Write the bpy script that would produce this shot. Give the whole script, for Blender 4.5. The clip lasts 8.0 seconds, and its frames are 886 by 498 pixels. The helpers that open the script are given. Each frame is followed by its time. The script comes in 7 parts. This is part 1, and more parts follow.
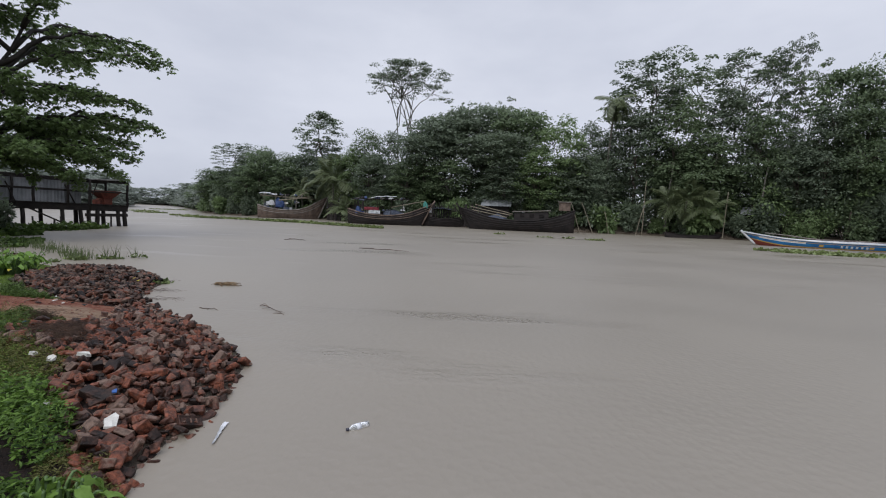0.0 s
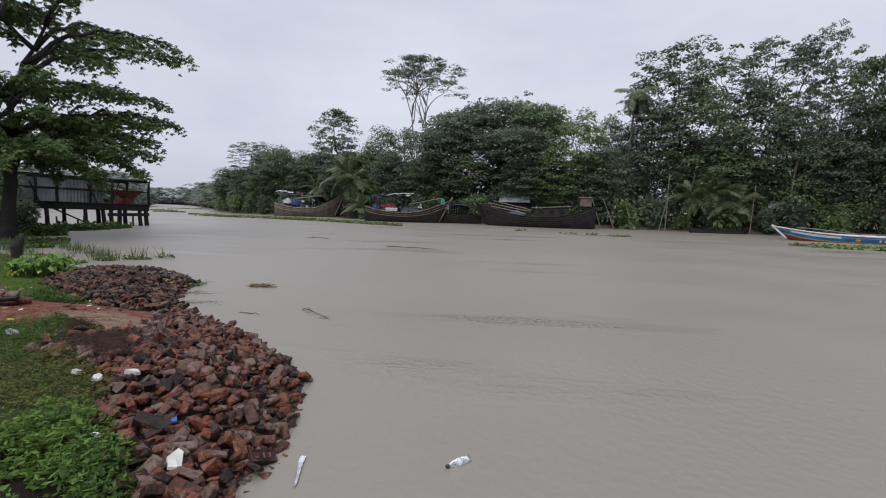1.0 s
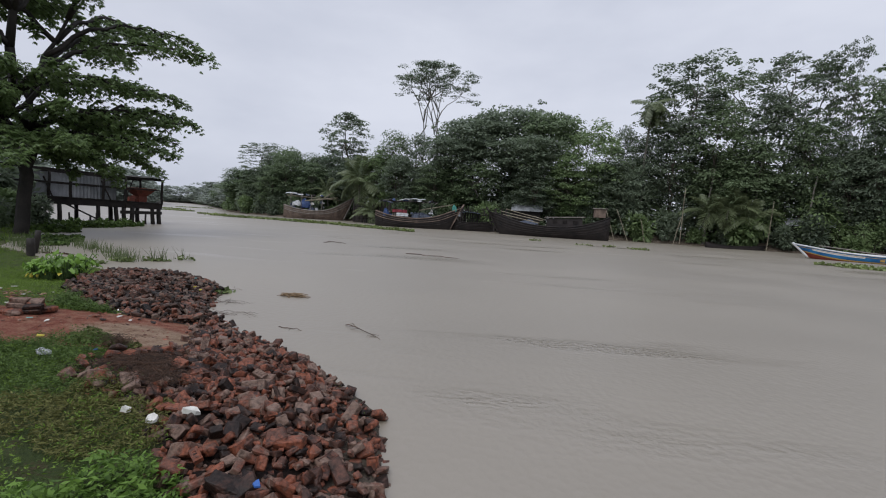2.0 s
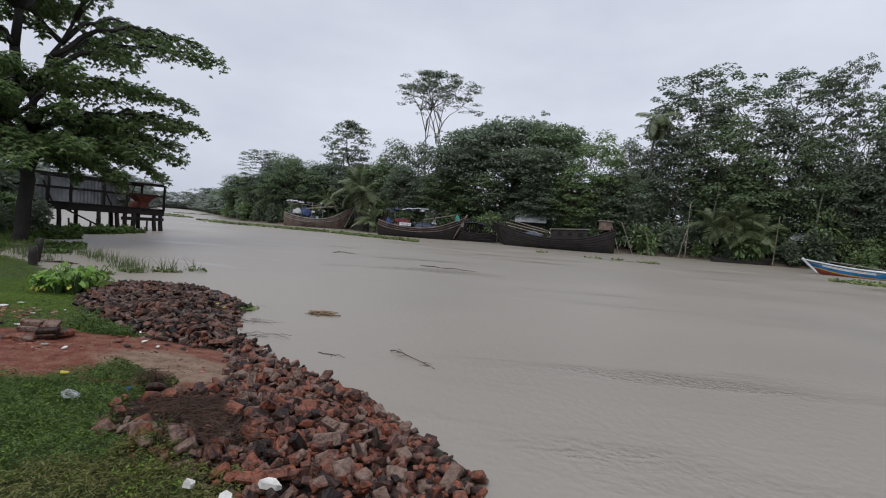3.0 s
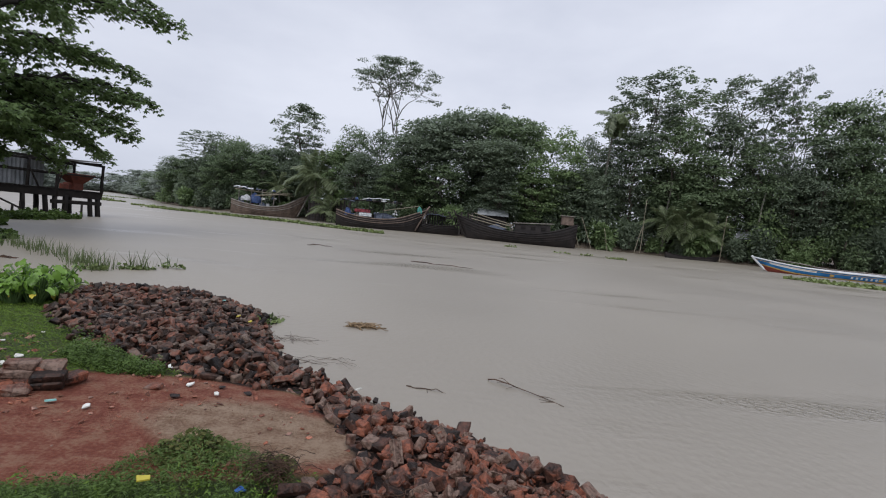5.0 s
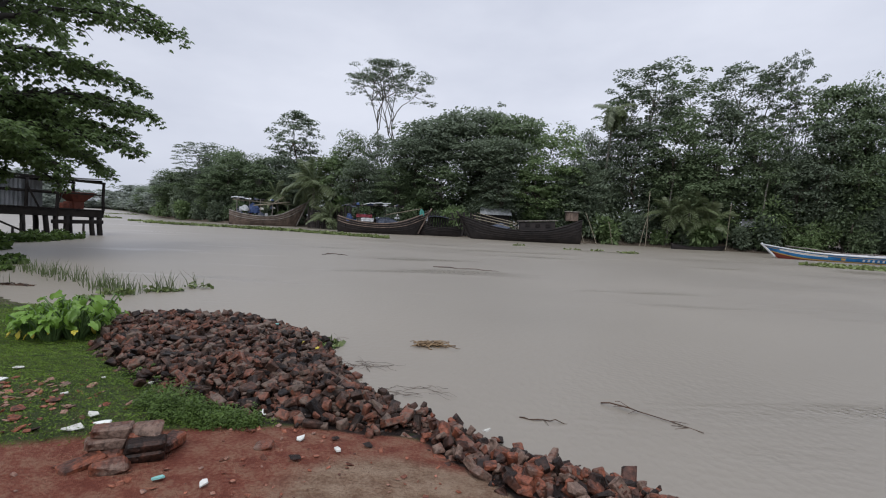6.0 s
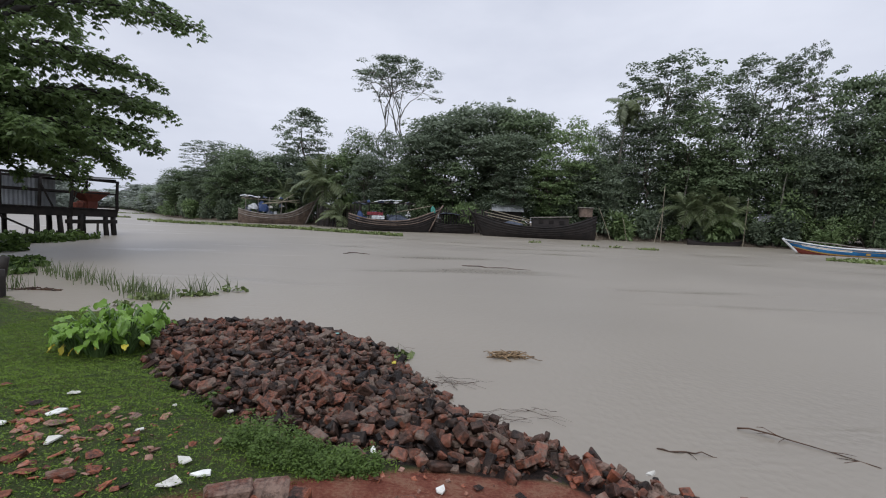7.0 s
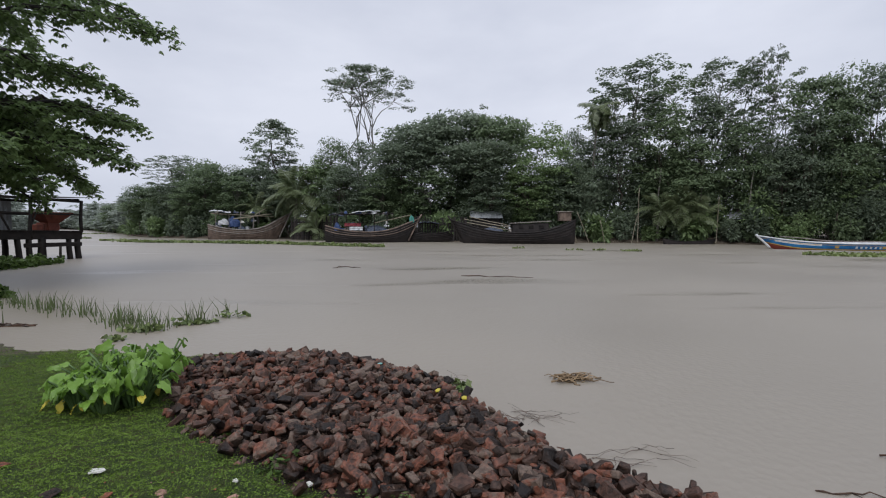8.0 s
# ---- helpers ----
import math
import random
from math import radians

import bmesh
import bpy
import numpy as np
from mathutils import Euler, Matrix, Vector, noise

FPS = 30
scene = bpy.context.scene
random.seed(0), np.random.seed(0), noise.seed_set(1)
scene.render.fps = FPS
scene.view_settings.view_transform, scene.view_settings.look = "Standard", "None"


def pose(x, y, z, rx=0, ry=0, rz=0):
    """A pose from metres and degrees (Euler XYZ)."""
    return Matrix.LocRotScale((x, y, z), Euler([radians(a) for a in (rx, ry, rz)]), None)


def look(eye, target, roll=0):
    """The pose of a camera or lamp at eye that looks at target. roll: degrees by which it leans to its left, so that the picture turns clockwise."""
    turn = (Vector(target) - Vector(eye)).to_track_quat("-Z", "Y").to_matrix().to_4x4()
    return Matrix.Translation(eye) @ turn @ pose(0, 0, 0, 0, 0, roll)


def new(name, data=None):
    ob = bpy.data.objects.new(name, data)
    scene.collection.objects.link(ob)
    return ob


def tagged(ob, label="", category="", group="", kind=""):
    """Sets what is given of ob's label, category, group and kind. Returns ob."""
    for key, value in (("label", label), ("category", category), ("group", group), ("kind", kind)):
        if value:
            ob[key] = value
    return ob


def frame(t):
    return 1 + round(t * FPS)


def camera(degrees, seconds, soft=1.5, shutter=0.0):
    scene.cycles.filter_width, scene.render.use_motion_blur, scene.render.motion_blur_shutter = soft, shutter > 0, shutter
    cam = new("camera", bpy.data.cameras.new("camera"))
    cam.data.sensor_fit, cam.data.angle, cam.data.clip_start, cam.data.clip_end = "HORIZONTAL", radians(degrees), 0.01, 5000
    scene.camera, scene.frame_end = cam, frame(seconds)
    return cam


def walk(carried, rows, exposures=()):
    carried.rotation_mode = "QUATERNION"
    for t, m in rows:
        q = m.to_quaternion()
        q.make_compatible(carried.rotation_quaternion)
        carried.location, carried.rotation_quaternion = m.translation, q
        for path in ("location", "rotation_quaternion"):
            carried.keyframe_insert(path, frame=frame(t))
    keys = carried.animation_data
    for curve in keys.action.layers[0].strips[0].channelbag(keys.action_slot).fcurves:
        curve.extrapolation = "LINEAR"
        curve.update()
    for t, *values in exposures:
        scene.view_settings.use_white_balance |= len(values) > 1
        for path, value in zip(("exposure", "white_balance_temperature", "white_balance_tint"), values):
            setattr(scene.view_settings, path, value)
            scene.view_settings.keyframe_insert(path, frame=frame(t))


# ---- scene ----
UNIT = 1.15  # metres to one unit of the plan below
cam = camera(88.4, 8.0, soft=1.1)
PATH = [
    (0, (0.069, 0.491, 1.556), (-0.04, 2.482, 1.397), 2.2),
    (0.5, (-0.244, 0.671, 1.566), (-0.409, 2.659, 1.415), 2.3),
    (1, (-0.579, 0.983, 1.519), (-0.741, 2.969, 1.345), 1.7),
    (1.5, (-0.971, 1.24, 1.532), (-1.148, 3.225, 1.365), 2.8),
    (3, (-2.139, 1.959, 1.567), (-2.302, 3.95, 1.461), 4.2),
    (3.5, (-2.585, 2.246, 1.543), (-2.71, 4.24, 1.449), 4.3),
    (4, (-2.996, 2.442, 1.549), (-3.065, 4.438, 1.46), 4.6),
    (4.5, (-3.409, 2.717, 1.51), (-3.335, 4.712, 1.39), 5.5),
    (4.7, (-3.581, 2.835, 1.508), (-3.504, 4.829, 1.384), 5.5),
    (5.8, (-4.558, 3.432, 1.472), (-4.476, 5.427, 1.348), 4.1),
    (6, (-4.736, 3.531, 1.506), (-4.639, 5.525, 1.387), 2.8),
    (6.5, (-5.156, 3.765, 1.498), (-5.073, 5.76, 1.38), 2.6),
    (7, (-5.514, 4.087, 1.485), (-5.433, 6.081, 1.352), 2.4),
    (7.5, (-5.904, 4.361, 1.509), (-5.797, 6.353, 1.375), 2.2),
    (8, (-6.282, 4.691, 1.493), (-6.081, 6.678, 1.399), 0.3),
]
walk(cam, [(t, look(Vector(eye) * UNIT, Vector(target) * UNIT, roll)) for t, eye, target, roll in PATH],
     [(0, -0.04, 6250, 10), (1, 0.0, 6250, 10), (1.5, -0.04, 6250, 10), (3, -0.02, 6250, 10), (4, 0.07, 6250, 10), (4.7, 0.09, 6250, 10), (6, 0.06, 6250, 10), (7, 0.10, 6250, 10), (8, 0.04, 6250, 10)])

# ---------------------------------------------------------------- light
world = bpy.data.worlds.new("overcast_world")
scene.world = world
world.use_nodes = True
wn, wl = world.node_tree.nodes, world.node_tree.links
wn.clear()
w_out = wn.new("ShaderNodeOutputWorld")
w_bg = wn.new("ShaderNodeBackground")
w_bg.inputs["Strength"].default_value = 0.1
w_sky = wn.new("ShaderNodeTexSky")
w_sky.sky_type = "NISHITA"
w_sky.sun_disc = False
w_sky.sun_elevation = radians(58)
w_sky.sun_rotation = radians(35)
w_hsv = wn.new("ShaderNodeHueSaturation")
w_hsv.inputs["Saturation"].default_value = 0.25
w_co = wn.new("ShaderNodeTexCoord")
w_map = wn.new("ShaderNodeMapping")
w_map.inputs["Scale"].default_value = (1.0, 1.0, 2.6)
w_noise = wn.new("ShaderNodeTexNoise")
w_noise.inputs["Scale"].default_value = 1.7
w_noise.inputs["Detail"].default_value = 5.0
w_noise.inputs["Roughness"].default_value = 0.55
w_ramp = wn.new("ShaderNodeValToRGB")
w_ramp.color_ramp.elements[0].position = 0.3
w_ramp.color_ramp.elements[0].color = (0.55, 0.575, 0.67, 1)
w_ramp.color_ramp.elements[1].position = 0.7
w_ramp.color_ramp.elements[1].color = (0.75, 0.765, 0.845, 1)
w_gain = wn.new("ShaderNodeVectorMath")
w_gain.operation = "SCALE"
# an overcast sky is brightest overhead
w_sep = wn.new("ShaderNodeSeparateXYZ")
w_rise = wn.new("ShaderNodeMapRange")
w_rise.interpolation_type = "SMOOTHSTEP"
w_rise.inputs["From Min"].default_value = 0.5
w_rise.inputs["From Max"].default_value = 1.0
w_rise.inputs["To Min"].default_value = 10.0
w_rise.inputs["To Max"].default_value = 24.0
wl.new(w_co.outputs["Generated"], w_sep.inputs[0])
wl.new(w_sep.outputs["Z"], w_rise.inputs["Value"])
wl.new(w_rise.outputs["Result"], w_gain.inputs["Scale"])
w_mix = wn.new("ShaderNodeMix")
w_mix.data_type = "RGBA"
w_mix.inputs["Factor"].default_value = 0.88
wl.new(w_sky.outputs["Color"], w_hsv.inputs["Color"])
wl.new(w_co.outputs["Generated"], w_map.inputs["Vector"])
wl.new(w_map.outputs["Vector"], w_noise.inputs["Vector"])
wl.new(w_noise.outputs["Fac"], w_ramp.inputs["Fac"])
wl.new(w_ramp.outputs["Color"], w_gain.inputs[0])
wl.new(w_hsv.outputs["Color"], w_mix.inputs["A"])
wl.new(w_gain.outputs["Vector"], w_mix.inputs["B"])
wl.new(w_mix.outputs["Result"], w_bg.inputs["Color"])
wl.new(w_bg.outputs["Background"], w_out.inputs["Surface"])

sun_data = bpy.data.lights.new("sun", "SUN")
sun_data.energy = 1.8
sun_data.angle = radians(45)
sun_data.color = (1.0, 0.98, 0.95)
sun = new("sun", sun_data)
sun.matrix_world = look((0, 0, 60), (16, 40, 0))


# ---------------------------------------------------------------- materials
def shader(name, dark, light, scale=6.0, rough=0.6, bump=0.3, fine=60.0, rand="", spread=0.25, metal=0.0, coat=0.0, wet=0.0):
    """A worn surface: two colours mixed by coarse and fine noise, with relief; rand: 'object' or 'island' gives each piece its own tone."""
    m = bpy.data.materials.new(name)
    m.use_nodes = True
    n, l = m.node_tree.nodes, m.node_tree.links
    b = n["Principled BSDF"]
    co = n.new("ShaderNodeTexCoord")
    a = n.new("ShaderNodeTexNoise")
    a.inputs["Scale"].default_value = scale
    a.inputs["Detail"].default_value = 4
    f = n.new("ShaderNodeTexNoise")
    f.inputs["Scale"].default_value = fine
    f.inputs["Detail"].default_value = 3
    l.new(co.outputs["Object"], a.inputs["Vector"])
    l.new(co.outputs["Object"], f.inputs["Vector"])
    add = n.new("ShaderNodeMath")
    add.operation = "MULTIPLY_ADD"
    add.inputs[1].default_value = 0.35
    l.new(f.outputs["Fac"], add.inputs[0])
    l.new(a.outputs["Fac"], add.inputs[2])
    last = add
    if rand:
        src = n.new("ShaderNodeObjectInfo" if rand == "object" else "ShaderNodeNewGeometry")
        r = n.new("ShaderNodeMath")
        r.operation = "MULTIPLY_ADD"
        r.inputs[1].default_value = spread * 2
        l.new(src.outputs["Random" if rand == "object" else "Random Per Island"], r.inputs[0])
        l.new(add.outputs[0], r.inputs[2])
        last = n.new("ShaderNodeMath")
        last.operation = "SUBTRACT"
        last.inputs[1].default_value = spread
        l.new(r.outputs[0], last.inputs[0])
    ramp = n.new("ShaderNodeValToRGB")
    ramp.color_ramp.elements[0].position = 0.42
    ramp.color_ramp.elements[0].color = (*dark, 1)
    ramp.color_ramp.elements[1].position = 0.95
    ramp.color_ramp.elements[1].color = (*light, 1)
    l.new(last.outputs[0], ramp.inputs["Fac"])
    l.new(ramp.outputs["Color"], b.inputs["Base Color"])
    b.inputs["Roughness"].default_value = rough
    b.inputs["Specular IOR Level"].default_value = 0.3
    b.inputs["Metallic"].default_value = metal
    b.inputs["Coat Weight"].default_value = coat
    b.inputs["Coat Roughness"].default_value = 0.25
    if wet:
        rr = n.new("ShaderNodeMapRange")
        rr.inputs["To Min"].default_value = max(0.05, rough - wet)
        rr.inputs["To Max"].default_value = min(1.0, rough + wet)
        l.new(a.outputs["Fac"], rr.inputs["Value"])
        l.new(rr.outputs["Result"], b.inputs["Roughness"])
    if bump:
        bp = n.new("ShaderNodeBump")
        bp.inputs["Strength"].default_value = bump
        bp.inputs["Distance"].default_value = 0.02
        l.new(last.outputs[0], bp.inputs["Height"])
        l.new(bp.outputs["Normal"], b.inputs["Normal"])
    return m


def brick_shader(name, rand, stops):
    """Wet broken brick: each piece takes its own tone; soot, mud and lime stains over it."""
    m = shader(name, (0.1, 0.1, 0.1), (0.2, 0.2, 0.2), 9.0, 0.46, 1.0, 55.0, rand, 0.46, wet=0.2)
    m.node_tree.nodes["Principled BSDF"].inputs["Specular IOR Level"].default_value = 0.18
    r = [k for k in m.node_tree.nodes if k.bl_idname == "ShaderNodeValToRGB"][0].color_ramp
    r.elements[0].position, r.elements[0].color = 0.25, (*stops[0], 1)
    r.elements[1].position, r.elements[1].color = 1.0, (*stops[-1], 1)
    for i, c in enumerate(stops[1:-1]):
        r.elements.new(0.25 + 0.75 * (i + 1) / (len(stops) - 1)).color = (*c, 1)
    # pits and mud in the broken faces
    n, l = m.node_tree.nodes, m.node_tree.links
    b = n["Principled BSDF"]
    pit = n.new("ShaderNodeTexNoise")
    pit.inputs["Scale"].default_value = 34.0
    pit.inputs["Detail"].default_value = 6.0
    pit.inputs["Roughness"].default_value = 0.7
    l.new([k for k in n if k.bl_idname == "ShaderNodeTexCoord"][0].outputs["Object"], pit.inputs["Vector"])
    dirt = n.new("ShaderNodeMapRange")
    dirt.inputs["From Min"].default_value = 0.36
    dirt.inputs["From Max"].default_value = 0.56
    dirt.inputs["To Min"].default_value = 0.42
    dirt.inputs["To Max"].default_value = 1.12
    l.new(pit.outputs["Fac"], dirt.inputs["Value"])
    tone = n.new("ShaderNodeVectorMath")
    tone.operation = "SCALE"
    l.new(b.inputs["Base Color"].links[0].from_socket, tone.inputs[0])
    l.new(dirt.outputs["Result"], tone.inputs["Scale"])
    l.new(tone.outputs["Vector"], b.inputs["Base Color"])
    rough = n.new("ShaderNodeBump")
    rough.inputs["Strength"].default_value = 0.4
    rough.inputs["Distance"].default_value = 0.012
    l.new(pit.outputs["Fac"], rough.inputs["Height"])
    l.new(b.inputs["Normal"].links[0].from_socket, rough.inputs["Normal"])
    l.new(rough.outputs["Normal"], b.inputs["Normal"])
    return m


def leaf_shader(name, dark, light, rough=0.45, through_light=0.5, tone=None, gloss=0.35):
    """Leaves: each leaf its own green, some light passes through it."""
    m = bpy.data.materials.new(name)
    m.use_nodes = True
    n, l = m.node_tree.nodes, m.node_tree.links
    b = n["Principled BSDF"]
    geo = n.new("ShaderNodeNewGeometry")
    co = n.new("ShaderNodeTexCoord")
    a = n.new("ShaderNodeTexNoise")
    a.inputs["Scale"].default_value = 0.5
    a.inputs["Detail"].default_value = 2
    l.new(co.outputs["Object"], a.inputs["Vector"])
    add = n.new("ShaderNodeMath")
    add.operation = "MULTIPLY_ADD"
    add.inputs[1].default_value = 0.6
    l.new(geo.outputs["Random Per Island"], add.inputs[0])
    l.new(a.outputs["Fac"], add.inputs[2])
    info = n.new("ShaderNodeObjectInfo")
    add2 = n.new("ShaderNodeMath")
    add2.operation = "MULTIPLY_ADD"
    add2.inputs[1].default_value = 0.35
    l.new(info.outputs["Random"], add2.inputs[0])
    l.new(add.outputs[0], add2.inputs[2])
    ramp = n.new("ShaderNodeValToRGB")
    ramp.color_ramp.elements[0].position = 0.45
    ramp.color_ramp.elements[0].color = (*dark, 1)
    ramp.color_ramp.elements[1].position = 1.0
    ramp.color_ramp.elements[1].color = (*light, 1)
    if tone:
        e = ramp.color_ramp.elements.new(0.97)
        e.color = (*light, 1)
        ramp.color_ramp.elements[2].color = (*tone, 1)
    l.new(add2.outputs[0], ramp.inputs["Fac"])
    l.new(ramp.outputs["Color"], b.inputs["Base Color"])
    b.inputs["Roughness"].default_value = rough
    b.inputs["Specular IOR Level"].default_value = gloss
    t = n.new("ShaderNodeBsdfTranslucent")
    l.new(ramp.outputs["Color"], t.inputs["Color"])
    mix = n.new("ShaderNodeMixShader")
    mix.inputs["Fac"].default_value = through_light
    l.new(b.outputs["BSDF"], mix.inputs[1])
    l.new(t.outputs["BSDF"], mix.inputs[2])
    l.new(mix.outputs["Shader"], n["Material Output"].inputs["Surface"])
    return m


def plain(name, colour, rough=0.5, metal=0.0, alpha=1.0, transmission=0.0):
    m = shader(name, tuple(c * 0.8 for c in colour), colour, 9.0, rough, 0.1, 90.0, metal=metal)
    b = m.node_tree.nodes["Principled BSDF"]
    b.inputs["Transmission Weight"].default_value = transmission
    b.inputs["Alpha"].default_value = alpha
    return m


BARK = shader("bark", (0.035, 0.028, 0.022), (0.12, 0.10, 0.08), 3.0, 0.85, 0.8, 25.0)
BARK_WET = shader("wet_dark_bark", (0.008, 0.007, 0.006), (0.032, 0.026, 0.021), 3.0, 0.7, 0.9, 25.0)
BARK_PALE = shader("pale_bark", (0.07, 0.065, 0.055), (0.20, 0.185, 0.16), 3.0, 0.85, 0.6, 25.0)
LEAF = leaf_shader("leaf_green", (0.056, 0.084, 0.043), (0.138, 0.186, 0.094), 0.55, 0.45, gloss=0.4)
LEAF_DARK = leaf_shader("leaf_dark", (0.068, 0.092, 0.062), (0.150, 0.188, 0.122), 0.55, 0.45, gloss=0.4)
LEAF_FRESH = leaf_shader("leaf_fresh", (0.088, 0.130, 0.056), (0.180, 0.248, 0.105), 0.55, 0.45, gloss=0.4)
LEAF_NEAR = leaf_shader("leaf_near_tree", (0.036, 0.064, 0.026), (0.130, 0.190, 0.066), 0.42, 0.5, gloss=0.4)
# far leaves: rain haze is put into this pale grey-green colour
LEAF_FAR_HAZED = leaf_shader("leaf_far_hazed", (0.170, 0.198, 0.165), (0.250, 0.282, 0.238), 0.7)
PALM = leaf_shader("palm_leaf", (0.085, 0.115, 0.055), (0.180, 0.215, 0.110), 0.4, 0.4, gloss=0.7)
GRASS = leaf_shader("grass_blade", (0.034, 0.068, 0.011), (0.122, 0.190, 0.030), 0.5, 0.2, gloss=0.12)
WEED = leaf_shader("weed_leaf", (0.014, 0.030, 0.008), (0.080, 0.125, 0.032), 0.45, 0.2, gloss=0.12)
WEED_FRESH = leaf_shader("fresh_weed_leaf", (0.014, 0.036, 0.008), (0.135, 0.225, 0.045), 0.45, 0.3, gloss=0.15)
WEED_DRY = leaf_shader("weed_leaf_yellowing", (0.030, 0.040, 0.013), (0.125, 0.125, 0.042), 0.6, 0.2, gloss=0.12)
TARO = leaf_shader("taro_leaf", (0.045, 0.105, 0.018), (0.175, 0.300, 0.050), 0.35, 0.35)
TARO_YELLOW = leaf_shader("taro_leaf_yellow", (0.30, 0.26, 0.03), (0.52, 0.44, 0.06), 0.4, 0.3)
STEM = shader("taro_stem", (0.05, 0.09, 0.03), (0.13, 0.20, 0.07), 8, 0.5, 0.1)
HYACINTH = leaf_shader("water_hyacinth_leaf", (0.060, 0.088, 0.030), (0.165, 0.205, 0.070), 0.45, 0.25)
REED = leaf_shader("reed_blade", (0.030, 0.048, 0.020), (0.095, 0.125, 0.048), 0.5, 0.25)
RED_TONES = [(0.016, 0.010, 0.008), (0.044, 0.022, 0.016), (0.082, 0.036, 0.025), (0.190, 0.062, 0.034), (0.105, 0.046, 0.031), (0.145, 0.096, 0.074)]
DARK_TONES = [(0.009, 0.006, 0.005), (0.024, 0.015, 0.011), (0.052, 0.030, 0.022), (0.074, 0.038, 0.027), (0.150, 0.056, 0.034), (0.110, 0.078, 0.060)]
BRICK_RED, BRICK_RED_J = brick_shader("wet_red_brick", "object", RED_TONES), brick_shader("wet_red_brick_heap", "island", RED_TONES)
BRICK_DARK, BRICK_DARK_J = brick_shader("wet_dark_brick", "object", DARK_TONES), brick_shader("wet_dark_brick_heap", "island", DARK_TONES)
BRICK_CHIP = brick_shader("dry_orange_brick_chips", "island", [(0.10, 0.040, 0.026), (0.22, 0.075, 0.042), (0.30, 0.115, 0.070), (0.24, 0.14, 0.105)])
HULL_DARK = shader("tarred_planks", (0.009, 0.008, 0.008), (0.032, 0.025, 0.023), 2.0, 0.6, 0.5, 30.0)
HULL_BROWN = shader("weathered_brown_planks", (0.050, 0.036, 0.029), (0.210, 0.155, 0.122), 2.0, 0.7, 0.5, 30.0)
WOOD_GREY = shader("grey_weathered_wood", (0.09, 0.08, 0.07), (0.30, 0.27, 0.24), 3.0, 0.75, 0.4, 40.0)
WOOD_DARK = shader("dark_wet_timber", (0.006, 0.005, 0.005), (0.026, 0.021, 0.018), 3.0, 0.7, 0.5, 40.0)
WOOD_DARK.node_tree.nodes["Principled BSDF"].inputs["Specular IOR Level"].default_value = 0.2
RUST = shader("rusty_red_steel", (0.060, 0.020, 0.014), (0.200, 0.055, 0.034), 4.0, 0.65, 0.3, 40.0)
TIN = shader("grey_tin_sheet", (0.16, 0.17, 0.18), (0.34, 0.35, 0.36), 1.5, 0.45, 0.2, 20.0, metal=0.4)
BLUE = shader("blue_boat_paint", (0.010, 0.085, 0.24), (0.030, 0.19, 0.42), 2.0, 0.45, 0.2, 30.0)
RED_PAINT = shader("red_boat_paint", (0.11, 0.022, 0.016), (0.24, 0.055, 0.036), 2.0, 0.5, 0.2, 30.0)
YELLOW_PAINT = shader("yellow_boat_paint", (0.34, 0.20, 0.04), (0.52, 0.33, 0.09), 3.0, 0.5, 0.1, 30.0)
WHITE_PAINT = shader("worn_white_paint", (0.36, 0.38, 0.39), (0.62, 0.63, 0.63), 3.0, 0.5, 0.2, 40.0)
TARP_BLUE = shader("blue_tarpaulin", (0.02, 0.035, 0.09), (0.05, 0.085, 0.20), 5.0, 0.5, 0.3, 30.0)
TARP_GREY = shader("pale_tarpaulin", (0.30, 0.31, 0.32), (0.56, 0.57, 0.58), 5.0, 0.5, 0.3, 30.0)
CLOTH_RED = shader("red_cloth", (0.10, 0.020, 0.028), (0.24, 0.045, 0.055), 5.0, 0.8, 0.3, 30.0)
GREEN_NET = shader("teal_net", (0.03, 0.14, 0.12), (0.08, 0.26, 0.22), 5.0, 0.8, 0.3, 30.0)
NET_DARK = shader("dark_net", (0.02, 0.03, 0.05), (0.10, 0.11, 0.14), 7.0, 0.85, 0.6, 30.0)
FOAM = shader("dirty_white_foam", (0.34, 0.33, 0.29), (0.64, 0.63, 0.59), 12.0, 0.7, 0.3, 90.0)
PAPER = shader("wet_paper", (0.45, 0.46, 0.42), (0.72, 0.72, 0.68), 14.0, 0.55, 0.3, 90.0)
BAG = plain("clear_plastic_film", (0.50, 0.52, 0.52), 0.2, transmission=0.65)
PET = plain("clear_bottle_plastic", (0.80, 0.82, 0.82), 0.12, transmission=0.75)
LABEL = plain("white_bottle_wrapper", (0.62, 0.63, 0.66), 0.35)
CAP = plain("dark_bottle_cap", (0.04, 0.04, 0.06), 0.4)
BLUE_BIT = plain("blue_plastic", (0.03, 0.10, 0.32), 0.4)
TEAL_BIT = plain("teal_plastic", (0.25, 0.52, 0.48), 0.4)
TWIG = shader("wet_twig", (0.022, 0.012, 0.008), (0.085, 0.046, 0.027), 12.0, 0.7, 0.4, 60.0, "island", 0.25)
STRAW = shader("drifted_straw", (0.10, 0.065, 0.035), (0.26, 0.18, 0.10), 12.0, 0.7, 0.3, 60.0, "island", 0.3)
BAMBOO = shader("bamboo_pole", (0.12, 0.105, 0.075), (0.30, 0.26, 0.19), 4.0, 0.6, 0.3, 30.0)


# ---------------------------------------------------------------- builders
def rng(seed):
    return np.random.default_rng(seed)


def thing(name, at=(0, 0, 0), rz=0.0, label="", category="", group="", kind=""):
    ob = new(name)
    ob.empty_display_size = 0.2
    ob.matrix_basis = pose(*at, 0, 0, rz)
    return tagged(ob, label, category, group, kind)


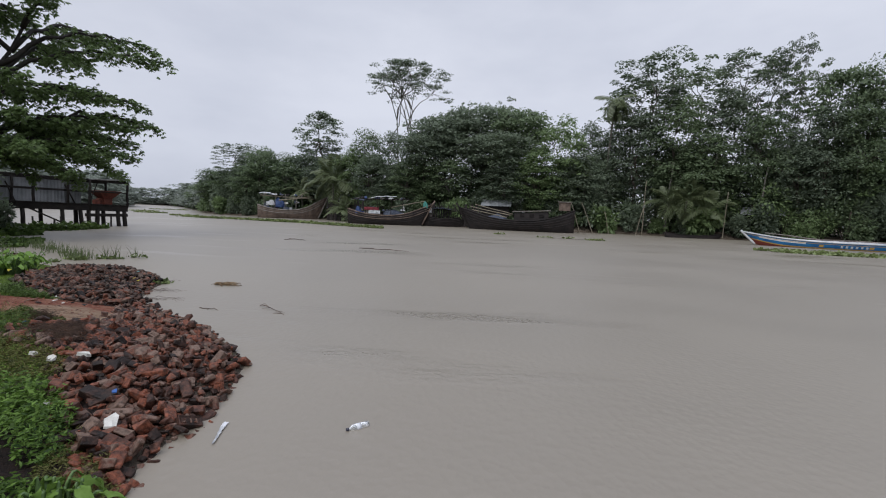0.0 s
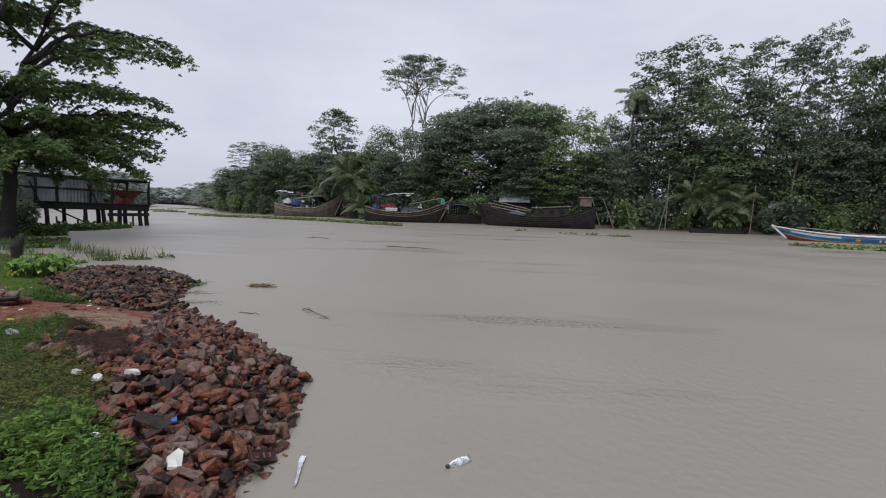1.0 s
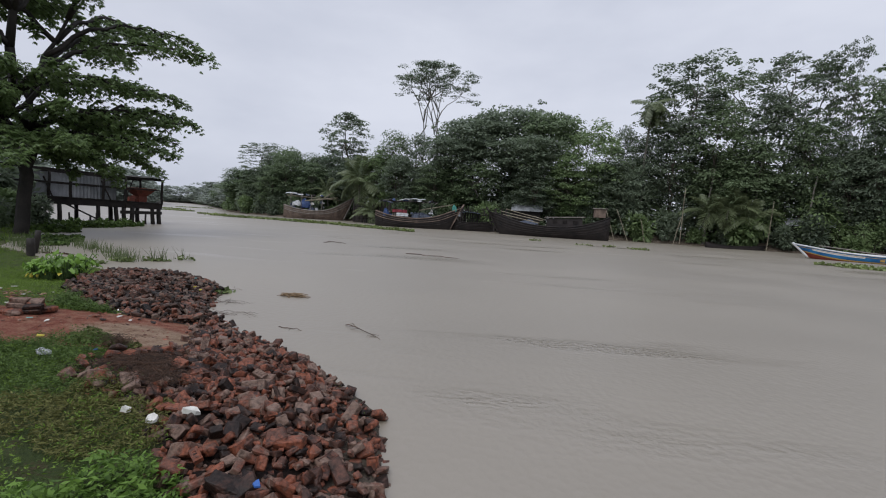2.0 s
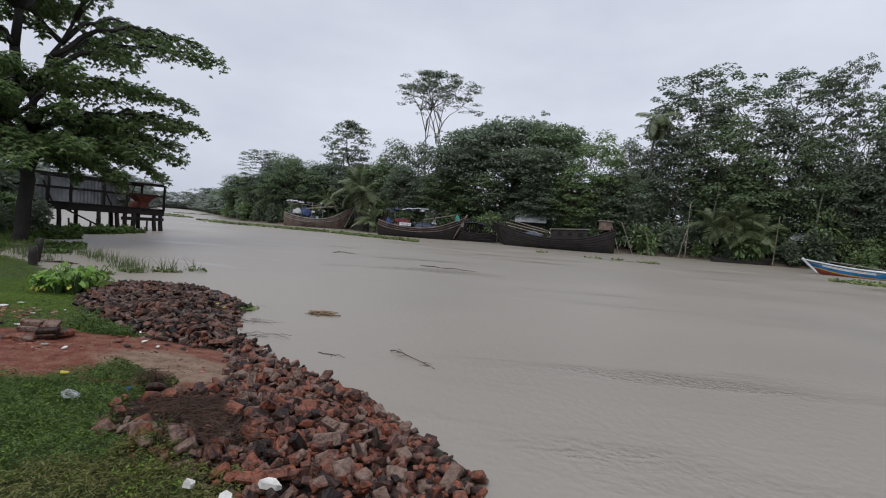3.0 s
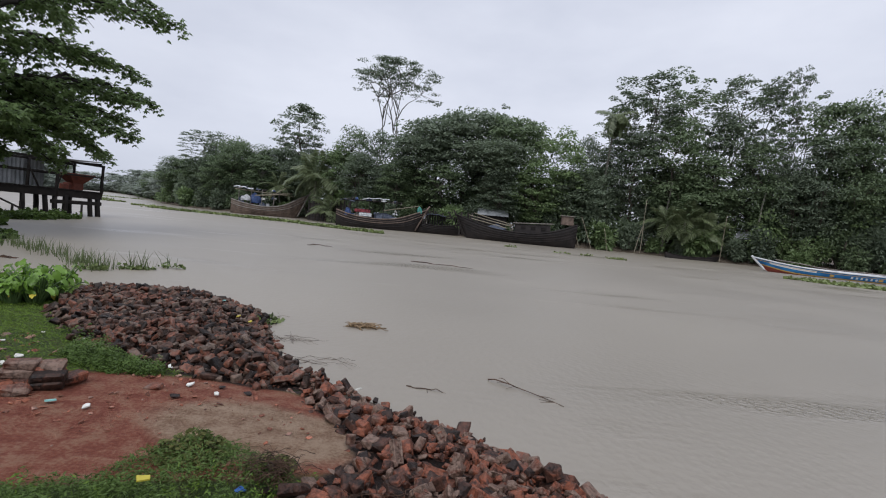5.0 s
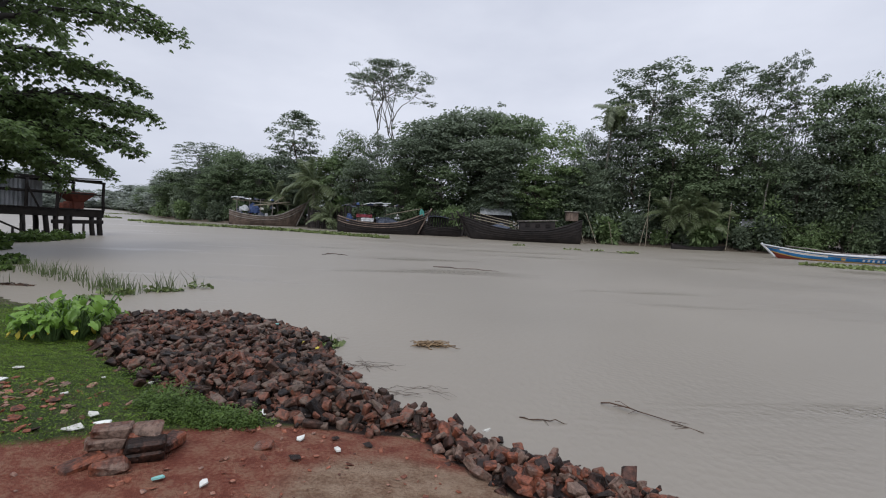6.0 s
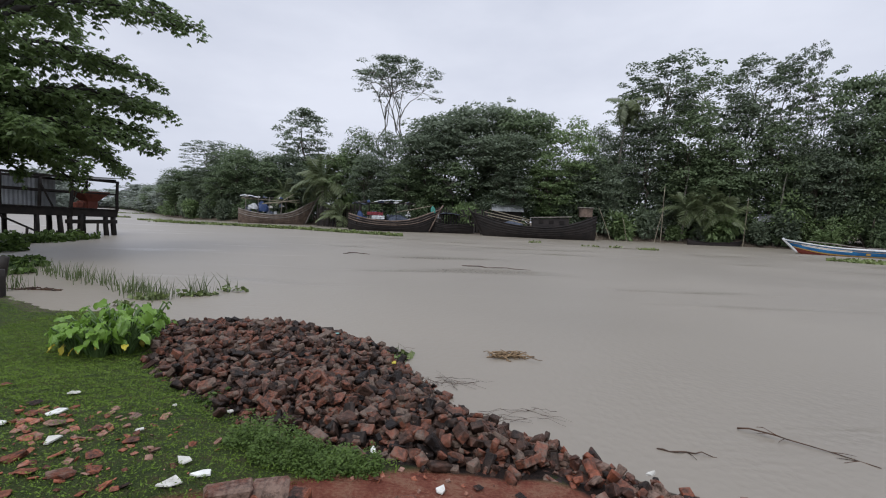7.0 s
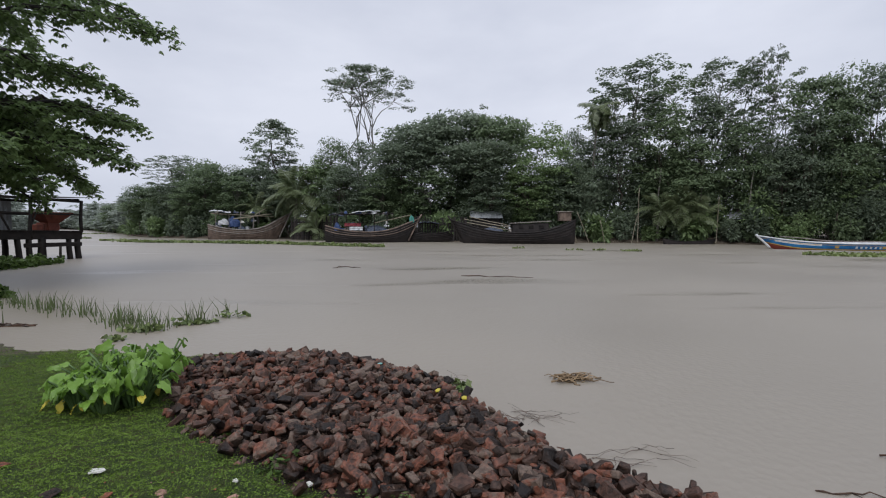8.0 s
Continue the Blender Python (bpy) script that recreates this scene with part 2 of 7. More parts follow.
def put_mesh(name, me, material, parent=None, label=""):
    me.materials.append(material)
    ob = new(name, me)
    if parent is not None:
        ob.parent = parent
    if label:
        ob["label"] = label
    return ob


def part(name, bm, material, parent=None, label=""):
    me = bpy.data.meshes.new(name)
    bm.to_mesh(me)
    bm.free()
    return put_mesh(name, me, material, parent, label)


def np_mesh(name, v, f, smooth=False):
    """A mesh from arrays of points and of faces with the same number of corners."""
    v, f = np.asarray(v, float), np.asarray(f, int)
    me = bpy.data.meshes.new(name)
    k = f.shape[1]
    me.vertices.add(len(v))
    me.vertices.foreach_set("co", v.ravel())
    me.loops.add(f.size)
    me.loops.foreach_set("vertex_index", f.ravel())
    me.polygons.add(len(f))
    me.polygons.foreach_set("loop_start", np.arange(len(f)) * k)
    if smooth:
        me.polygons.foreach_set("use_smooth", np.ones(len(f), bool))
    me.update(calc_edges=True)
    me.validate()
    return me


def tubes(paths, sides=6):
    """Round tapered bars along polylines: each path is (points, radii). Returns points and four-cornered faces."""
    vs, fs, base = [], [], 0
    ang = np.linspace(0, 2 * np.pi, sides, endpoint=False)
    for pts, radii in paths:
        pts = np.asarray(pts, float)
        k = len(pts)
        tang = np.gradient(pts, axis=0)
        tang /= np.linalg.norm(tang, axis=1)[:, None] + 1e-9
        ref = np.array([0.0, 0.0, 1.0]) if abs(tang[0][2]) < 0.8 else np.array([1.0, 0.0, 0.0])
        u = np.cross(tang, ref)
        u /= np.linalg.norm(u, axis=1)[:, None] + 1e-9
        w = np.cross(tang, u)
        r = np.broadcast_to(np.asarray(radii, float), (k,))
        ring = pts[:, None] + r[:, None, None] * (u[:, None] * np.cos(ang)[None, :, None] + w[:, None] * np.sin(ang)[None, :, None])
        vs.append(ring.reshape(-1, 3))
        for i in range(k - 1):
            for j in range(sides):
                a, b = base + i * sides + j, base + i * sides + (j + 1) % sides
                fs.append((a, b, b + sides, a + sides))
        tip = base + k * sides
        vs.append(np.array([pts[0], pts[-1]]))
        for j in range(sides):
            a, b = j, (j + 1) % sides
            fs.append((base + b, base + a, tip, base + b))
            e = base + (k - 1) * sides
            fs.append((e + a, e + b, tip + 1, e + a))
        base += k * sides + 2
    quads = np.array([q for q in fs if q[0] != q[3]], int)
    tris = np.array([q[:3] for q in fs if q[0] == q[3]], int)
    return np.concatenate(vs), quads, tris


def tube_mesh(name, paths, sides=6):
    v, q, t = tubes(paths, sides)
    me = bpy.data.meshes.new(name)
    me.from_pydata(v.tolist(), [], q.tolist() + t.tolist())
    me.polygons.foreach_set("use_smooth", np.ones(len(me.polygons), bool))
    me.update()
    return me


def leaves(centres, heading, up, length, width, fold=0.25):
    """One folded four-cornered leaf at each centre."""
    n = len(centres)
    heading = heading / (np.linalg.norm(heading, axis=1)[:, None] + 1e-9)
    side = np.cross(heading, up)
    side /= np.linalg.norm(side, axis=1)[:, None] + 1e-9
    nor = np.cross(side, heading)
    length = np.broadcast_to(np.asarray(length, float), (n,))[:, None]
    width = np.broadcast_to(np.asarray(width, float), (n,))[:, None]
    v = np.empty((n, 4, 3))
    v[:, 0] = centres - heading * length * 0.5
    v[:, 1] = centres + side * width * 0.5 - nor * width * fold
    v[:, 2] = centres + heading * length * 0.5 - nor * length * 0.12
    v[:, 3] = centres - side * width * 0.5 - nor * width * fold
    return v.reshape(-1, 3), np.arange(n * 4).reshape(n, 4)


def box(bm, size, m=None, bevel=0.0):
    """A box with its own edges, placed by a pose."""
    made = bmesh.ops.create_cube(bm, size=1.0)["verts"]
    bmesh.ops.scale(bm, vec=size, verts=made)
    if bevel:
        edges = list({e for v in made for e in v.link_edges})
        made = list({v for f in bmesh.ops.bevel(bm, geom=edges, offset=bevel, segments=1, affect="EDGES")["faces"] for v in f.verts} | {v for v in made if v.is_valid})
    if m is not None:
        bmesh.ops.transform(bm, matrix=m, verts=made)
    return made


# ---------------------------------------------------------------- the plan of land and water (water at z = 0)
NEAR_SHORE = [(220, -45), (40, -9), (10, -1.5), (3, 0.7), (0.6, 1.35), (-1.0, 1.8), (-1.72, 2.4), (-1.83, 3.1), (-1.86, 3.75), (-1.88, 4.1),
    (-2.07, 4.8), (-2.42, 5.2), (-2.99, 5.75), (-3.44, 6.12), (-4.03, 6.48), (-4.55, 6.93), (-4.9, 7.17), (-5.2, 7.6), (-5.55, 8.37), (-5.8, 9.05),
    (-6.5, 9.75), (-7.3, 10.2), (-8.2, 10.25), (-8.9, 10.1), (-9.9, 10.55), (-10.6, 10.5), (-12.2, 11.6), (-14.3, 12.6), (-16.0, 14.6), (-17.6, 17.2),
    (-19.6, 19.2), (-20.4, 20.6), (-20.0, 21.6), (-20.4, 22.6), (-22.0, 22.3), (-26, 22.2), (-34, 26), (-50, 38), (-62, 60), (-72, 86), (-90, 118), (-112, 142), (-150, 168), (-260, 192)]
FAR_SHORE = [(220, -32), (80, 12), (45, 31), (36, 37.5), (31, 41.5), (27, 45.5), (18, 49.5), (10.5, 50.3), (0, 51.3), (-5, 53.5), (-13, 55.5),
    (-19, 63.5), (-29, 62.5), (-38, 67), (-46, 77), (-60, 99), (-80, 128), (-98, 154), (-130, 193), (-170, 215), (-260, 240)]
NEAR_LAND = NEAR_SHORE + [(-500, 190), (-500, -500), (500, -500), (500, -45)]
FAR_LAND = FAR_SHORE + [(-500, 240), (-500, 600), (500, 600), (500, -32)]


def inside(px, py, poly):
    hit = np.zeros(px.shape, bool)
    for (x0, y0), (x1, y1) in zip(poly, poly[1:] + poly[:1]):
        cond = ((y0 > py) != (y1 > py))
        xs = (x1 - x0) * (py - y0) / ((y1 - y0) if y1 != y0 else 1e-9) + x0
        hit ^= cond & (px < xs)
    return hit


def gap_to(px, py, line):
    best = np.full(px.shape, 1e9)
    for (x0, y0), (x1, y1) in zip(line, line[1:]):
        dx, dy = x1 - x0, y1 - y0
        k = np.clip(((px - x0) * dx + (py - y0) * dy) / (dx * dx + dy * dy + 1e-9), 0, 1)
        best = np.minimum(best, np.hypot(px - x0 - k * dx, py - y0 - k * dy))
    return best


def signed(px, py, line, land):
    d = gap_to(px, py, line)
    return np.where(inside(px, py, land), d, -d)


def ripple(px, py):
    return 0.5 * np.sin(px * 1.7 + 1.3 * np.sin(py * 1.1)) + 0.5 * np.sin(py * 2.3 + px * 0.6)


def height(px, py):
    """The ground's height over the water."""
    px, py = np.asarray(px, float), np.asarray(py, float)
    dn, df = signed(px, py, NEAR_SHORE, NEAR_LAND), signed(px, py, FAR_SHORE, FAR_LAND)
    d = np.maximum(dn, df)
    near_z = 0.30 * np.clip(1 + (7.0 - py) * 0.45, 0.55, 1.4) * (1 - np.exp(-np.maximum(dn, 0) / 2.0)) + 0.012 * ripple(px * 2, py * 2) * np.clip(dn, 0, 1)
    far_z = np.minimum(0.75, np.maximum(df, 0) * 0.28) + 0.06 * ripple(px, py) * np.clip(df, 0, 1)
    return np.where(dn > 0, near_z, np.where(df > 0, far_z, np.maximum(-2.2, d * 0.34)))


SAND = [(-4.25, 6.3), (-3.95, 5.75), (-3.95, 5.3), (-4.55, 5.12), (-5.4, 4.85), (-6.4, 4.35), (-8.5, 4.1), (-9.0, 5.0), (-7.2, 5.6), (-6.5, 5.95), (-6.0, 6.25), (-5.5, 6.45), (-4.8, 6.45)]
PILE_SOUTH = [(-1.68, 2.65), (-1.76, 3.25), (-1.80, 3.9), (-2.08, 4.72), (-2.46, 5.18), (-3.02, 5.72), (-3.48, 6.08), (-4.06, 6.44), (-4.56, 6.86), (-4.75, 6.6), (-4.5, 6.15),
    (-4.2, 5.8), (-4.1, 5.4), (-4.25, 5.1), (-4.4, 4.75), (-4.3, 4.4), (-3.9, 4.2), (-3.5, 4.1), (-3.05, 3.75), (-2.7, 3.35), (-2.25, 2.9), (-1.9, 2.6)]
PILE_NORTH = [(-4.56, 6.86), (-4.92, 7.16), (-5.24, 7.6), (-5.58, 8.36), (-5.84, 9.0), (-6.45, 9.55), (-7.1, 9.85), (-8.05, 9.9), (-8.55, 9.45), (-8.25, 8.8),
    (-7.9, 8.1), (-7.3, 7.5), (-6.7, 6.95), (-6.2, 6.7), (-5.7, 6.5), (-5.0, 6.42), (-4.7, 6.55)]


def mound(px, py, poly, rise, reach):
    px, py = np.asarray(px, float), np.asarray(py, float)
    ins = inside(px, py, poly)
    d = gap_to(px, py, poly + poly[:1])
    return np.where(ins, rise * (1 - np.exp(-d / reach)), 0.0)


def ground_z(x, y):
    return float(height(np.array([x]), np.array([y]))[0])


# ---------------------------------------------------------------- ground and water
def axis(spans):
    out = []
    for a, b, n in spans:
        out.append(np.linspace(a, b, n, endpoint=False))
    return np.concatenate(out + [np.array([spans[-1][1]])])


gx = axis([(-1500, -260, 10), (-260, -60, 34), (-60, -16, 44), (-16, -10.5, 24), (-10.5, -1.0, 112), (-1.0, 6, 20), (6, 45, 40), (45, 200, 24), (200, 1500, 10)])
gy = axis([(-1500, -60, 8), (-60, 0, 20), (0, 11, 124), (11, 24, 40), (24, 80, 66), (80, 260, 36), (260, 1800, 12)])
GX, GY = np.meshgrid(gx, gy)
GZ = height(GX, GY)
GZ = GZ + mound(GX, GY, PILE_SOUTH, 0.03, 0.4) + mound(GX, GY, PILE_NORTH, 0.05, 0.5)
nx, ny = len(gx), len(gy)
idx = np.arange(nx * ny).reshape(ny, nx)
faces = np.stack([idx[:-1, :-1], idx[:-1, 1:], idx[1:, 1:], idx[1:, :-1]], -1).reshape(-1, 4)
ground_me = np_mesh("ground", np.stack([GX, GY, GZ], -1).reshape(-1, 3), faces, True)
sand_d = np.where(inside(GX, GY, SAND), 1, -1) * gap_to(GX, GY, SAND + SAND[:1])
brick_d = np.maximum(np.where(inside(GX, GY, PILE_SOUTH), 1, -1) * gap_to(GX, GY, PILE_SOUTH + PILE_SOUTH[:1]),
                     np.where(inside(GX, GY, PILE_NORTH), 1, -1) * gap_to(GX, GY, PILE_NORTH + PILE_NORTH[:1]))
# carries the near-black ground under the weeds: bare soil and painted shadow
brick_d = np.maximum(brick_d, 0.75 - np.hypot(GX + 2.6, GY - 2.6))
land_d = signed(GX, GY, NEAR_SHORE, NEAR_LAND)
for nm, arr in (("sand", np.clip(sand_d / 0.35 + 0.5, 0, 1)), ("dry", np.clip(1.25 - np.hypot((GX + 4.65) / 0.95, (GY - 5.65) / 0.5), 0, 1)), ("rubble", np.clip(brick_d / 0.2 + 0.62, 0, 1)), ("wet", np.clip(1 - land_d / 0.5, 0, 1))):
    at_ = ground_me.attributes.new(nm, "FLOAT", "POINT")
    at_.data.foreach_set("value", arr.ravel().astype(np.float32))


def ground_shader():
    m = bpy.data.materials.new("bank_soil")
    m.use_nodes = True
    n, l = m.node_tree.nodes, m.node_tree.links
    b = n["Principled BSDF"]
    co = n.new("ShaderNodeTexCoord")

    def noisy(scale, detail=5):
        t = n.new("ShaderNodeTexNoise")
        t.inputs["Scale"].default_value = scale
        t.inputs["Detail"].default_value = detail
        l.new(co.outputs["Object"], t.inputs["Vector"])
        return t

    def ramp(src, stops):
        r = n.new("ShaderNodeValToRGB")
        r.color_ramp.elements[0].position, r.color_ramp.elements[0].color = stops[0][0], (*stops[0][1], 1)
        r.color_ramp.elements[1].position, r.color_ramp.elements[1].color = stops[-1][0], (*stops[-1][1], 1)
        for p, c in stops[1:-1]:
            e = r.color_ramp.elements.new(p)
            e.color = (*c, 1)
        l.new(src, r.inputs["Fac"])
        return r

    def mix(fac, a, c):
        x = n.new("ShaderNodeMix")
        x.data_type = "RGBA"
        l.new(fac, x.inputs["Factor"])
        l.new(a, x.inputs["A"])
        l.new(c, x.inputs["B"])
        return x.outputs["Result"]

    def mask(name, noise_out, amount):
        a = n.new("ShaderNodeAttribute")
        a.attribute_name = name
        k = n.new("ShaderNodeMath")
        k.operation = "MULTIPLY_ADD"
        k.inputs[1].default_value = amount
        l.new(noise_out, k.inputs[0])
        l.new(a.outputs["Fac"], k.inputs[2])
        r = n.new("ShaderNodeMapRange")
        r.inputs["From Min"].default_value = 0.5 + amount * 0.5 - 0.12
        r.inputs["From Max"].default_value = 0.5 + amount * 0.5 + 0.12
        l.new(k.outputs[0], r.inputs["Value"])
        return r.outputs["Result"]

    big, mid, fine, grit = noisy(1.3), noisy(8.0, 8), noisy(55.0), noisy(170.0, 3)
    mottle = n.new("ShaderNodeMath")
    mottle.operation = "MULTIPLY_ADD"
    mottle.inputs[1].default_value = 0.55
    l.new(fine.outputs["Fac"], mottle.inputs[0])
    half = n.new("ShaderNodeMath")
    half.operation = "MULTIPLY_ADD"
    half.inputs[1].default_value = 0.7
    half.inputs[2].default_value = -0.12
    l.new(mid.outputs["Fac"], half.inputs[0])
    l.new(half.outputs[0], mottle.inputs[2])
    turf = ramp(mottle.outputs[0], [(0.3, (0.032, 0.054, 0.011)), (0.52, (0.054, 0.080, 0.016)), (0.72, (0.080, 0.056, 0.028))])
    sandy = ramp(mottle.outputs[0], [(0.36, (0.200, 0.052, 0.030)), (0.48, (0.270, 0.088, 0.052)), (0.62, (0.345, 0.175, 0.110))])
    pale = ramp(mottle.outputs[0], [(0.36, (0.235, 0.135, 0.082)), (0.48, (0.330, 0.215, 0.140)), (0.62, (0.430, 0.305, 0.210))])
    # near-black: shade of the gaps between bricks put into the dark soil's colour
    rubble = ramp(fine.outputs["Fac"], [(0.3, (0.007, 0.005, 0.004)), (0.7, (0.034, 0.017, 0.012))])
    mud = ramp(mid.outputs["Fac"], [(0.3, (0.075, 0.060, 0.045)), (0.7, (0.150, 0.120, 0.090))])
    c = mix(mask("sand", big.outputs["Fac"], 0.5), turf.outputs["Color"], mix(mask("dry", big.outputs["Fac"], 0.6), sandy.outputs["Color"], pale.outputs["Color"]))
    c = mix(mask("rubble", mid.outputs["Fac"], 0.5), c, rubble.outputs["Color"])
    c = mix(mask("wet", mid.outputs["Fac"], 0.3), c, mud.outputs["Color"])
    l.new(c, b.inputs["Base Color"])
    b.inputs["Roughness"].default_value = 0.75
    b.inputs["Specular IOR Level"].default_value = 0.25
    bp = n.new("ShaderNodeBump")
    bp.inputs["Strength"].default_value = 1.0
    bp.inputs["Distance"].default_value = 0.06
    s = n.new("ShaderNodeMath")
    s.operation = "ADD"
    l.new(mid.outputs["Fac"], s.inputs[0])
    s2 = n.new("ShaderNodeMath")
    s2.operation = "ADD"
    l.new(fine.outputs["Fac"], s2.inputs[0])
    l.new(grit.outputs["Fac"], s2.inputs[1])
    l.new(s2.outputs[0], s.inputs[1])
    l.new(s.outputs[0], bp.inputs["Height"])
    l.new(bp.outputs["Normal"], b.inputs["Normal"])
    return m


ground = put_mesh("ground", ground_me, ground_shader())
tagged(ground, "low grassy river banks with red sandy soil", "ground", kind="structure")


def water_shader():
    m = bpy.data.materials.new("muddy_river_water")
    m.use_nodes = True
    n, l = m.node_tree.nodes, m.node_tree.links
    b = n["Principled BSDF"]
    co = n.new("ShaderNodeTexCoord")
    mp = n.new("ShaderNodeMapping")
    mp.inputs["Rotation"].default_value = (0, 0, radians(28))
    mp.inputs["Scale"].default_value = (0.75, 1.0, 1.0)
    l.new(co.outputs["Object"], mp.inputs["Vector"])

    def noisy(scale, detail, src):
        t = n.new("ShaderNodeTexNoise")
        t.inputs["Scale"].default_value = scale
        t.inputs["Detail"].default_value = detail
        l.new(src, t.inputs["Vector"])
        return t.outputs["Fac"]

    silt = noisy(0.25, 4, mp.outputs["Vector"])
    swell = noisy(1.6, 3, mp.outputs["Vector"])
    chop = noisy(9.0, 3, co.outputs["Object"])
    drops = n.new("ShaderNodeTexVoronoi")
    drops.inputs["Scale"].default_value = 14.0
    l.new(co.outputs["Object"], drops.inputs["Vector"])
    ramp = n.new("ShaderNodeValToRGB")
    ramp.color_ramp.elements[0].position = 0.3
    ramp.color_ramp.elements[0].color = (0.150, 0.126, 0.092, 1)
    ramp.color_ramp.elements[1].position = 0.7
    ramp.color_ramp.elements[1].color = (0.175, 0.148, 0.109, 1)
    l.new(silt, ramp.inputs["Fac"])
    l.new(ramp.outputs["Color"], b.inputs["Base Color"])
    b.inputs["IOR"].default_value = 1.6
    b.inputs["Specular IOR Level"].default_value = 1.0
    b.inputs["Coat Weight"].default_value = 0.4
    b.inputs["Coat IOR"].default_value = 1.33
    b.inputs["Coat Roughness"].default_value = 0.4
    rr = n.new("ShaderNodeMapRange")
    rr.inputs["From Min"].default_value = 0.35
    rr.inputs["From Max"].default_value = 0.7
    rr.inputs["To Min"].default_value = 0.48
    rr.inputs["To Max"].default_value = 0.58
    l.new(silt, rr.inputs["Value"])
    l.new(rr.outputs["Result"], b.inputs["Roughness"])
    # long dark lines of ripples where the current shears
    flow = n.new("ShaderNodeMapping")
    flow.inputs["Rotation"].default_value = (0, 0, radians(24))
    flow.inputs["Scale"].default_value = (0.22, 1.0, 1.0)
    l.new(co.outputs["Object"], flow.inputs["Vector"])
    shear = noisy(0.55, 6, flow.outputs["Vector"])
    line = n.new("ShaderNodeMapRange")
    line.inputs["From Min"].default_value = 0.585
    line.inputs["From Max"].default_value = 0.66
    l.new(shear, line.inputs["Value"])
    streak = n.new("ShaderNodeMath")
    streak.operation = "MULTIPLY"
    l.new(line.outputs["Result"], streak.inputs[0])
    l.new(noisy(16.0, 3, mp.outputs["Vector"]), streak.inputs[1])
    # smoother slicks along those lines mirror the darker bank
    slick = n.new("ShaderNodeMath")
    slick.operation = "MULTIPLY_ADD"
    slick.inputs[1].default_value = -0.42
    l.new(streak.outputs[0], slick.inputs[0])
    l.new(rr.outputs["Result"], slick.inputs[2])
    l.new(slick.outputs[0], b.inputs["Roughness"])
    nor = None
    for src, dist, k in ((swell, 0.03, 0.2), (chop, 0.010, 0.45), (drops.outputs["Distance"], 0.005, 0.6), (streak.outputs[0], 0.03, 0.6)):
        bp = n.new("ShaderNodeBump")
        bp.inputs["Strength"].default_value = k
        bp.inputs["Distance"].default_value = dist
        l.new(src, bp.inputs["Height"])
        if nor is not None:
            l.new(nor, bp.inputs["Normal"])
        nor = bp.outputs["Normal"]
    l.new(nor, b.inputs["Normal"])
    return m


wx = axis([(-1500, -100, 6), (-100, 100, 20), (100, 1500, 6)])
WX, WY = np.meshgrid(wx, wx + 60)
wi = np.arange(len(wx) ** 2).reshape(len(wx), len(wx))
wf = np.stack([wi[:-1, :-1], wi[:-1, 1:], wi[1:, 1:], wi[1:, :-1]], -1).reshape(-1, 4)
water = put_mesh("water", np_mesh("water", np.stack([WX, WY, WX * 0], -1).reshape(-1, 3), wf), water_shader())
tagged(water, "wide muddy brown river pocked by rain", "water", kind="structure")


# ---------------------------------------------------------------- trees
def crown_points(r, n, top, low, radius, style):
    """Ends of the twigs: where the clumps of leaves sit."""
    out = []
    mid, half = (top + low) / 2, (top - low) / 2
    lobes = r.uniform(0.55, 1.0, 9)
    while len(out) < n:
        a = r.uniform(0, 2 * np.pi)
        k = lobes[int(a / (2 * np.pi) * 9) % 9]
        if style == "umbrella":
            rad = radius * k * np.sqrt(r.uniform(0.02, 1))
            tier = 0.62 * r.uniform(0, 1) ** 1.7
            z = top - half * 2 * (0.22 * (rad / radius) ** 2 + tier) - r.uniform(0, 0.5)
        elif style == "airy":
            rad = radius * k * np.sqrt(r.uniform(0.02, 1))
            tiers = (0.12, 0.40, 0.66, 0.90) if int(a * 3) % 2 else (0.02, 0.28, 0.53, 0.80, 1.0)
            z = low + (top - low) * (tiers[r.integers(0, len(tiers))] + r.uniform(-0.09, 0.07)) - 0.12 * rad
        else:
            q = r.uniform(-1, 1)
            rad = radius * k * np.sqrt(max(0.0, 1 - q * q)) * r.uniform(0.55, 1.0)
            z = mid + half * q * r.uniform(0.8, 1.0)
        out.append((rad * np.cos(a), rad * np.sin(a), z))
    return np.array(out)


def limb(r, a, b, sag, k=5):
    t = np.linspace(0, 1, k)[:, None]
    a, b = np.asarray(a, float), np.asarray(b, float)
    p = a + (b - a) * t
    p[:, 2] += sag * np.sin(np.pi * t[:, 0])
    p[1:-1] += r.normal(0, 0.03 * np.linalg.norm(b - a), (k - 2, 3))
    return p


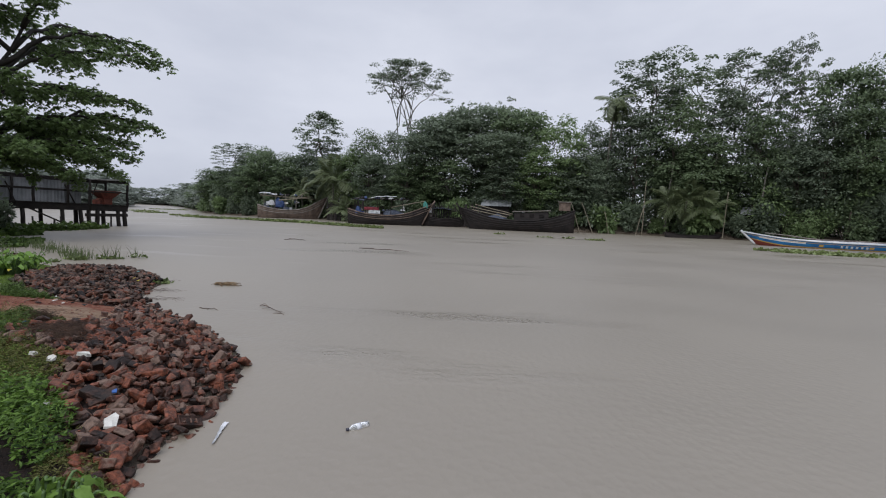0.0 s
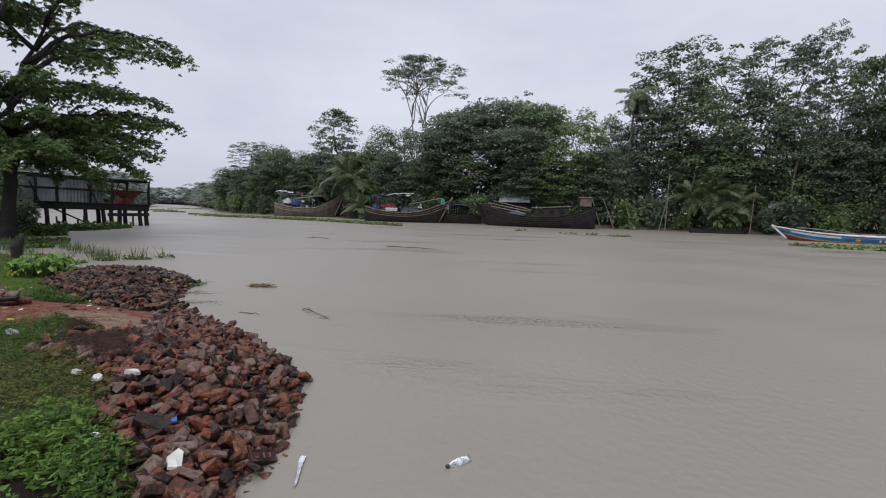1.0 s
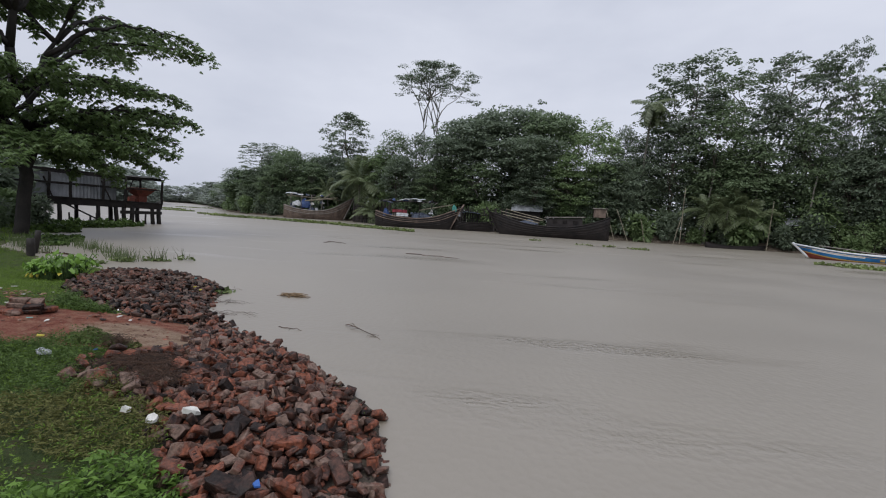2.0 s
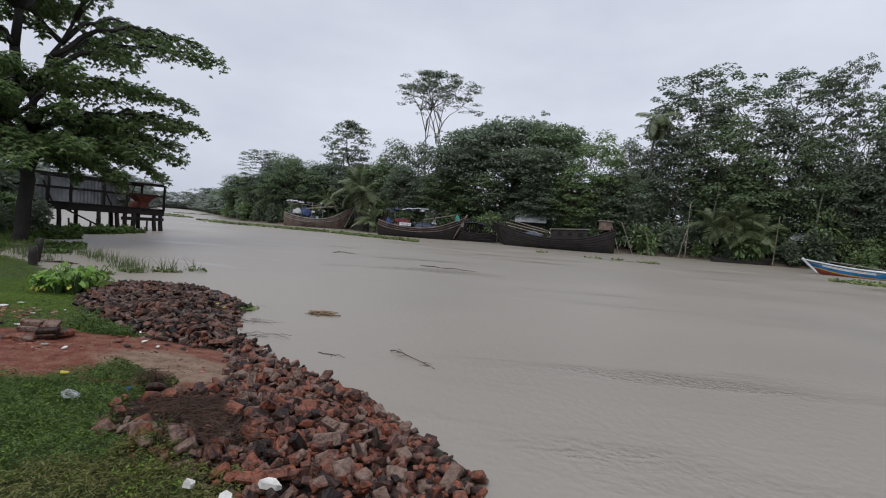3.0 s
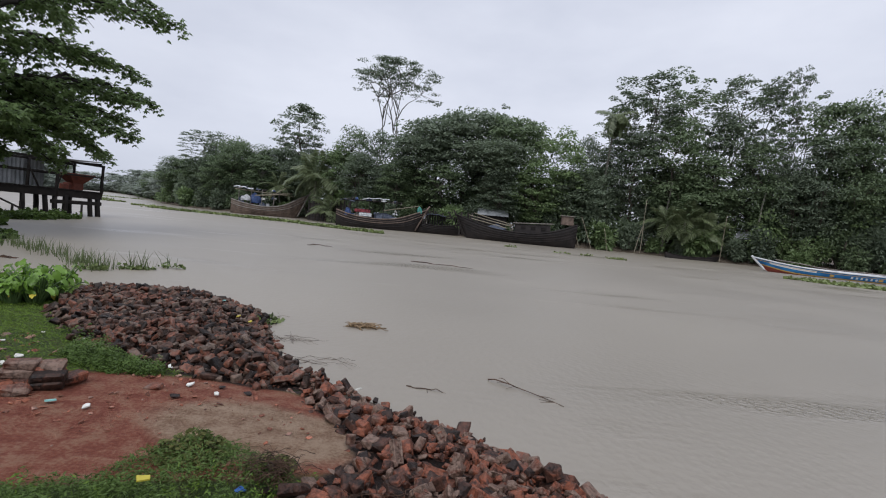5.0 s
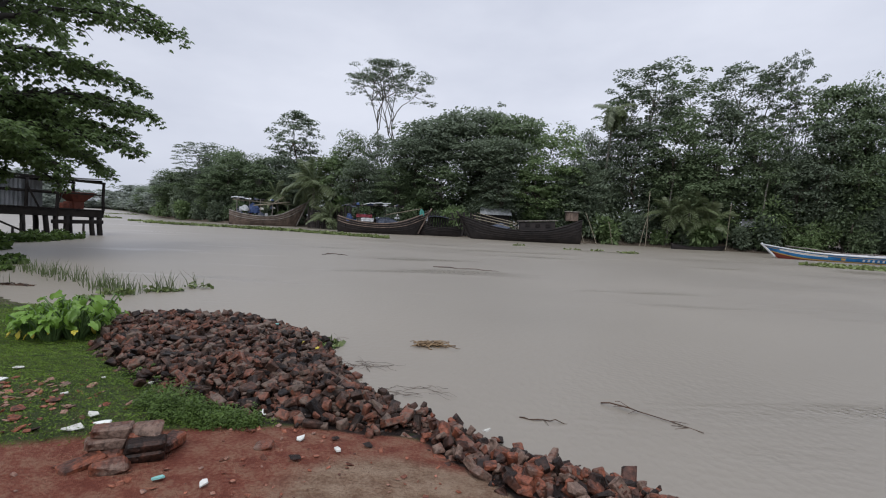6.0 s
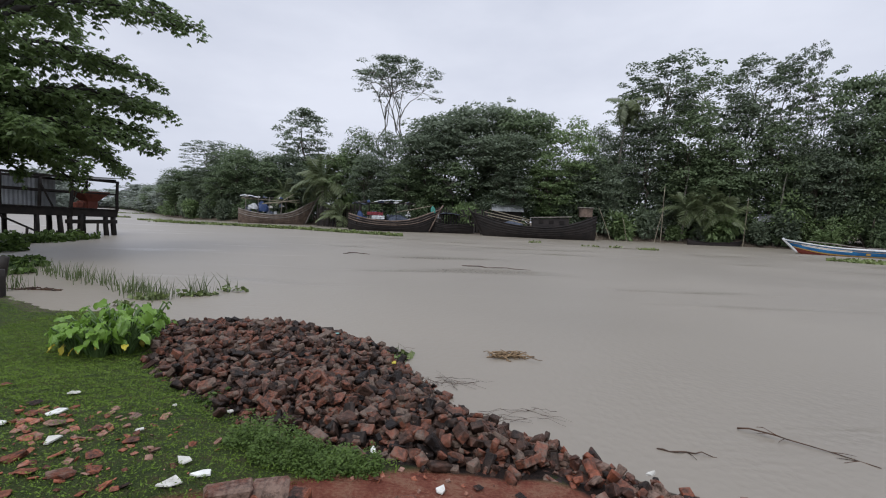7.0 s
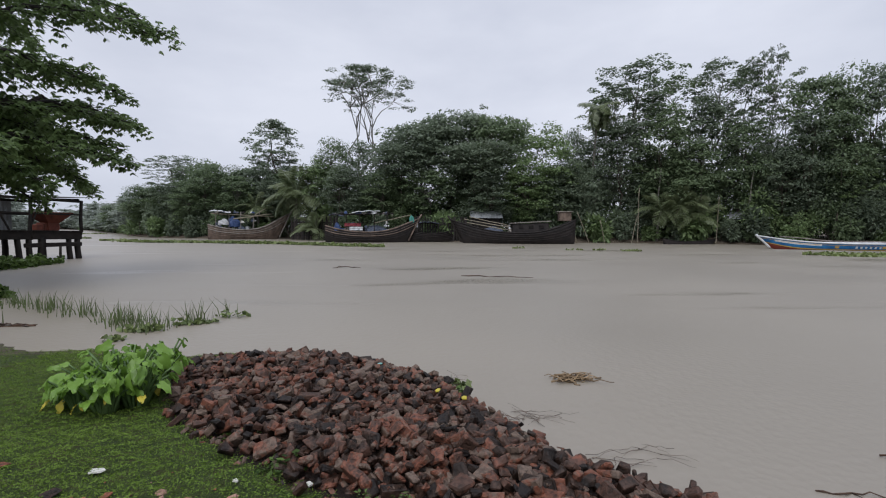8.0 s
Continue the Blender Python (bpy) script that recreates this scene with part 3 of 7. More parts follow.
def tree_parts(seed, top, low, radius, style="round", clumps=70, per=70, leaf=0.4, clump=1.1, stems=1, girth=0.22, limbs=7, flat=0.42):
    """Trunk with limbs, and a crown of many leaves in clumps, as two meshes."""
    r = rng(seed)
    ends = crown_points(r, clumps, top, low, radius, style)
    paths = []
    forks = []
    for s in range(stems):
        a = r.uniform(0, 6.28)
        lean = radius * (0.10 if stems == 1 else 0.32)
        head = np.array([np.cos(a) * lean, np.sin(a) * lean, low + (top - low) * 0.55])
        foot = np.array([0, 0, -0.6]) if stems == 1 else np.array([np.cos(a) * girth * 0.6, np.sin(a) * girth * 0.6, -0.6])
        p = limb(r, foot, head, 0.0, 8)
        paths.append((p, np.linspace(girth / (stems ** 0.4), girth * 0.35 / (stems ** 0.4), 8)))
        forks.append(p)
    keys = r.choice(len(ends), min(limbs * stems, len(ends)), replace=False)
    mains = []
    for i, e in enumerate(keys):
        p = forks[i % stems]
        start = p[r.integers(4, 8)]
        goal = start + (ends[e] - start) * 0.75
        b = limb(r, start, goal, 0.08 * radius)
        paths.append((b, np.linspace(girth * 0.34, girth * 0.12, 5)))
        mains.append(b)
    every = np.concatenate([m[1:] for m in mains])
    for e in ends:
        j = np.argmin(np.linalg.norm(every - e, axis=1))
        paths.append((limb(r, every[j], e, 0.05, 3), np.linspace(girth * 0.11, girth * 0.03, 3)))
    wood = tube_mesh("trunk", paths[:stems + len(keys)] + paths[stems + len(keys)::2], 3)
    c = np.repeat(ends, per, axis=0)
    size = np.repeat(r.uniform(0.6, 1.25, len(ends)) * clump, per)
    d = r.normal(0, 1, c.shape)
    d /= np.linalg.norm(d, axis=1)[:, None]
    # each clump is a dome: leaves shingle its upper side and hang over its rim, few lie within
    d[:, 2] = np.abs(d[:, 2]) - 0.12
    off = d * (r.uniform(0.15, 1, len(c)) ** 0.4 * size)[:, None] * r.uniform(0.82, 1.18, c.shape)
    off[:, 2] *= flat * 1.45
    head = d + r.normal(0, 0.45, c.shape)
    head[:, 2] = head[:, 2] * 0.3 - (0.12 if style == "airy" else 0.38)
    up = d * np.array([0.8, 0.8, 1.0]) + np.array([0, 0, 0.5]) + r.normal(0, 0.38, c.shape)
    ln = leaf * r.uniform(0.5, 1.3, len(c))
    v, f = leaves(c + off, head, up, ln, ln * r.uniform(0.42, 0.68, len(c)))
    return wood, np_mesh("crown", v, f)


def tree_of(wood, crown, at, rz, scale, bark, green, label, group, name="tree"):
    ob = thing(name, at, rz, label, "tree", group)
    ob.scale = scale
    if not wood.materials:
        wood.materials.append(bark)
        crown.materials.append(green)
    for nm, me in (("trunk", wood), ("crown", crown)):
        o = new(nm, me)
        o.parent = ob
    return ob


# eight kinds of tree for the far bank, each used again at other sizes and turns
KINDS = {}


def kind_of(key, bark, green, *args, **kw):
    wood, crown = tree_parts(*args, **kw)
    KINDS[key] = (wood, crown, bark, green, args[1])


kind_of("round_a", BARK, LEAF, 11, 10.0, 2.2, 3.6, clumps=100, per=66, leaf=0.285, clump=1.25)
kind_of("round_b", BARK, LEAF_DARK, 12, 10.0, 1.8, 3.4, clumps=100, per=66, leaf=0.28, clump=1.25)
kind_of("round_c", BARK, LEAF_FRESH, 13, 10.0, 1.0, 3.5, clumps=110, per=60, leaf=0.31, clump=1.05)
kind_of("round_d", BARK_PALE, LEAF, 14, 10.0, 3.0, 3.1, clumps=84, per=54, leaf=0.36, clump=1.15)
kind_of("umbrella_a", BARK, LEAF_DARK, 15, 10.0, 4.6, 4.5, style="umbrella", clumps=130, per=54, leaf=0.34, clump=1.35, flat=0.36)
kind_of("umbrella_b", BARK, LEAF, 16, 10.0, 4.2, 4.3, style="umbrella", clumps=125, per=54, leaf=0.34, clump=1.35, flat=0.36)
kind_of("airy_a", BARK_PALE, LEAF, 17, 10.0, 4.2, 2.9, style="airy", clumps=125, per=62, leaf=0.185, clump=0.58, flat=0.30, girth=0.13, limbs=10)
kind_of("airy_b", BARK_PALE, LEAF_DARK, 18, 10.0, 4.8, 2.7, style="airy", clumps=115, per=62, leaf=0.185, clump=0.58, flat=0.30, girth=0.12, limbs=9)
kind_of("stand", BARK, LEAF_DARK, 10, 10.0, 3.6, 2.9, clumps=112, per=58, leaf=0.23, clump=0.68, flat=0.36, girth=0.16, limbs=10)
kind_of("back", BARK, LEAF_DARK, 21, 10.0, 1.2, 3.5, clumps=72, per=36, leaf=0.42, clump=1.3)
kind_of("far", BARK, LEAF_FAR_HAZED, 19, 10.0, 0.2, 4.2, clumps=55, per=22, leaf=0.85, clump=1.5)
kind_of("far_b", BARK, LEAF_FAR_HAZED, 20, 10.0, 0.1, 3.9, clumps=50, per=22, leaf=0.85, clump=1.5)

WORDS = {"round_a": "leafy green broad-crowned tree on the wooded bank", "round_b": "dark green dense tree on the wooded bank", "round_c": "fresh green leafy tree leaning over the water",
    "round_d": "slim pale-barked green tree on the wooded bank", "umbrella_a": "wide flat-topped rain tree with dark foliage", "umbrella_b": "wide flat-topped rain tree with green foliage",
    "back": "dense dark green tree deep in the wood", "stand": "dark-leaved tree with open layered crown above the wood", "airy_a": "tall airy tree with pale branches and layered leaves", "airy_b": "tall thin tree with sparse layered dark leaves",
    "far": "hazy grey-green tree on the distant bank", "far_b": "hazy low-branched tree on the distant bank"}


def plant_tree(key, x, y, top, width=None, rz=0.0, group="trees on the wooded bank"):
    wood, crown, bark, green, h = KINDS[key]
    z = max(0.0, ground_z(x, y))
    k = (top - z) / h
    base = {"umbrella_a": 8.8, "umbrella_b": 8.4, "airy_a": 5.8, "airy_b": 5.4, "stand": 5.6}.get(key, 7.4)
    w = k if width is None else width / base
    return tree_of(wood, crown, (x, y, z), rz, (w, w, k), bark, green, WORDS[key], group)


# the trees that make the skyline of the opposite bank
SKYLINE = [("airy_b", -37.1, 70.4, 10.8, 7), ("round_a", -42.9, 74.1, 7.2, 7), ("round_a", -65.6, 107.7, 5.9, 7.5), ("round_d", -30.6, 68, 9.8, 5.9), ("round_a", -28, 69.3, 9.5, 5.2), 
    ("round_a", -32.5, 66.2, 7.6, 6.6), ("stand", -23.5, 71.8, 16.6, 9.5), ("round_a", -13.9, 62, 12, 7.2), ("round_b", -10.8, 62.3, 11.8, 6.5), ("round_c", -15.8, 61.4, 9.7, 6), 
    ("round_b", -24.2, 67.8, 9.3, 6.7), ("umbrella_a", -3.8, 60.5, 13.6, 11), ("umbrella_a", 0.9, 60.2, 15, 11.9), ("umbrella_b", 5.7, 58.8, 14.2, 9.9), ("umbrella_a", -5.3, 58.2, 11.1, 9.2), 
    ("umbrella_a", 3, 56, 11, 10.1), ("airy_a", 5, 65.9, 17.2, 4.7), ("round_c", 10.5, 54.4, 12.7, 8.7), ("round_c", 7.8, 53.1, 9.3, 7), ("round_b", 13.8, 56, 12.5, 5.3), 
    ("airy_b", 20.6, 54.8, 19.4, 10.5), ("airy_a", 25.4, 55, 19.4, 9.6), ("airy_b", 28.3, 51.6, 19.3, 8.9), ("airy_a", 18.5, 56.6, 17.6, 8.6), ("airy_b", 31.7, 48.8, 19.6, 3.5), 
    ("airy_a", 30.9, 50.8, 18.5, 4.7), ("round_a", 22.1, 51.5, 14.3, 9), ("round_b", 26.7, 51.2, 15.2, 8.9), ("round_a", 28.4, 47.9, 12.3, 6.7), ("round_b", 18.7, 53.5, 13.2, 8.2), 
    ("round_b", 30.7, 47.1, 10.5, 4.9), ("round_a", 24.2, 49.5, 10.8, 8.1), ("round_b", 16.5, 54.7, 11.5, 5.8), ("airy_a", 32.3, 46.9, 16.5, 5.9), ("round_d", 34.1, 45.4, 16.2, 7.2), 
    ("round_a", 35.8, 44.1, 16.4, 7), ("round_b", 37.6, 42.7, 16.1, 7.2), ("round_a", 39.6, 41.2, 15.9, 6.9), ("round_b", 32.2, 44.4, 12.4, 6.6), ("round_a", 34.2, 42.8, 12.3, 6.3)]
pick = rng(5)
for key, x, y, top, w in SKYLINE:
    plant_tree(key, x, y, top, w, pick.uniform(0, 360))

# closed woodland behind and between them, along the bank
def along(line, step, inland, jitter, seed):
    r = rng(seed)
    pts = np.array(line, float)
    out = []
    for a, b in zip(pts[:-1], pts[1:]):
        n = max(1, int(np.hypot(*(b - a)) / step))
        d = (b - a) / np.hypot(*(b - a))
        side = np.array([d[1], -d[0]])
        for i in range(n):
            p = a + (b - a) * (i + r.uniform(0.2, 0.8)) / n + side * (inland + r.uniform(-jitter, jitter))
            out.append((p[0], p[1]))
    return out


BANK = [(45, 31), (36, 37.5), (31, 41.5), (27, 45.5), (18, 49.5), (10.5, 50.3), (0, 51.3), (-5, 53.5), (-13, 55.5), (-19, 63.5), (-29, 62.5), (-38, 67)]
for i, (x, y) in enumerate(along(BANK, 4.2, 3.4, 1.0, 21)):
    plant_tree(("round_a", "round_b", "round_c", "round_b", "round_d")[i % 5], x, y, pick.uniform(7.0, 9.3), pick.uniform(6.0, 7.5), pick.uniform(0, 360))
for i, (x, y) in enumerate(along(BANK, 5.2, 6.2, 1.0, 32)):
    plant_tree(("back", "round_a", "back", "round_d")[i % 4], x, y, pick.uniform(7.0, 10.0), pick.uniform(6.5, 8.0), pick.uniform(0, 360))
for i, (x, y) in enumerate(along(BANK, 5.6, 10.5, 1.5, 22)):
    plant_tree("back", x, y, pick.uniform(9.0, 11.0), pick.uniform(7.0, 8.5), pick.uniform(0, 360))
DOWNRIVER = [(-38, 67), (-46, 77), (-60, 99), (-80, 128), (-98, 154)]
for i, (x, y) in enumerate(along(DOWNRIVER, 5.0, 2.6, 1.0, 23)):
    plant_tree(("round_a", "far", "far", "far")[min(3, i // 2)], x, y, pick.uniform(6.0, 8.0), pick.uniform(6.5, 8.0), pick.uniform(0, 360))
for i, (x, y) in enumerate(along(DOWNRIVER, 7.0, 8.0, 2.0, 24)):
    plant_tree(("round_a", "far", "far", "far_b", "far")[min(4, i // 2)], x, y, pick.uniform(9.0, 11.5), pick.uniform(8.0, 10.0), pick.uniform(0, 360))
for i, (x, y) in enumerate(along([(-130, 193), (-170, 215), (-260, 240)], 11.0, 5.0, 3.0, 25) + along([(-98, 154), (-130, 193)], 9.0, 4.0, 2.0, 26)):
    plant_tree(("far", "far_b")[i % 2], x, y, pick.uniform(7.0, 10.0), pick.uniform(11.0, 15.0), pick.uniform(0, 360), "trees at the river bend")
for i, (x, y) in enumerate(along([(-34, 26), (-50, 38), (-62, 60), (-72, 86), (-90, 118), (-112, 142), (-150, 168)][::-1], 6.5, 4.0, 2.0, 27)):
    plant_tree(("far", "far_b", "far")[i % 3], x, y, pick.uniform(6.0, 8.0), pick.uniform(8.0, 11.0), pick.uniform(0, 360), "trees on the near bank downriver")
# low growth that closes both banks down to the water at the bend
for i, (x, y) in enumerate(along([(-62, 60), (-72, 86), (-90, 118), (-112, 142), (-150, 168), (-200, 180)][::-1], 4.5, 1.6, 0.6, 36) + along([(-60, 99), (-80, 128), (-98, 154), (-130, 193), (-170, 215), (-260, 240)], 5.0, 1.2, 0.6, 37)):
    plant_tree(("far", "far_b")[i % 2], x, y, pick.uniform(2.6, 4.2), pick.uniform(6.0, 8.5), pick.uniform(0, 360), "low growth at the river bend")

# the tall many-stemmed tree that stands clear of the wood
tall_wood, tall_crown = tree_parts(31, 25.0, 17.4, 7.0, style="umbrella", clumps=150, per=58, leaf=0.30, clump=1.05, stems=4, girth=0.30, limbs=6, flat=0.22)
tree_of(tall_wood, tall_crown, (-10.9, 75.6, 0.6), 20, (1, 1, 1), BARK_PALE, LEAF_DARK, "very tall multi-stemmed tree with a flat open crown", "trees on the wooded bank")


# undergrowth that hangs over the waterline
def bush_mesh(seed, wide, tall, n, leaf):
    r = rng(seed)
    lumps = np.stack([r.normal(0, 0.34, 14) * wide, r.normal(0, 0.30, 14) * wide, r.uniform(0.15, 0.8, 14) * tall], 1)
    c = lumps[r.integers(0, 14, n)]
    d = r.normal(0, 1, (n, 3))
    d /= np.linalg.norm(d, axis=1)[:, None]
    p = c + d * (r.uniform(0.2, 1, n) ** 0.5)[:, None] * np.array([0.42 * wide, 0.42 * wide, 0.30 * tall])
    p[:, 2] = np.abs(p[:, 2])
    h = d + np.array([0, 0, -0.2])
    ln = leaf * r.uniform(0.6, 1.3, n)
    return np_mesh("foliage", *leaves(p, h, np.array([0, 0, 1.0]) + r.normal(0, 0.5, (n, 3)), ln, ln * 0.45))


BUSHES = [(bush_mesh(41, 1.5, 2.6, 1000, 0.38), LEAF_DARK), (bush_mesh(42, 1.4, 2.2, 950, 0.34), LEAF), (bush_mesh(43, 1.6, 3.0, 1050, 0.46), LEAF_FRESH), (bush_mesh(44, 1.3, 2.0, 950, 0.30), LEAF)]
# finer leaves for the tall undergrowth
UNDERGROWTH = [(bush_mesh(46, 1.5, 2.4, 1700, 0.17), LEAF_DARK), (bush_mesh(47, 1.4, 2.2, 1700, 0.16), LEAF), (bush_mesh(48, 1.6, 2.6, 1700, 0.18), LEAF_DARK), (bush_mesh(49, 1.4, 2.1, 1700, 0.16), LEAF_FRESH)]
for me, green in BUSHES + UNDERGROWTH:
    me.materials.append(green)
stem_me = tube_mesh("stems", [(limb(rng(45 + i), (0, 0, -0.4), (0.5 * math.cos(i * 2.1), 0.5 * math.sin(i * 2.1), 1.5), 0.1), np.linspace(0.04, 0.012, 5)) for i in range(5)], 4)
stem_me.materials.append(BARK)


def plant_bush(i, x, y, s, rz, group="bushes along the wooded bank"):
    ob = thing("bush", (x, y, max(-0.02, ground_z(x, y) - 0.03)), rz, "dense green bush overhanging the muddy waterline", "bush", group)
    ob.scale = (s, s, s * pick.uniform(0.85, 1.2))
    for nm, me in (("foliage", (UNDERGROWTH if s > 1.45 else BUSHES)[i % 4][0]), ("stems", stem_me)):
        o = new(nm, me)
        o.parent = ob


for i, (x, y) in enumerate(along(BANK, 2.3, 0.9, 0.5, 28)):
    plant_bush(int(pick.integers(0, 4)), x, y, pick.uniform(0.7, 1.25), pick.uniform(0, 360))
for i, (x, y) in enumerate(along(BANK, 3.2, 2.3, 0.6, 29)):
    plant_bush(int(pick.integers(0, 4)), x, y, pick.uniform(1.2, 1.7), pick.uniform(0, 360))
for j, (inland, step, lo, hi) in enumerate(((4.6, 3.6, 1.5, 2.1), (7.5, 5.0, 2.2, 3.0), (12.5, 5.4, 3.0, 3.8))):
    for x, y in along(BANK, step, inland, 0.9, 33 + j):
        plant_bush(int(pick.integers(0, 4)), x, y, pick.uniform(lo, hi), pick.uniform(0, 360), "undergrowth in the wood")
for i, (x, y) in enumerate(along([(-38, 67), (-46, 77), (-60, 99), (-80, 128), (-98, 154), (-130, 193)], 4.0, 0.9, 0.5, 30)):
    plant_bush(i, x, y, pick.uniform(1.0, 1.5), pick.uniform(0, 360))


# palms
def frond_mesh(seed, length, droop, leaflet):
    r = rng(seed)
    k = 12
    t = np.linspace(0, 1, k)
    spine = np.stack([length * t * (1 - 0.18 * t), 0 * t, length * (0.42 * t - droop * t * t)], 1)
    v, q, tr = tubes([(spine, np.linspace(0.035, 0.008, k))], 4)
    n = 34
    u = np.linspace(0.12, 1, n)
    c = np.stack([np.interp(u, t, spine[:, j]) for j in range(3)], 1)
    ln = leaflet * (0.5 + np.sin(np.pi * np.clip(u * 0.9, 0, 1)) * 0.7)
    vs, fs = [v], [q]
    base = len(v)
    for s in (-1, 1):
        h = np.stack([0.45 + 0 * u, s * np.ones(n), -0.55 + r.normal(0, 0.12, n)], 1)
        hn = h / np.linalg.norm(h, axis=1)[:, None]
        lv, lf = leaves(c + hn * ln[:, None] * 0.5, h, np.tile([0, 0, 1.0], (n, 1)) + r.normal(0, 0.2, (n, 3)), ln, 0.12 * length / 3.4, 0.15)
        vs.append(lv)
        fs.append(lf + base)
        base += len(lv)
    return np_mesh("frond", np.concatenate(vs), np.concatenate(fs))


FRONDS = [frond_mesh(51, 3.4, 0.62, 0.95), frond_mesh(52, 3.2, 0.85, 0.9), frond_mesh(53, 3.0, 0.30, 0.85)]
for me in FRONDS:
    me.materials.append(PALM)


def palm(x, y, tall, lean, size, count, label, seed, name="coconut_palm", hang=0):
    r = rng(seed)
    z = max(0.0, ground_z(x, y))
    ob = thing(name, (x, y, z), 0, label, "palm tree", "palms on the wooded bank")
    t = np.linspace(0, 1, 9)
    p = np.stack([lean[0] * t ** 1.6, lean[1] * t ** 1.6, -0.4 + (tall + 0.4) * t], 1)
    put_mesh("trunk", tube_mesh("trunk", [(p, np.linspace(0.19, 0.11, 9) * max(0.5, size))], 7), BARK_PALE, ob)
    for i in range(count):
        o = new("frond", FRONDS[i % 3 if i < count * 0.8 else 2])
        o.parent = ob
        s = size * r.uniform(0.85, 1.1)
        tilt = hang + (r.uniform(-35, 25) if i < count * 0.75 else r.uniform(-65, -40))
        o.matrix_basis = pose(*p[-1], 0, 0, i * 137.5 + r.uniform(-12, 12)) @ pose(0, 0, 0, r.uniform(-15, 15), tilt, 0) @ Matrix.Diagonal((s, s, s, 1))
    return ob


palm(-18.6, 61.6, 5.4, (0.3, -0.4), 1.3, 26, "short coconut palm with a full drooping head", 61)
palm(15.4, 54.4, 14.2, (0.5, -0.6), 0.85, 20, "tall coconut palm with a ragged drooping head", 62, hang=60)
palm(-23.5, 64.5, 3.4, (-0.4, -0.5), 0.8, 14, "young yellow-green palm behind the boats", 63, "young_palm")
for j, (x, y, h) in enumerate(((20.4, 49.4, 3.0), (21.9, 48.9, 3.4), (23.3, 48.0, 2.4), (-15.5, 57.5, 1.2))):
    palm(x, y, h, (0.2, -0.5), 0.85, 16, "low feathery palm among the bushes", 70 + j, "feathery_palm")


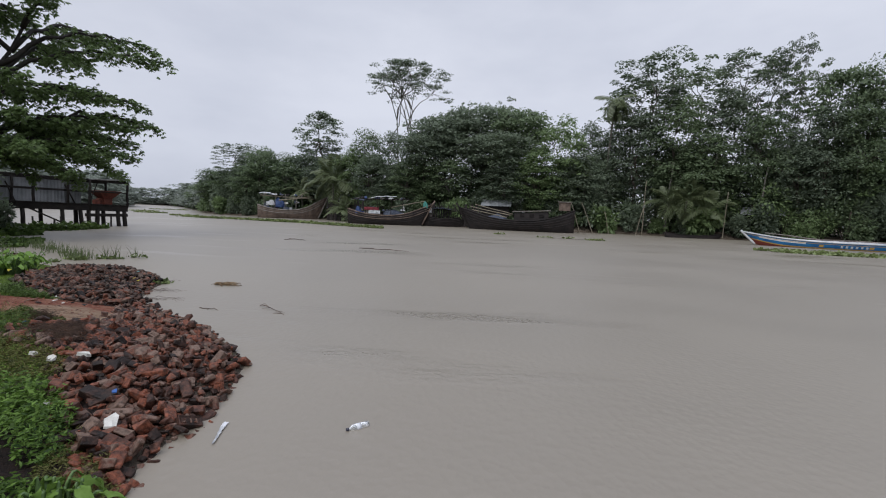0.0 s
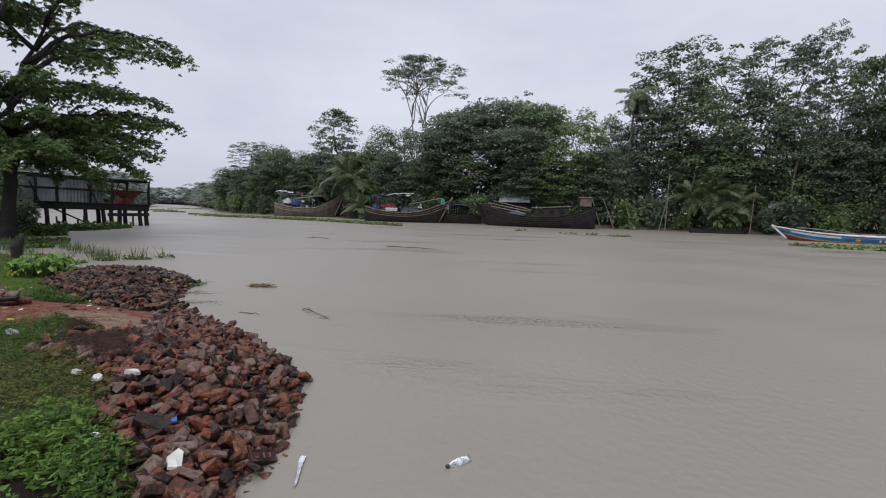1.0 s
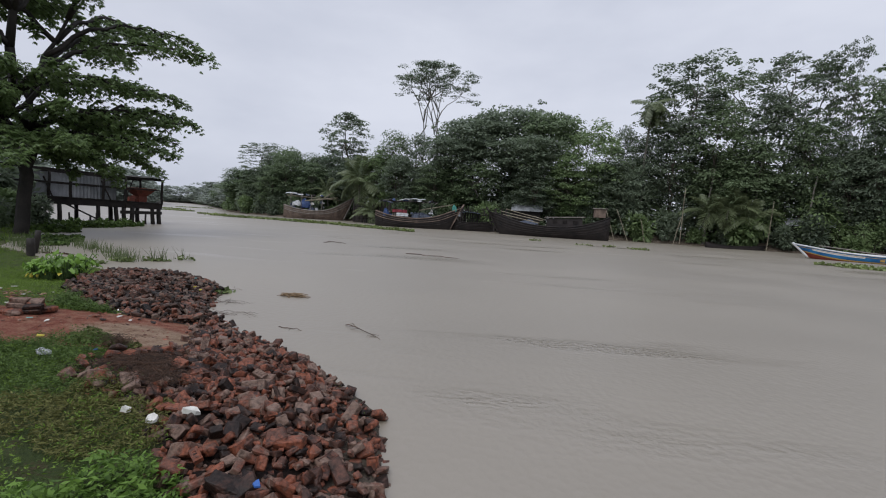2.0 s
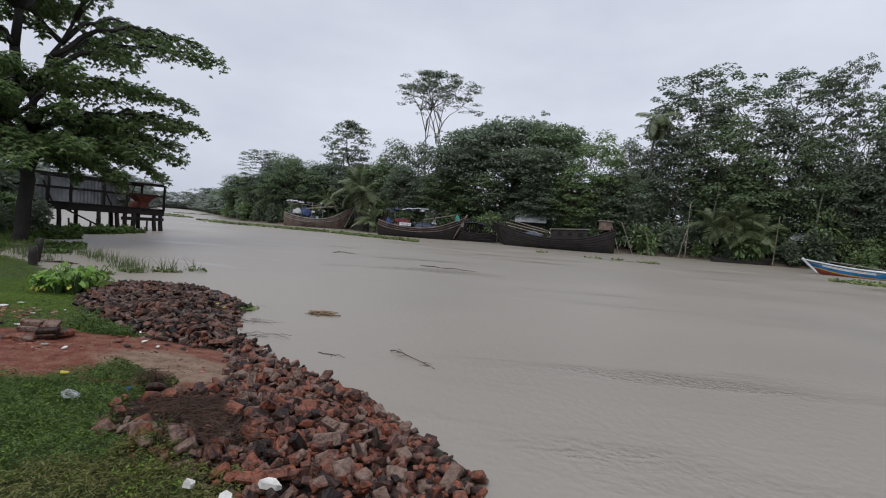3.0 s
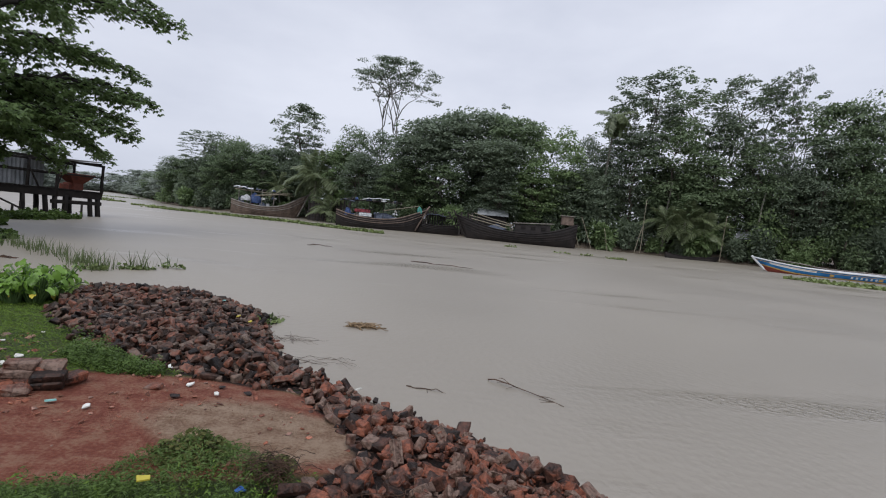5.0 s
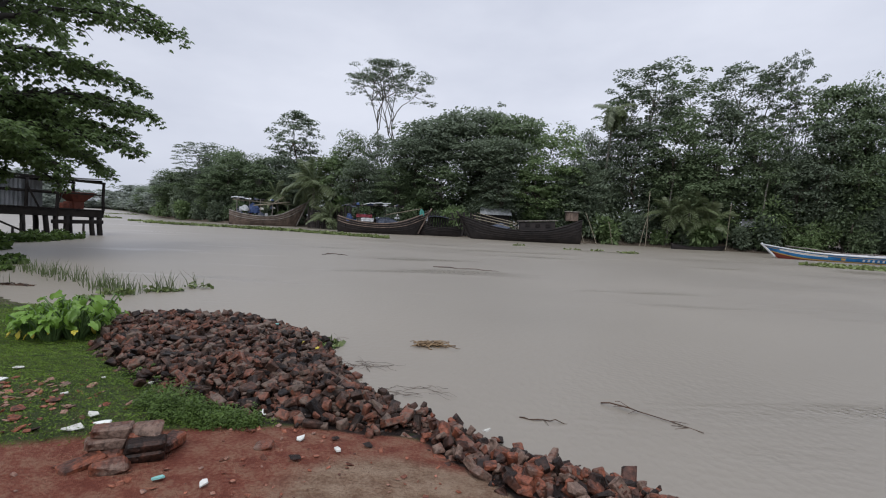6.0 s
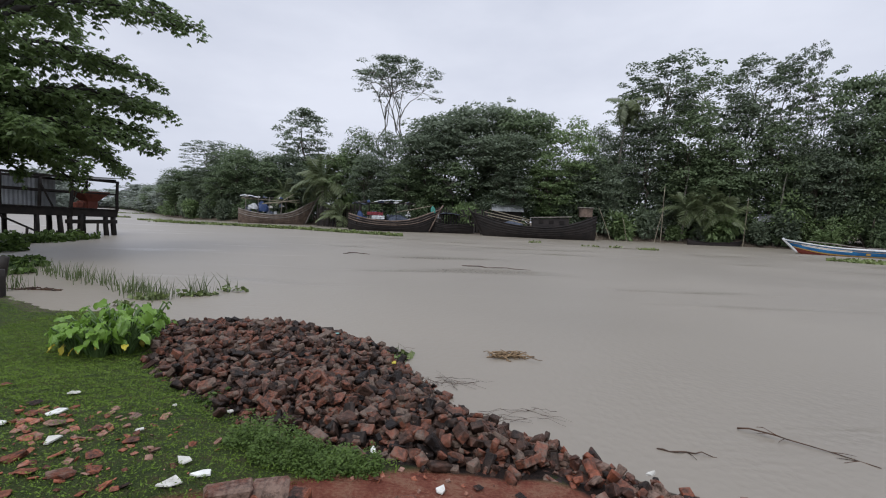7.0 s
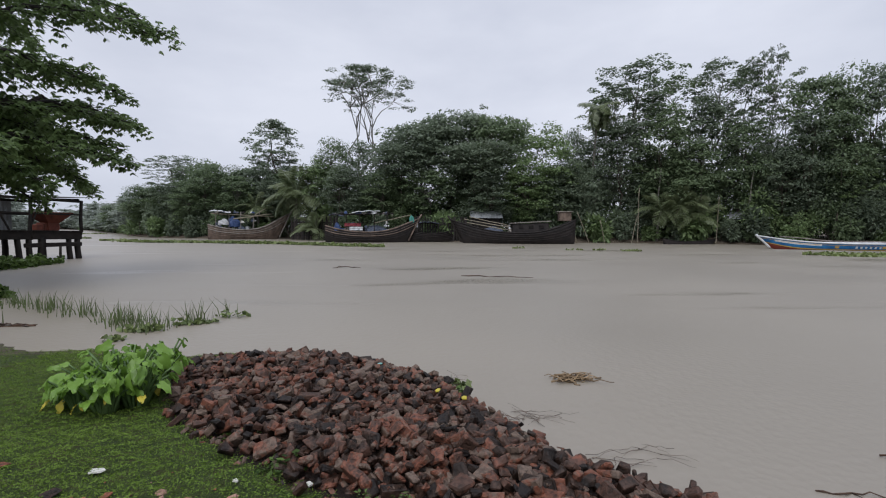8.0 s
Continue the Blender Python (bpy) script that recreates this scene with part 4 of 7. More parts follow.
# the large spreading tree on the near bank
def near_tree():
    """Two stems from one foot; long boughs arch out in flat sprays, with tufts of drooping leaves along every twig."""
    r = rng(81)
    ob = thing("spreading_tree", (-17.2, 15.6, 0.1), 0, "large spreading tree with layered dark green boughs beside the river", "tree")
    stem_a = limb(r, (-0.1, 0, -0.5), (-0.35, 0.1, 6.2), 0, 9)
    stem_b = limb(r, (0.15, 0.15, -0.5), (-0.35, 0.75, 4.6), 0, 7)
    lead_a = limb(r, stem_a[-1], (-0.8, 0.2, 11.5), 0, 6)
    lead_b = limb(r, stem_b[-1], (0.3, 2.2, 8.6), 0.1, 6)
    paths = [(stem_a, np.linspace(0.23, 0.14, 9)), (stem_b, np.linspace(0.17, 0.11, 7)), (lead_a, np.linspace(0.14, 0.05, 6)), (lead_b, np.linspace(0.10, 0.04, 6))]
    spine = np.concatenate([stem_a[4:], lead_a, stem_b[4:], lead_b])
    # tips of the boughs over the water, then those round the rest of the crown, tier by tier
    tips = [(3.5, 4.8, 7.5), (2.2, 5.8, 8.4), (-2.9, 8.3, 8.3), (-0.5, 7.0, 9.0), (1.2, 7.2, 5.2), (1.5, 6.0, 5.9), (2.5, 4.0, 4.6), (2.9, 3.3, 3.3), (1.6, 5.2, 4.0), (-0.2, 6.8, 2.7), (0.9, 4.6, 2.9), (-1.6, 7.6, 4.6), (2.6, 2.3, 5.4), (1.2, 2.6, 2.4), (-0.8, -1.4, 6.6), (-0.4, -2.2, 8.0), (0.6, 1.2, 3.4), (-0.6, 3.0, 3.6), (1.6, -2.4, 2.6), (2.9, -0.8, 3.0), (2.5, 0.7, 2.5), (0.4, 3.6, 2.1), (0.1, 2.0, 2.2), (-1.6, 3.8, 8.8), (-0.4, 2.6, 9.4), (-1.3, 0.9, 7.5), (-0.7, -0.9, 6.9)]
    for z, reach, n, a0 in ((2.9, 4.4, 7, 20), (4.3, 4.9, 8, 45), (5.6, 4.6, 7, 0), (8.6, 4.6, 7, 30), (10.4, 4.0, 7, 10), (12.2, 2.6, 6, 0)):
        for i in range(n):
            a = radians(a0 + i * 360 / n + r.uniform(-12, 12))
            if -20 < math.degrees(a) % 360 - 60 < 50 and z < 10:
                continue
            d = reach * r.uniform(0.8, 1.05) * ((0.5 if z > 4 else 0.8) if math.degrees(a) % 360 > 265 or math.degrees(a) % 360 < 40 else 1.0)
            tips.append((d * math.cos(a), d * math.sin(a), z + r.normal(0, 0.25)))
    tuft, way = [], []
    for tip in np.array(tips):
        root = spine[np.argmin(np.abs(spine[:, 2] - max(1.9, tip[2] - 0.30 * np.hypot(tip[0], tip[1]) - 0.1)) + 0.25 * np.linalg.norm(spine[:, :2] - tip[:2] * 0.15, axis=1))]
        k = np.linspace(0, 1, 12)
        span = np.linalg.norm(tip - root)
        b = root + (tip - root) * k[:, None]
        b[:, 2] += 0.16 * span * np.sin(np.pi * k ** 0.8)
        b[1:-1] += r.normal(0, 0.014 * span, (10, 3))
        paths.append((b, np.linspace(0.10, 0.018, 12)))
        out = (tip - root) * np.array([1, 1, 0])
        out /= np.linalg.norm(out)
        for u in np.linspace(0.22, 1.0, int(6 + span * 2.6)):
            p0 = np.array([np.interp(u, k, b[:, q]) for q in range(3)])
            for side in (-1, 1):
                a = side * radians(r.uniform(25, 70) * (1.1 - 0.7 * u))
                h = np.array([out[0] * math.cos(a) - out[1] * math.sin(a), out[0] * math.sin(a) + out[1] * math.cos(a), r.uniform(-0.55, 0.15)])
                ln = r.uniform(0.5, 1.0) * (1.45 - 0.95 * u) * min(1.0, span / 4.5) + 0.12
                q = limb(r, p0, p0 + h * ln - np.array([0, 0, 0.10 * ln]), 0.05 * ln, 5)
                paths.append((q, np.linspace(0.020, 0.006, 5)))
                m = int(3 + ln * (7.5 if tip[2] > 6.2 else 10.5))
                w = np.sort(r.uniform(0.15, 1.0, m))
                c = np.stack([np.interp(w, np.linspace(0, 1, 5), q[:, x]) for x in range(3)], 1)
                tuft.append(c + r.normal(0, 1, c.shape) * np.array([0.10, 0.10, 0.11]))
                way.append(np.tile(h, (m, 1)))
    put_mesh("trunk", tube_mesh("trunk", paths, 5), BARK_WET, ob)
    tuft, way = np.concatenate(tuft), np.concatenate(way)
    per = 7
    c, h0 = np.repeat(tuft, per, axis=0), np.repeat(way, per, axis=0)
    a = np.tile(np.arange(per) * 2 * np.pi / per, len(tuft)) + np.repeat(r.uniform(0, 6.28, len(tuft)), per)
    h = np.stack([np.cos(a), np.sin(a), r.uniform(-1.0, 0.0, len(c))], 1) + h0 * 0.7
    hn = h / np.linalg.norm(h, axis=1)[:, None]
    ln = 0.145 * r.uniform(0.55, 1.3, len(c))
    crown = np_mesh("crown", *leaves(c + hn * ln[:, None] * 0.6, h, np.array([0, 0, 1.0]) + r.normal(0, 0.35, c.shape), ln, ln * 0.46))
    put_mesh("crown", crown, LEAF_NEAR, ob)


near_tree()
for j, (x, y, top, w, key) in enumerate(((-23.5, 17.0, 6.5, 5.0, "round_a"), (-26.5, 18.5, 7.0, 6.0, "round_b"), (-21.5, 13.5, 6.0, 5.0, "round_d"))):
    plant_tree(key, x, y, top, w, 40 * j, "trees behind the jetty")
for x, y, s in ((-20.5, 17.3, 0.55), (-21.6, 18.4, 0.7), (-22.6, 19.8, 0.8), (-19.6, 17.0, 0.45), (-23.6, 20.8, 0.9), (-24.6, 22.0, 1.0), (-20.9, 19.6, 0.5), (-25.4, 20.4, 1.2)):
    plant_bush(int(-x), x, y, s, x * 40, "bushes behind the jetty")
for x, y, s in ((31.5, 43.6, 1.6), (33.0, 42.2, 1.7), (34.6, 41.0, 1.6), (36.2, 39.6, 1.7), (32.4, 44.8, 2.2), (34.6, 43.0, 2.2), (28.4, 45.7, 1.3), (29.8, 48.6, 2.6), (31.5, 47.6, 2.8), (33.5, 46.0, 2.6), (27.6, 50.0, 2.6), (34.8, 44.0, 2.4), (10.6, 53.2, 2.3), (12.6, 52.8, 2.3), (11.4, 55.0, 2.8), (14.2, 52.9, 2.4)):
    plant_bush(int(x), x, y, s, x * 40, "undergrowth in the wood")
for x, y in ((30.4, 50.2), (33.4, 47.8), (36.4, 45.2), (16.5, 60.0), (20.5, 58.6), (24.5, 57.2), (28.5, 54.6), (12.5, 61.0), (-21.0, 70.5), (-26.5, 70.0), (-16.5, 66.5)):
    plant_tree("back", x, y, 9.5, 8.5, x * 31)


# ---------------------------------------------------------------- jetty with a roof frame and a rusty hopper
def jetty():
    ob = thing("timber_jetty", (-20.75, 27.0, 0.0), math.degrees(math.atan2(7.0, 2.8)) - 90, "old dark timber loading jetty on posts with a bare roof frame", "jetty")
    # local: -y runs back along the jetty to the bank, -x is its river-far side

    def bar(name, a, b, w, h, mat=WOOD_DARK, label=""):
        a, b = Vector(a), Vector(b)
        bm = bmesh.new()
        box(bm, (w, h, (b - a).length), None, min(w, h) * 0.12)
        m = Matrix.Translation((a + b) / 2) @ (b - a).to_track_quat("Z", "Y").to_matrix().to_4x4()
        bmesh.ops.transform(bm, matrix=m, verts=bm.verts)
        return part(name, bm, mat, ob, label)

    def post(x, y, z0, z1, r, lean=0.0):
        k = np.linspace(0, 1, 5)[:, None]
        p = np.array([x, y, z0]) + k * np.array([lean, lean * 0.4, z1 - z0]) + rng(int(abs(x * 31 + y * 17) * 10)).normal(0, 0.012, (5, 3))
        put_mesh("post", tube_mesh("post", [(p, np.linspace(r, r * 0.85, 5))], 7), WOOD_DARK, ob)

    for y in (0.0, -1.5, -3.2, -4.9, -6.6, -8.2):
        for x in (0.0, -2.2):
            post(x, y, -0.9, 1.0, 0.13 if y > -2 else 0.11)
    for y in (0.0, -2.0, -4.6, -7.4):
        for x in (0.02, -2.2):
            post(x, y + 0.12, 0.9, 2.62, 0.075, 0.05)
    for y in (-0.35, -1.9, -2.3):
        post(0.02, y, -0.9, 0.95, 0.12, -0.05)
    for x in (0.0, -2.2):
        bar("beam", (x, 0.15, 1.04), (x, -8.6, 1.20), 0.16, 0.34)
    bar("lower_beam", (0.0, 0.15, 0.66), (0.0, -2.1, 0.66), 0.14, 0.18)
    for x in (0.02, -2.2):
        bar("roof_rail", (x, 0.25, 2.58), (x, -8.3, 2.72), 0.09, 0.11)
        bar("middle_rail", (x, 0.1, 1.98), (x, -6.5, 2.06), 0.05, 0.07)
    for y in (0.0, -2.0, -4.6, -7.4):
        bar("roof_tie", (0.15, y, 2.66), (-2.35, y, 2.70), 0.07, 0.09)
    bar("brace", (0.08, -4.9, 1.1), (0.08, -2.9, 0.05), 0.07, 0.07)
    bar("brace", (0.08, -3.1, 2.3), (0.08, -2.6, 1.2), 0.06, 0.06)
    bar("brace", (0.08, -5.6, 2.3), (0.08, -5.2, 1.2), 0.06, 0.06)
    bar("brace", (0.08, -1.5, 2.5), (0.08, -1.95, 1.3), 0.05, 0.05)
    for i in range(34):
        bm = bmesh.new()
        box(bm, (2.5, 0.22, 0.045), pose(-1.1 + 0.04 * math.sin(i * 2.1), 0.05 - i * 0.255, 1.235 + 0.005 * i * 0.9, 0, 0, 1.5 * math.sin(i)), 0.006)
        part("deck_plank", bm, WOOD_DARK, ob)
    for y, r in ((-0.9, 0.07), (-2.6, 0.06), (-2.75, 0.16), (-3.0, 0.09), (-3.4, 0.06), (-3.7, 0.07), (-4.0, 0.05), (-4.2, 0.1), (-4.6, 0.06), (-5.3, 0.09), (-5.6, 0.06), (-6.0, 0.12), (-6.4, 0.07), (-7.2, 0.08)):
        post(0.25, y, -0.9, 0.35 + 0.25 * math.sin(y * 5), r * 0.8)
    bm = bmesh.new()
    box(bm, (2.7, 1.9, 0.03), pose(-1.1, -0.7, 2.74, 2, 0, 0), 0.004)
    part("roof_sheet", bm, TIN, ob, "grey tin roof sheet over the end of the jetty")
    # ribbed tin sheets close the far side of the frame
    for i in range(4):
        bm = bmesh.new()
        y0 = -1.15 - i * 1.18
        cols = [[bm.verts.new((-2.30 - 0.02 * (k % 2) - 0.012 * (i % 2), y0 - 1.2 * k / 14, z)) for z in (1.30 + 0.02 * (i % 3), 2.60 + 0.02 * i)] for k in range(15)]
        for a, b in zip(cols[:-1], cols[1:]):
            bm.faces.new((a[0], b[0], b[1], a[1]))
        part("side_sheet", bm, TIN, ob, "grey ribbed tin sheet").modifiers.new("thick", "SOLIDIFY").thickness = 0.004
    # hopper: a four-sided funnel on a stand, with its engine block
    bm = bmesh.new()
    rings = []
    for z, sx, sy in ((1.28, 0.22, 0.20), (1.6, 0.24, 0.22), (2.0, 0.55, 0.58), (2.06, 0.57, 0.60)):
        rings.append([bm.verts.new((-0.6 + sx * a, -0.72 + sy * b, z)) for a, b in ((-1, -1), (1, -1), (1, 1), (-1, 1))])
    for lo, hi in zip(rings[:-1], rings[1:]):
        for i in range(4):
            bm.faces.new((lo[i], lo[(i + 1) % 4], hi[(i + 1) % 4], hi[i]))
    hop = part("hopper", bm, RUST, ob, "rusty red steel hopper")
    hop.modifiers.new("thick", "SOLIDIFY").thickness = 0.03
    bm = bmesh.new()
    box(bm, (0.5, 0.7, 0.36), pose(-0.7, -0.75, 1.44), 0.05)
    box(bm, (0.3, 0.3, 0.28), pose(-0.45, -1.3, 1.4), 0.04)
    part("engine_block", bm, RUST, ob, "rusted engine under the hopper")


jetty()


# ---------------------------------------------------------------- boats
def hull_rows(L, B, free, bow, stern, power=2.6, lean=0.55, m=8, n=26, t0=0.0, t1=1.0, out=0.0, fine=2.2):
    """Points of a wooden hull: n stations from stern to bow, m+1 heights from keel to gunwale."""
    s = np.linspace(0, 1, n)
    half = B / 2 * np.where(s < 0.45, 1 - 0.62 * ((0.45 - s) / 0.45) ** fine, 1 - 0.985 * ((s - 0.45) / 0.55) ** fine)
    rail = free + bow * np.clip((s - 0.42) / 0.58, 0, 1) ** power + stern * np.clip((0.45 - s) / 0.45, 0, 1) ** 2
    keel = -0.4 + 0.5 * np.clip((s - 0.8) / 0.2, 0, 1) ** 2 + 0.35 * np.clip((0.15 - s) / 0.15, 0, 1) ** 2
    t = np.linspace(t0, t1, m + 1)
    y = half[:, None] * np.sin(np.pi / 2 * t[None] ** 0.75) + out
    z = keel[:, None] + (rail - keel)[:, None] * t[None] ** 1.25
    rake = lean * np.clip((s - 0.8) / 0.2, 0, 1) ** 2
    x = (s - 0.5)[:, None] * L + rake[:, None] * (np.maximum(z, 0) - 0.5 * (free + bow))
    return x, y, z


def hull_strip(name, mat, ob, dims, t0=0.0, t1=1.0, out=0.0, thick=0.07, label=""):
    x, y, z = hull_rows(*dims, t0=t0, t1=t1, out=out)
    n, m = x.shape
    v, f = [], []
    for sgn in (-1, 1):
        base = len(v)
        v += [(x[i, j], sgn * y[i, j], z[i, j]) for i in range(n) for j in range(m)]
        for i in range(n - 1):
            for j in range(m - 1):
                a = base + i * m + j
                q = (a, a + m, a + m + 1, a + 1)
                f.append(q if sgn < 0 else q[::-1])
    if t0 == 0.0:
        a, b = 0, n * m
        for j in range(m - 1):
            f.append((a + j, a + j + 1, b + j + 1, b + j))
    me = bpy.data.meshes.new(name)
    me.from_pydata(v, [], f)
    for p in me.polygons:
        p.use_smooth = True
    o = put_mesh(name, me, mat, ob, label)
    if thick:
        s = o.modifiers.new("thick", "SOLIDIFY")
        s.thickness, s.offset = thick, -1
    return o


def rail_tube(name, mat, ob, dims, t, r, out=0.02, label=""):
    x, y, z = hull_rows(*dims)
    paths = []
    for sgn in (-1, 1):
        pts = []
        for i in range(x.shape[0]):
            tt = np.linspace(0, 1, x.shape[1])
            pts.append((np.interp(t, tt, x[i]), sgn * (np.interp(t, tt, y[i]) + out), np.interp(t, tt, z[i])))
        paths.append((np.array(pts), np.full(len(pts), r)))
    return put_mesh(name, tube_mesh(name, paths, 6), mat, ob, label)


def deck(mat, ob, dims, level):
    x, y, z = hull_rows(*dims)
    pts = []
    for i in range(1, x.shape[0] - 2):
        k = int(np.argmin(np.abs(z[i] - level)))
        pts.append((x[i, k], max(0.03, y[i, k] - 0.05)))
    bm = bmesh.new()
    rows = [[bm.verts.new((px, s * py, level + dz)) for s in (-1, 1) for dz in (0, -0.05)] for px, py in pts]
    for a, b in zip(rows[:-1], rows[1:]):
        bm.faces.new((a[0], b[0], b[2], a[2]))
        bm.faces.new((a[1], a[3], b[3], b[1]))
    return part("deck", bm, mat, ob)


def heap_mesh(seed, sx, sy, sz):
    """A soft heap: net, tarpaulin or sacks."""
    r = rng(seed)
    bm = bmesh.new()
    bmesh.ops.create_icosphere(bm, subdivisions=3, radius=1.0)
    ph = r.uniform(0, 6, 6)
    for v in bm.verts:
        c = v.co
        k = 1 + 0.14 * math.sin(c.x * 4 + ph[0]) + 0.12 * math.sin(c.y * 5 + ph[1]) + 0.10 * math.sin(c.z * 6 + c.x * 5 + ph[2])
        v.co = Vector((c.x * sx * k, c.y * sy * k, max(-0.1, c.z) * sz * k))
    return bm


def bar_on(ob, name, a, b, r, mat, label=""):
    return put_mesh(name, tube_mesh(name, [(np.linspace(a, b, 5) + rng(int(abs(a[0] * 91 + b[2] * 37) * 10)).normal(0, 0.012, (5, 3)), np.linspace(r, r * 0.75, 5))], 6), mat, ob, label)


def sheet_on(ob, name, m, sx, sy, sag, mat, label=""):
    bm = bmesh.new()
    g = bmesh.ops.create_grid(bm, x_segments=8, y_segments=6, size=0.5)["verts"]
    for v in g:
        v.co = Vector((v.co.x * sx, v.co.y * sy, sag * (math.cos(v.co.x * 2.6) - 0.6) + 0.03 * math.sin(v.co.x * 17) + 0.03 * math.sin(v.co.y * 13)))
    bmesh.ops.transform(bm, matrix=m, verts=bm.verts)
    o = part(name, bm, mat, ob, label)
    o.modifiers.new("thick", "SOLIDIFY").thickness = 0.02
    return o


def stem_post(ob, dims, mat, extra=0.35):
    x, y, z = hull_rows(*dims)
    p = np.stack([x[-1] + 0.03, 0 * x[-1], z[-1]], 1)
    p = np.concatenate([p, [p[-1] + np.array([0.28 * extra / 0.35, 0, extra])]])
    put_mesh("stem_post", tube_mesh("stem_post", [(p, np.full(len(p), 0.085))], 6), mat, ob)


def fishing_boat(at, rz, dims, hull_mat, rail_mat, label, group="wooden fishing boats moored at the far bank"):
    ob = thing("fishing_boat", at, rz, label, "boat", group)
    hull_strip("hull", hull_mat, ob, dims)
    rail_tube("gunwale", rail_mat, ob, dims, 0.99, 0.055)
    rail_tube("rubbing_strake", rail_mat, ob, dims, 0.78, 0.04)
    for k in (0.88, 0.68, 0.58):
        rail_tube("plank_edge", rail_mat if k > 0.8 else hull_mat, ob, dims, k, 0.022)
    deck(WOOD_DARK, ob, dims, dims[2] * 0.55)
    stem_post(ob, dims, rail_mat)
    return ob


def rz_of(a, b):
    return math.degrees(math.atan2(b[1] - a[1], b[0] - a[0]))


# brown boat with a high bow
A0, A1 = (-27.6, 59.4), (-20.2, 62.0)
boat_a = fishing_boat(((A0[0] + A1[0]) / 2, (A0[1] + A1[1]) / 2, 0), rz_of(A0, A1), (7.9, 2.5, 0.85, 1.5, 0.45), HULL_BROWN, WOOD_GREY, "brown weathered wooden fishing boat with a high upswept bow")
for x, h in ((-3.2, 2.3), (-1.9, 2.5), (-0.7, 2.4), (0.6, 2.0)):
    for y in (-0.75, 0.75):
        bar_on(boat_a, "canopy_pole", (x, y, 0.5), (x + 0.05, y, h), 0.035, WOOD_GREY)
bar_on(boat_a, "spar", (-1.4, -0.9, 1.75), (2.6, -0.7, 2.25), 0.06, BAMBOO, "long pale bamboo spar")
bar_on(boat_a, "spar", (-3.6, -0.8, 2.2), (2.9, 0.2, 2.0), 0.05, BAMBOO)
bar_on(boat_a, "spar", (0.2, -0.5, 1.8), (1.9, -0.4, 2.7), 0.05, BAMBOO)
sheet_on(boat_a, "canopy", pose(-2.8, 0, 2.42, 3, 4, 0), 1.9, 1.9, 0.12, TARP_GREY, "pale tarpaulin canopy")
part("net_heap", heap_mesh(91, 0.8, 0.7, 0.6), NET_DARK, boat_a, "heap of dark fishing net").location = (-0.6, 0, 0.55)
part("tarpaulin_bundle", heap_mesh(92, 0.6, 0.45, 0.75), TARP_BLUE, boat_a, "blue tarpaulin bundle").location = (-1.4, -0.3, 1.15)
part("sack_heap", heap_mesh(93, 0.5, 0.4, 0.45), TARP_GREY, boat_a, "pale sacks").location = (-2.4, -0.4, 1.3)

# dark boat with bright cloths on its deck
B0, B1 = (-13.0, 50.2), (-4.9, 50.9)
boat_b = fishing_boat(((B0[0] + B1[0]) / 2, (B0[1] + B1[1]) / 2, 0), rz_of(B0, B1), (8.2, 2.6, 0.85, 1.1, 0.5), HULL_DARK, HULL_BROWN, "dark tarred fishing boat with colourful cloths and poles on deck")
for x, h in ((-3.3, 2.2), (-2.2, 2.4), (-1.0, 2.5), (0.4, 2.5), (1.6, 2.3)):
    for y in (-0.8, 0.8):
        bar_on(boat_b, "canopy_pole", (x, y, 0.5), (x, y, h), 0.035, WOOD_DARK)
for y in (-0.8, 0.8):
    bar_on(boat_b, "canopy_rail", (-3.6, y, 2.2), (2.2, y, 2.35), 0.04, WOOD_DARK)
sheet_on(boat_b, "canopy", pose(-0.4, 0, 2.5, 2, -3, 0), 2.6, 1.7, 0.1, TARP_GREY, "torn pale plastic canopy")
sheet_on(boat_b, "canopy", pose(-3.1, 0.1, 2.2, 4, 5, 0), 1.3, 1.6, 0.1, NET_DARK)
part("tarpaulin_bundle", heap_mesh(94, 0.45, 0.4, 0.55), TARP_BLUE, boat_b, "blue tarpaulin bundle").location = (-3.0, -0.5, 1.0)
sheet_on(boat_b, "cloth", pose(-1.6, -0.85, 1.40, 78, 0, 4), 1.5, 0.26, 0.03, CLOTH_RED, "red cloth hung along the rail")
sheet_on(boat_b, "cloth", pose(-1.3, -0.92, 1.1, 80, 0, 2), 1.2, 0.3, 0.03, TARP_GREY, "faded pink and white cloth")
part("net_heap", heap_mesh(95, 1.3, 0.8, 0.75), NET_DARK, boat_b, "heap of dark fishing net").location = (0.6, 0.1, 0.6)
part("green_net", heap_mesh(96, 0.22, 0.2, 0.55), GREEN_NET, boat_b, "teal net tied to the bow").location = (3.95, -0.1, 1.7)
bar_on(boat_b, "spar", (0.4, -0.7, 1.55), (3.9, -0.1, 2.25), 0.045, BAMBOO)

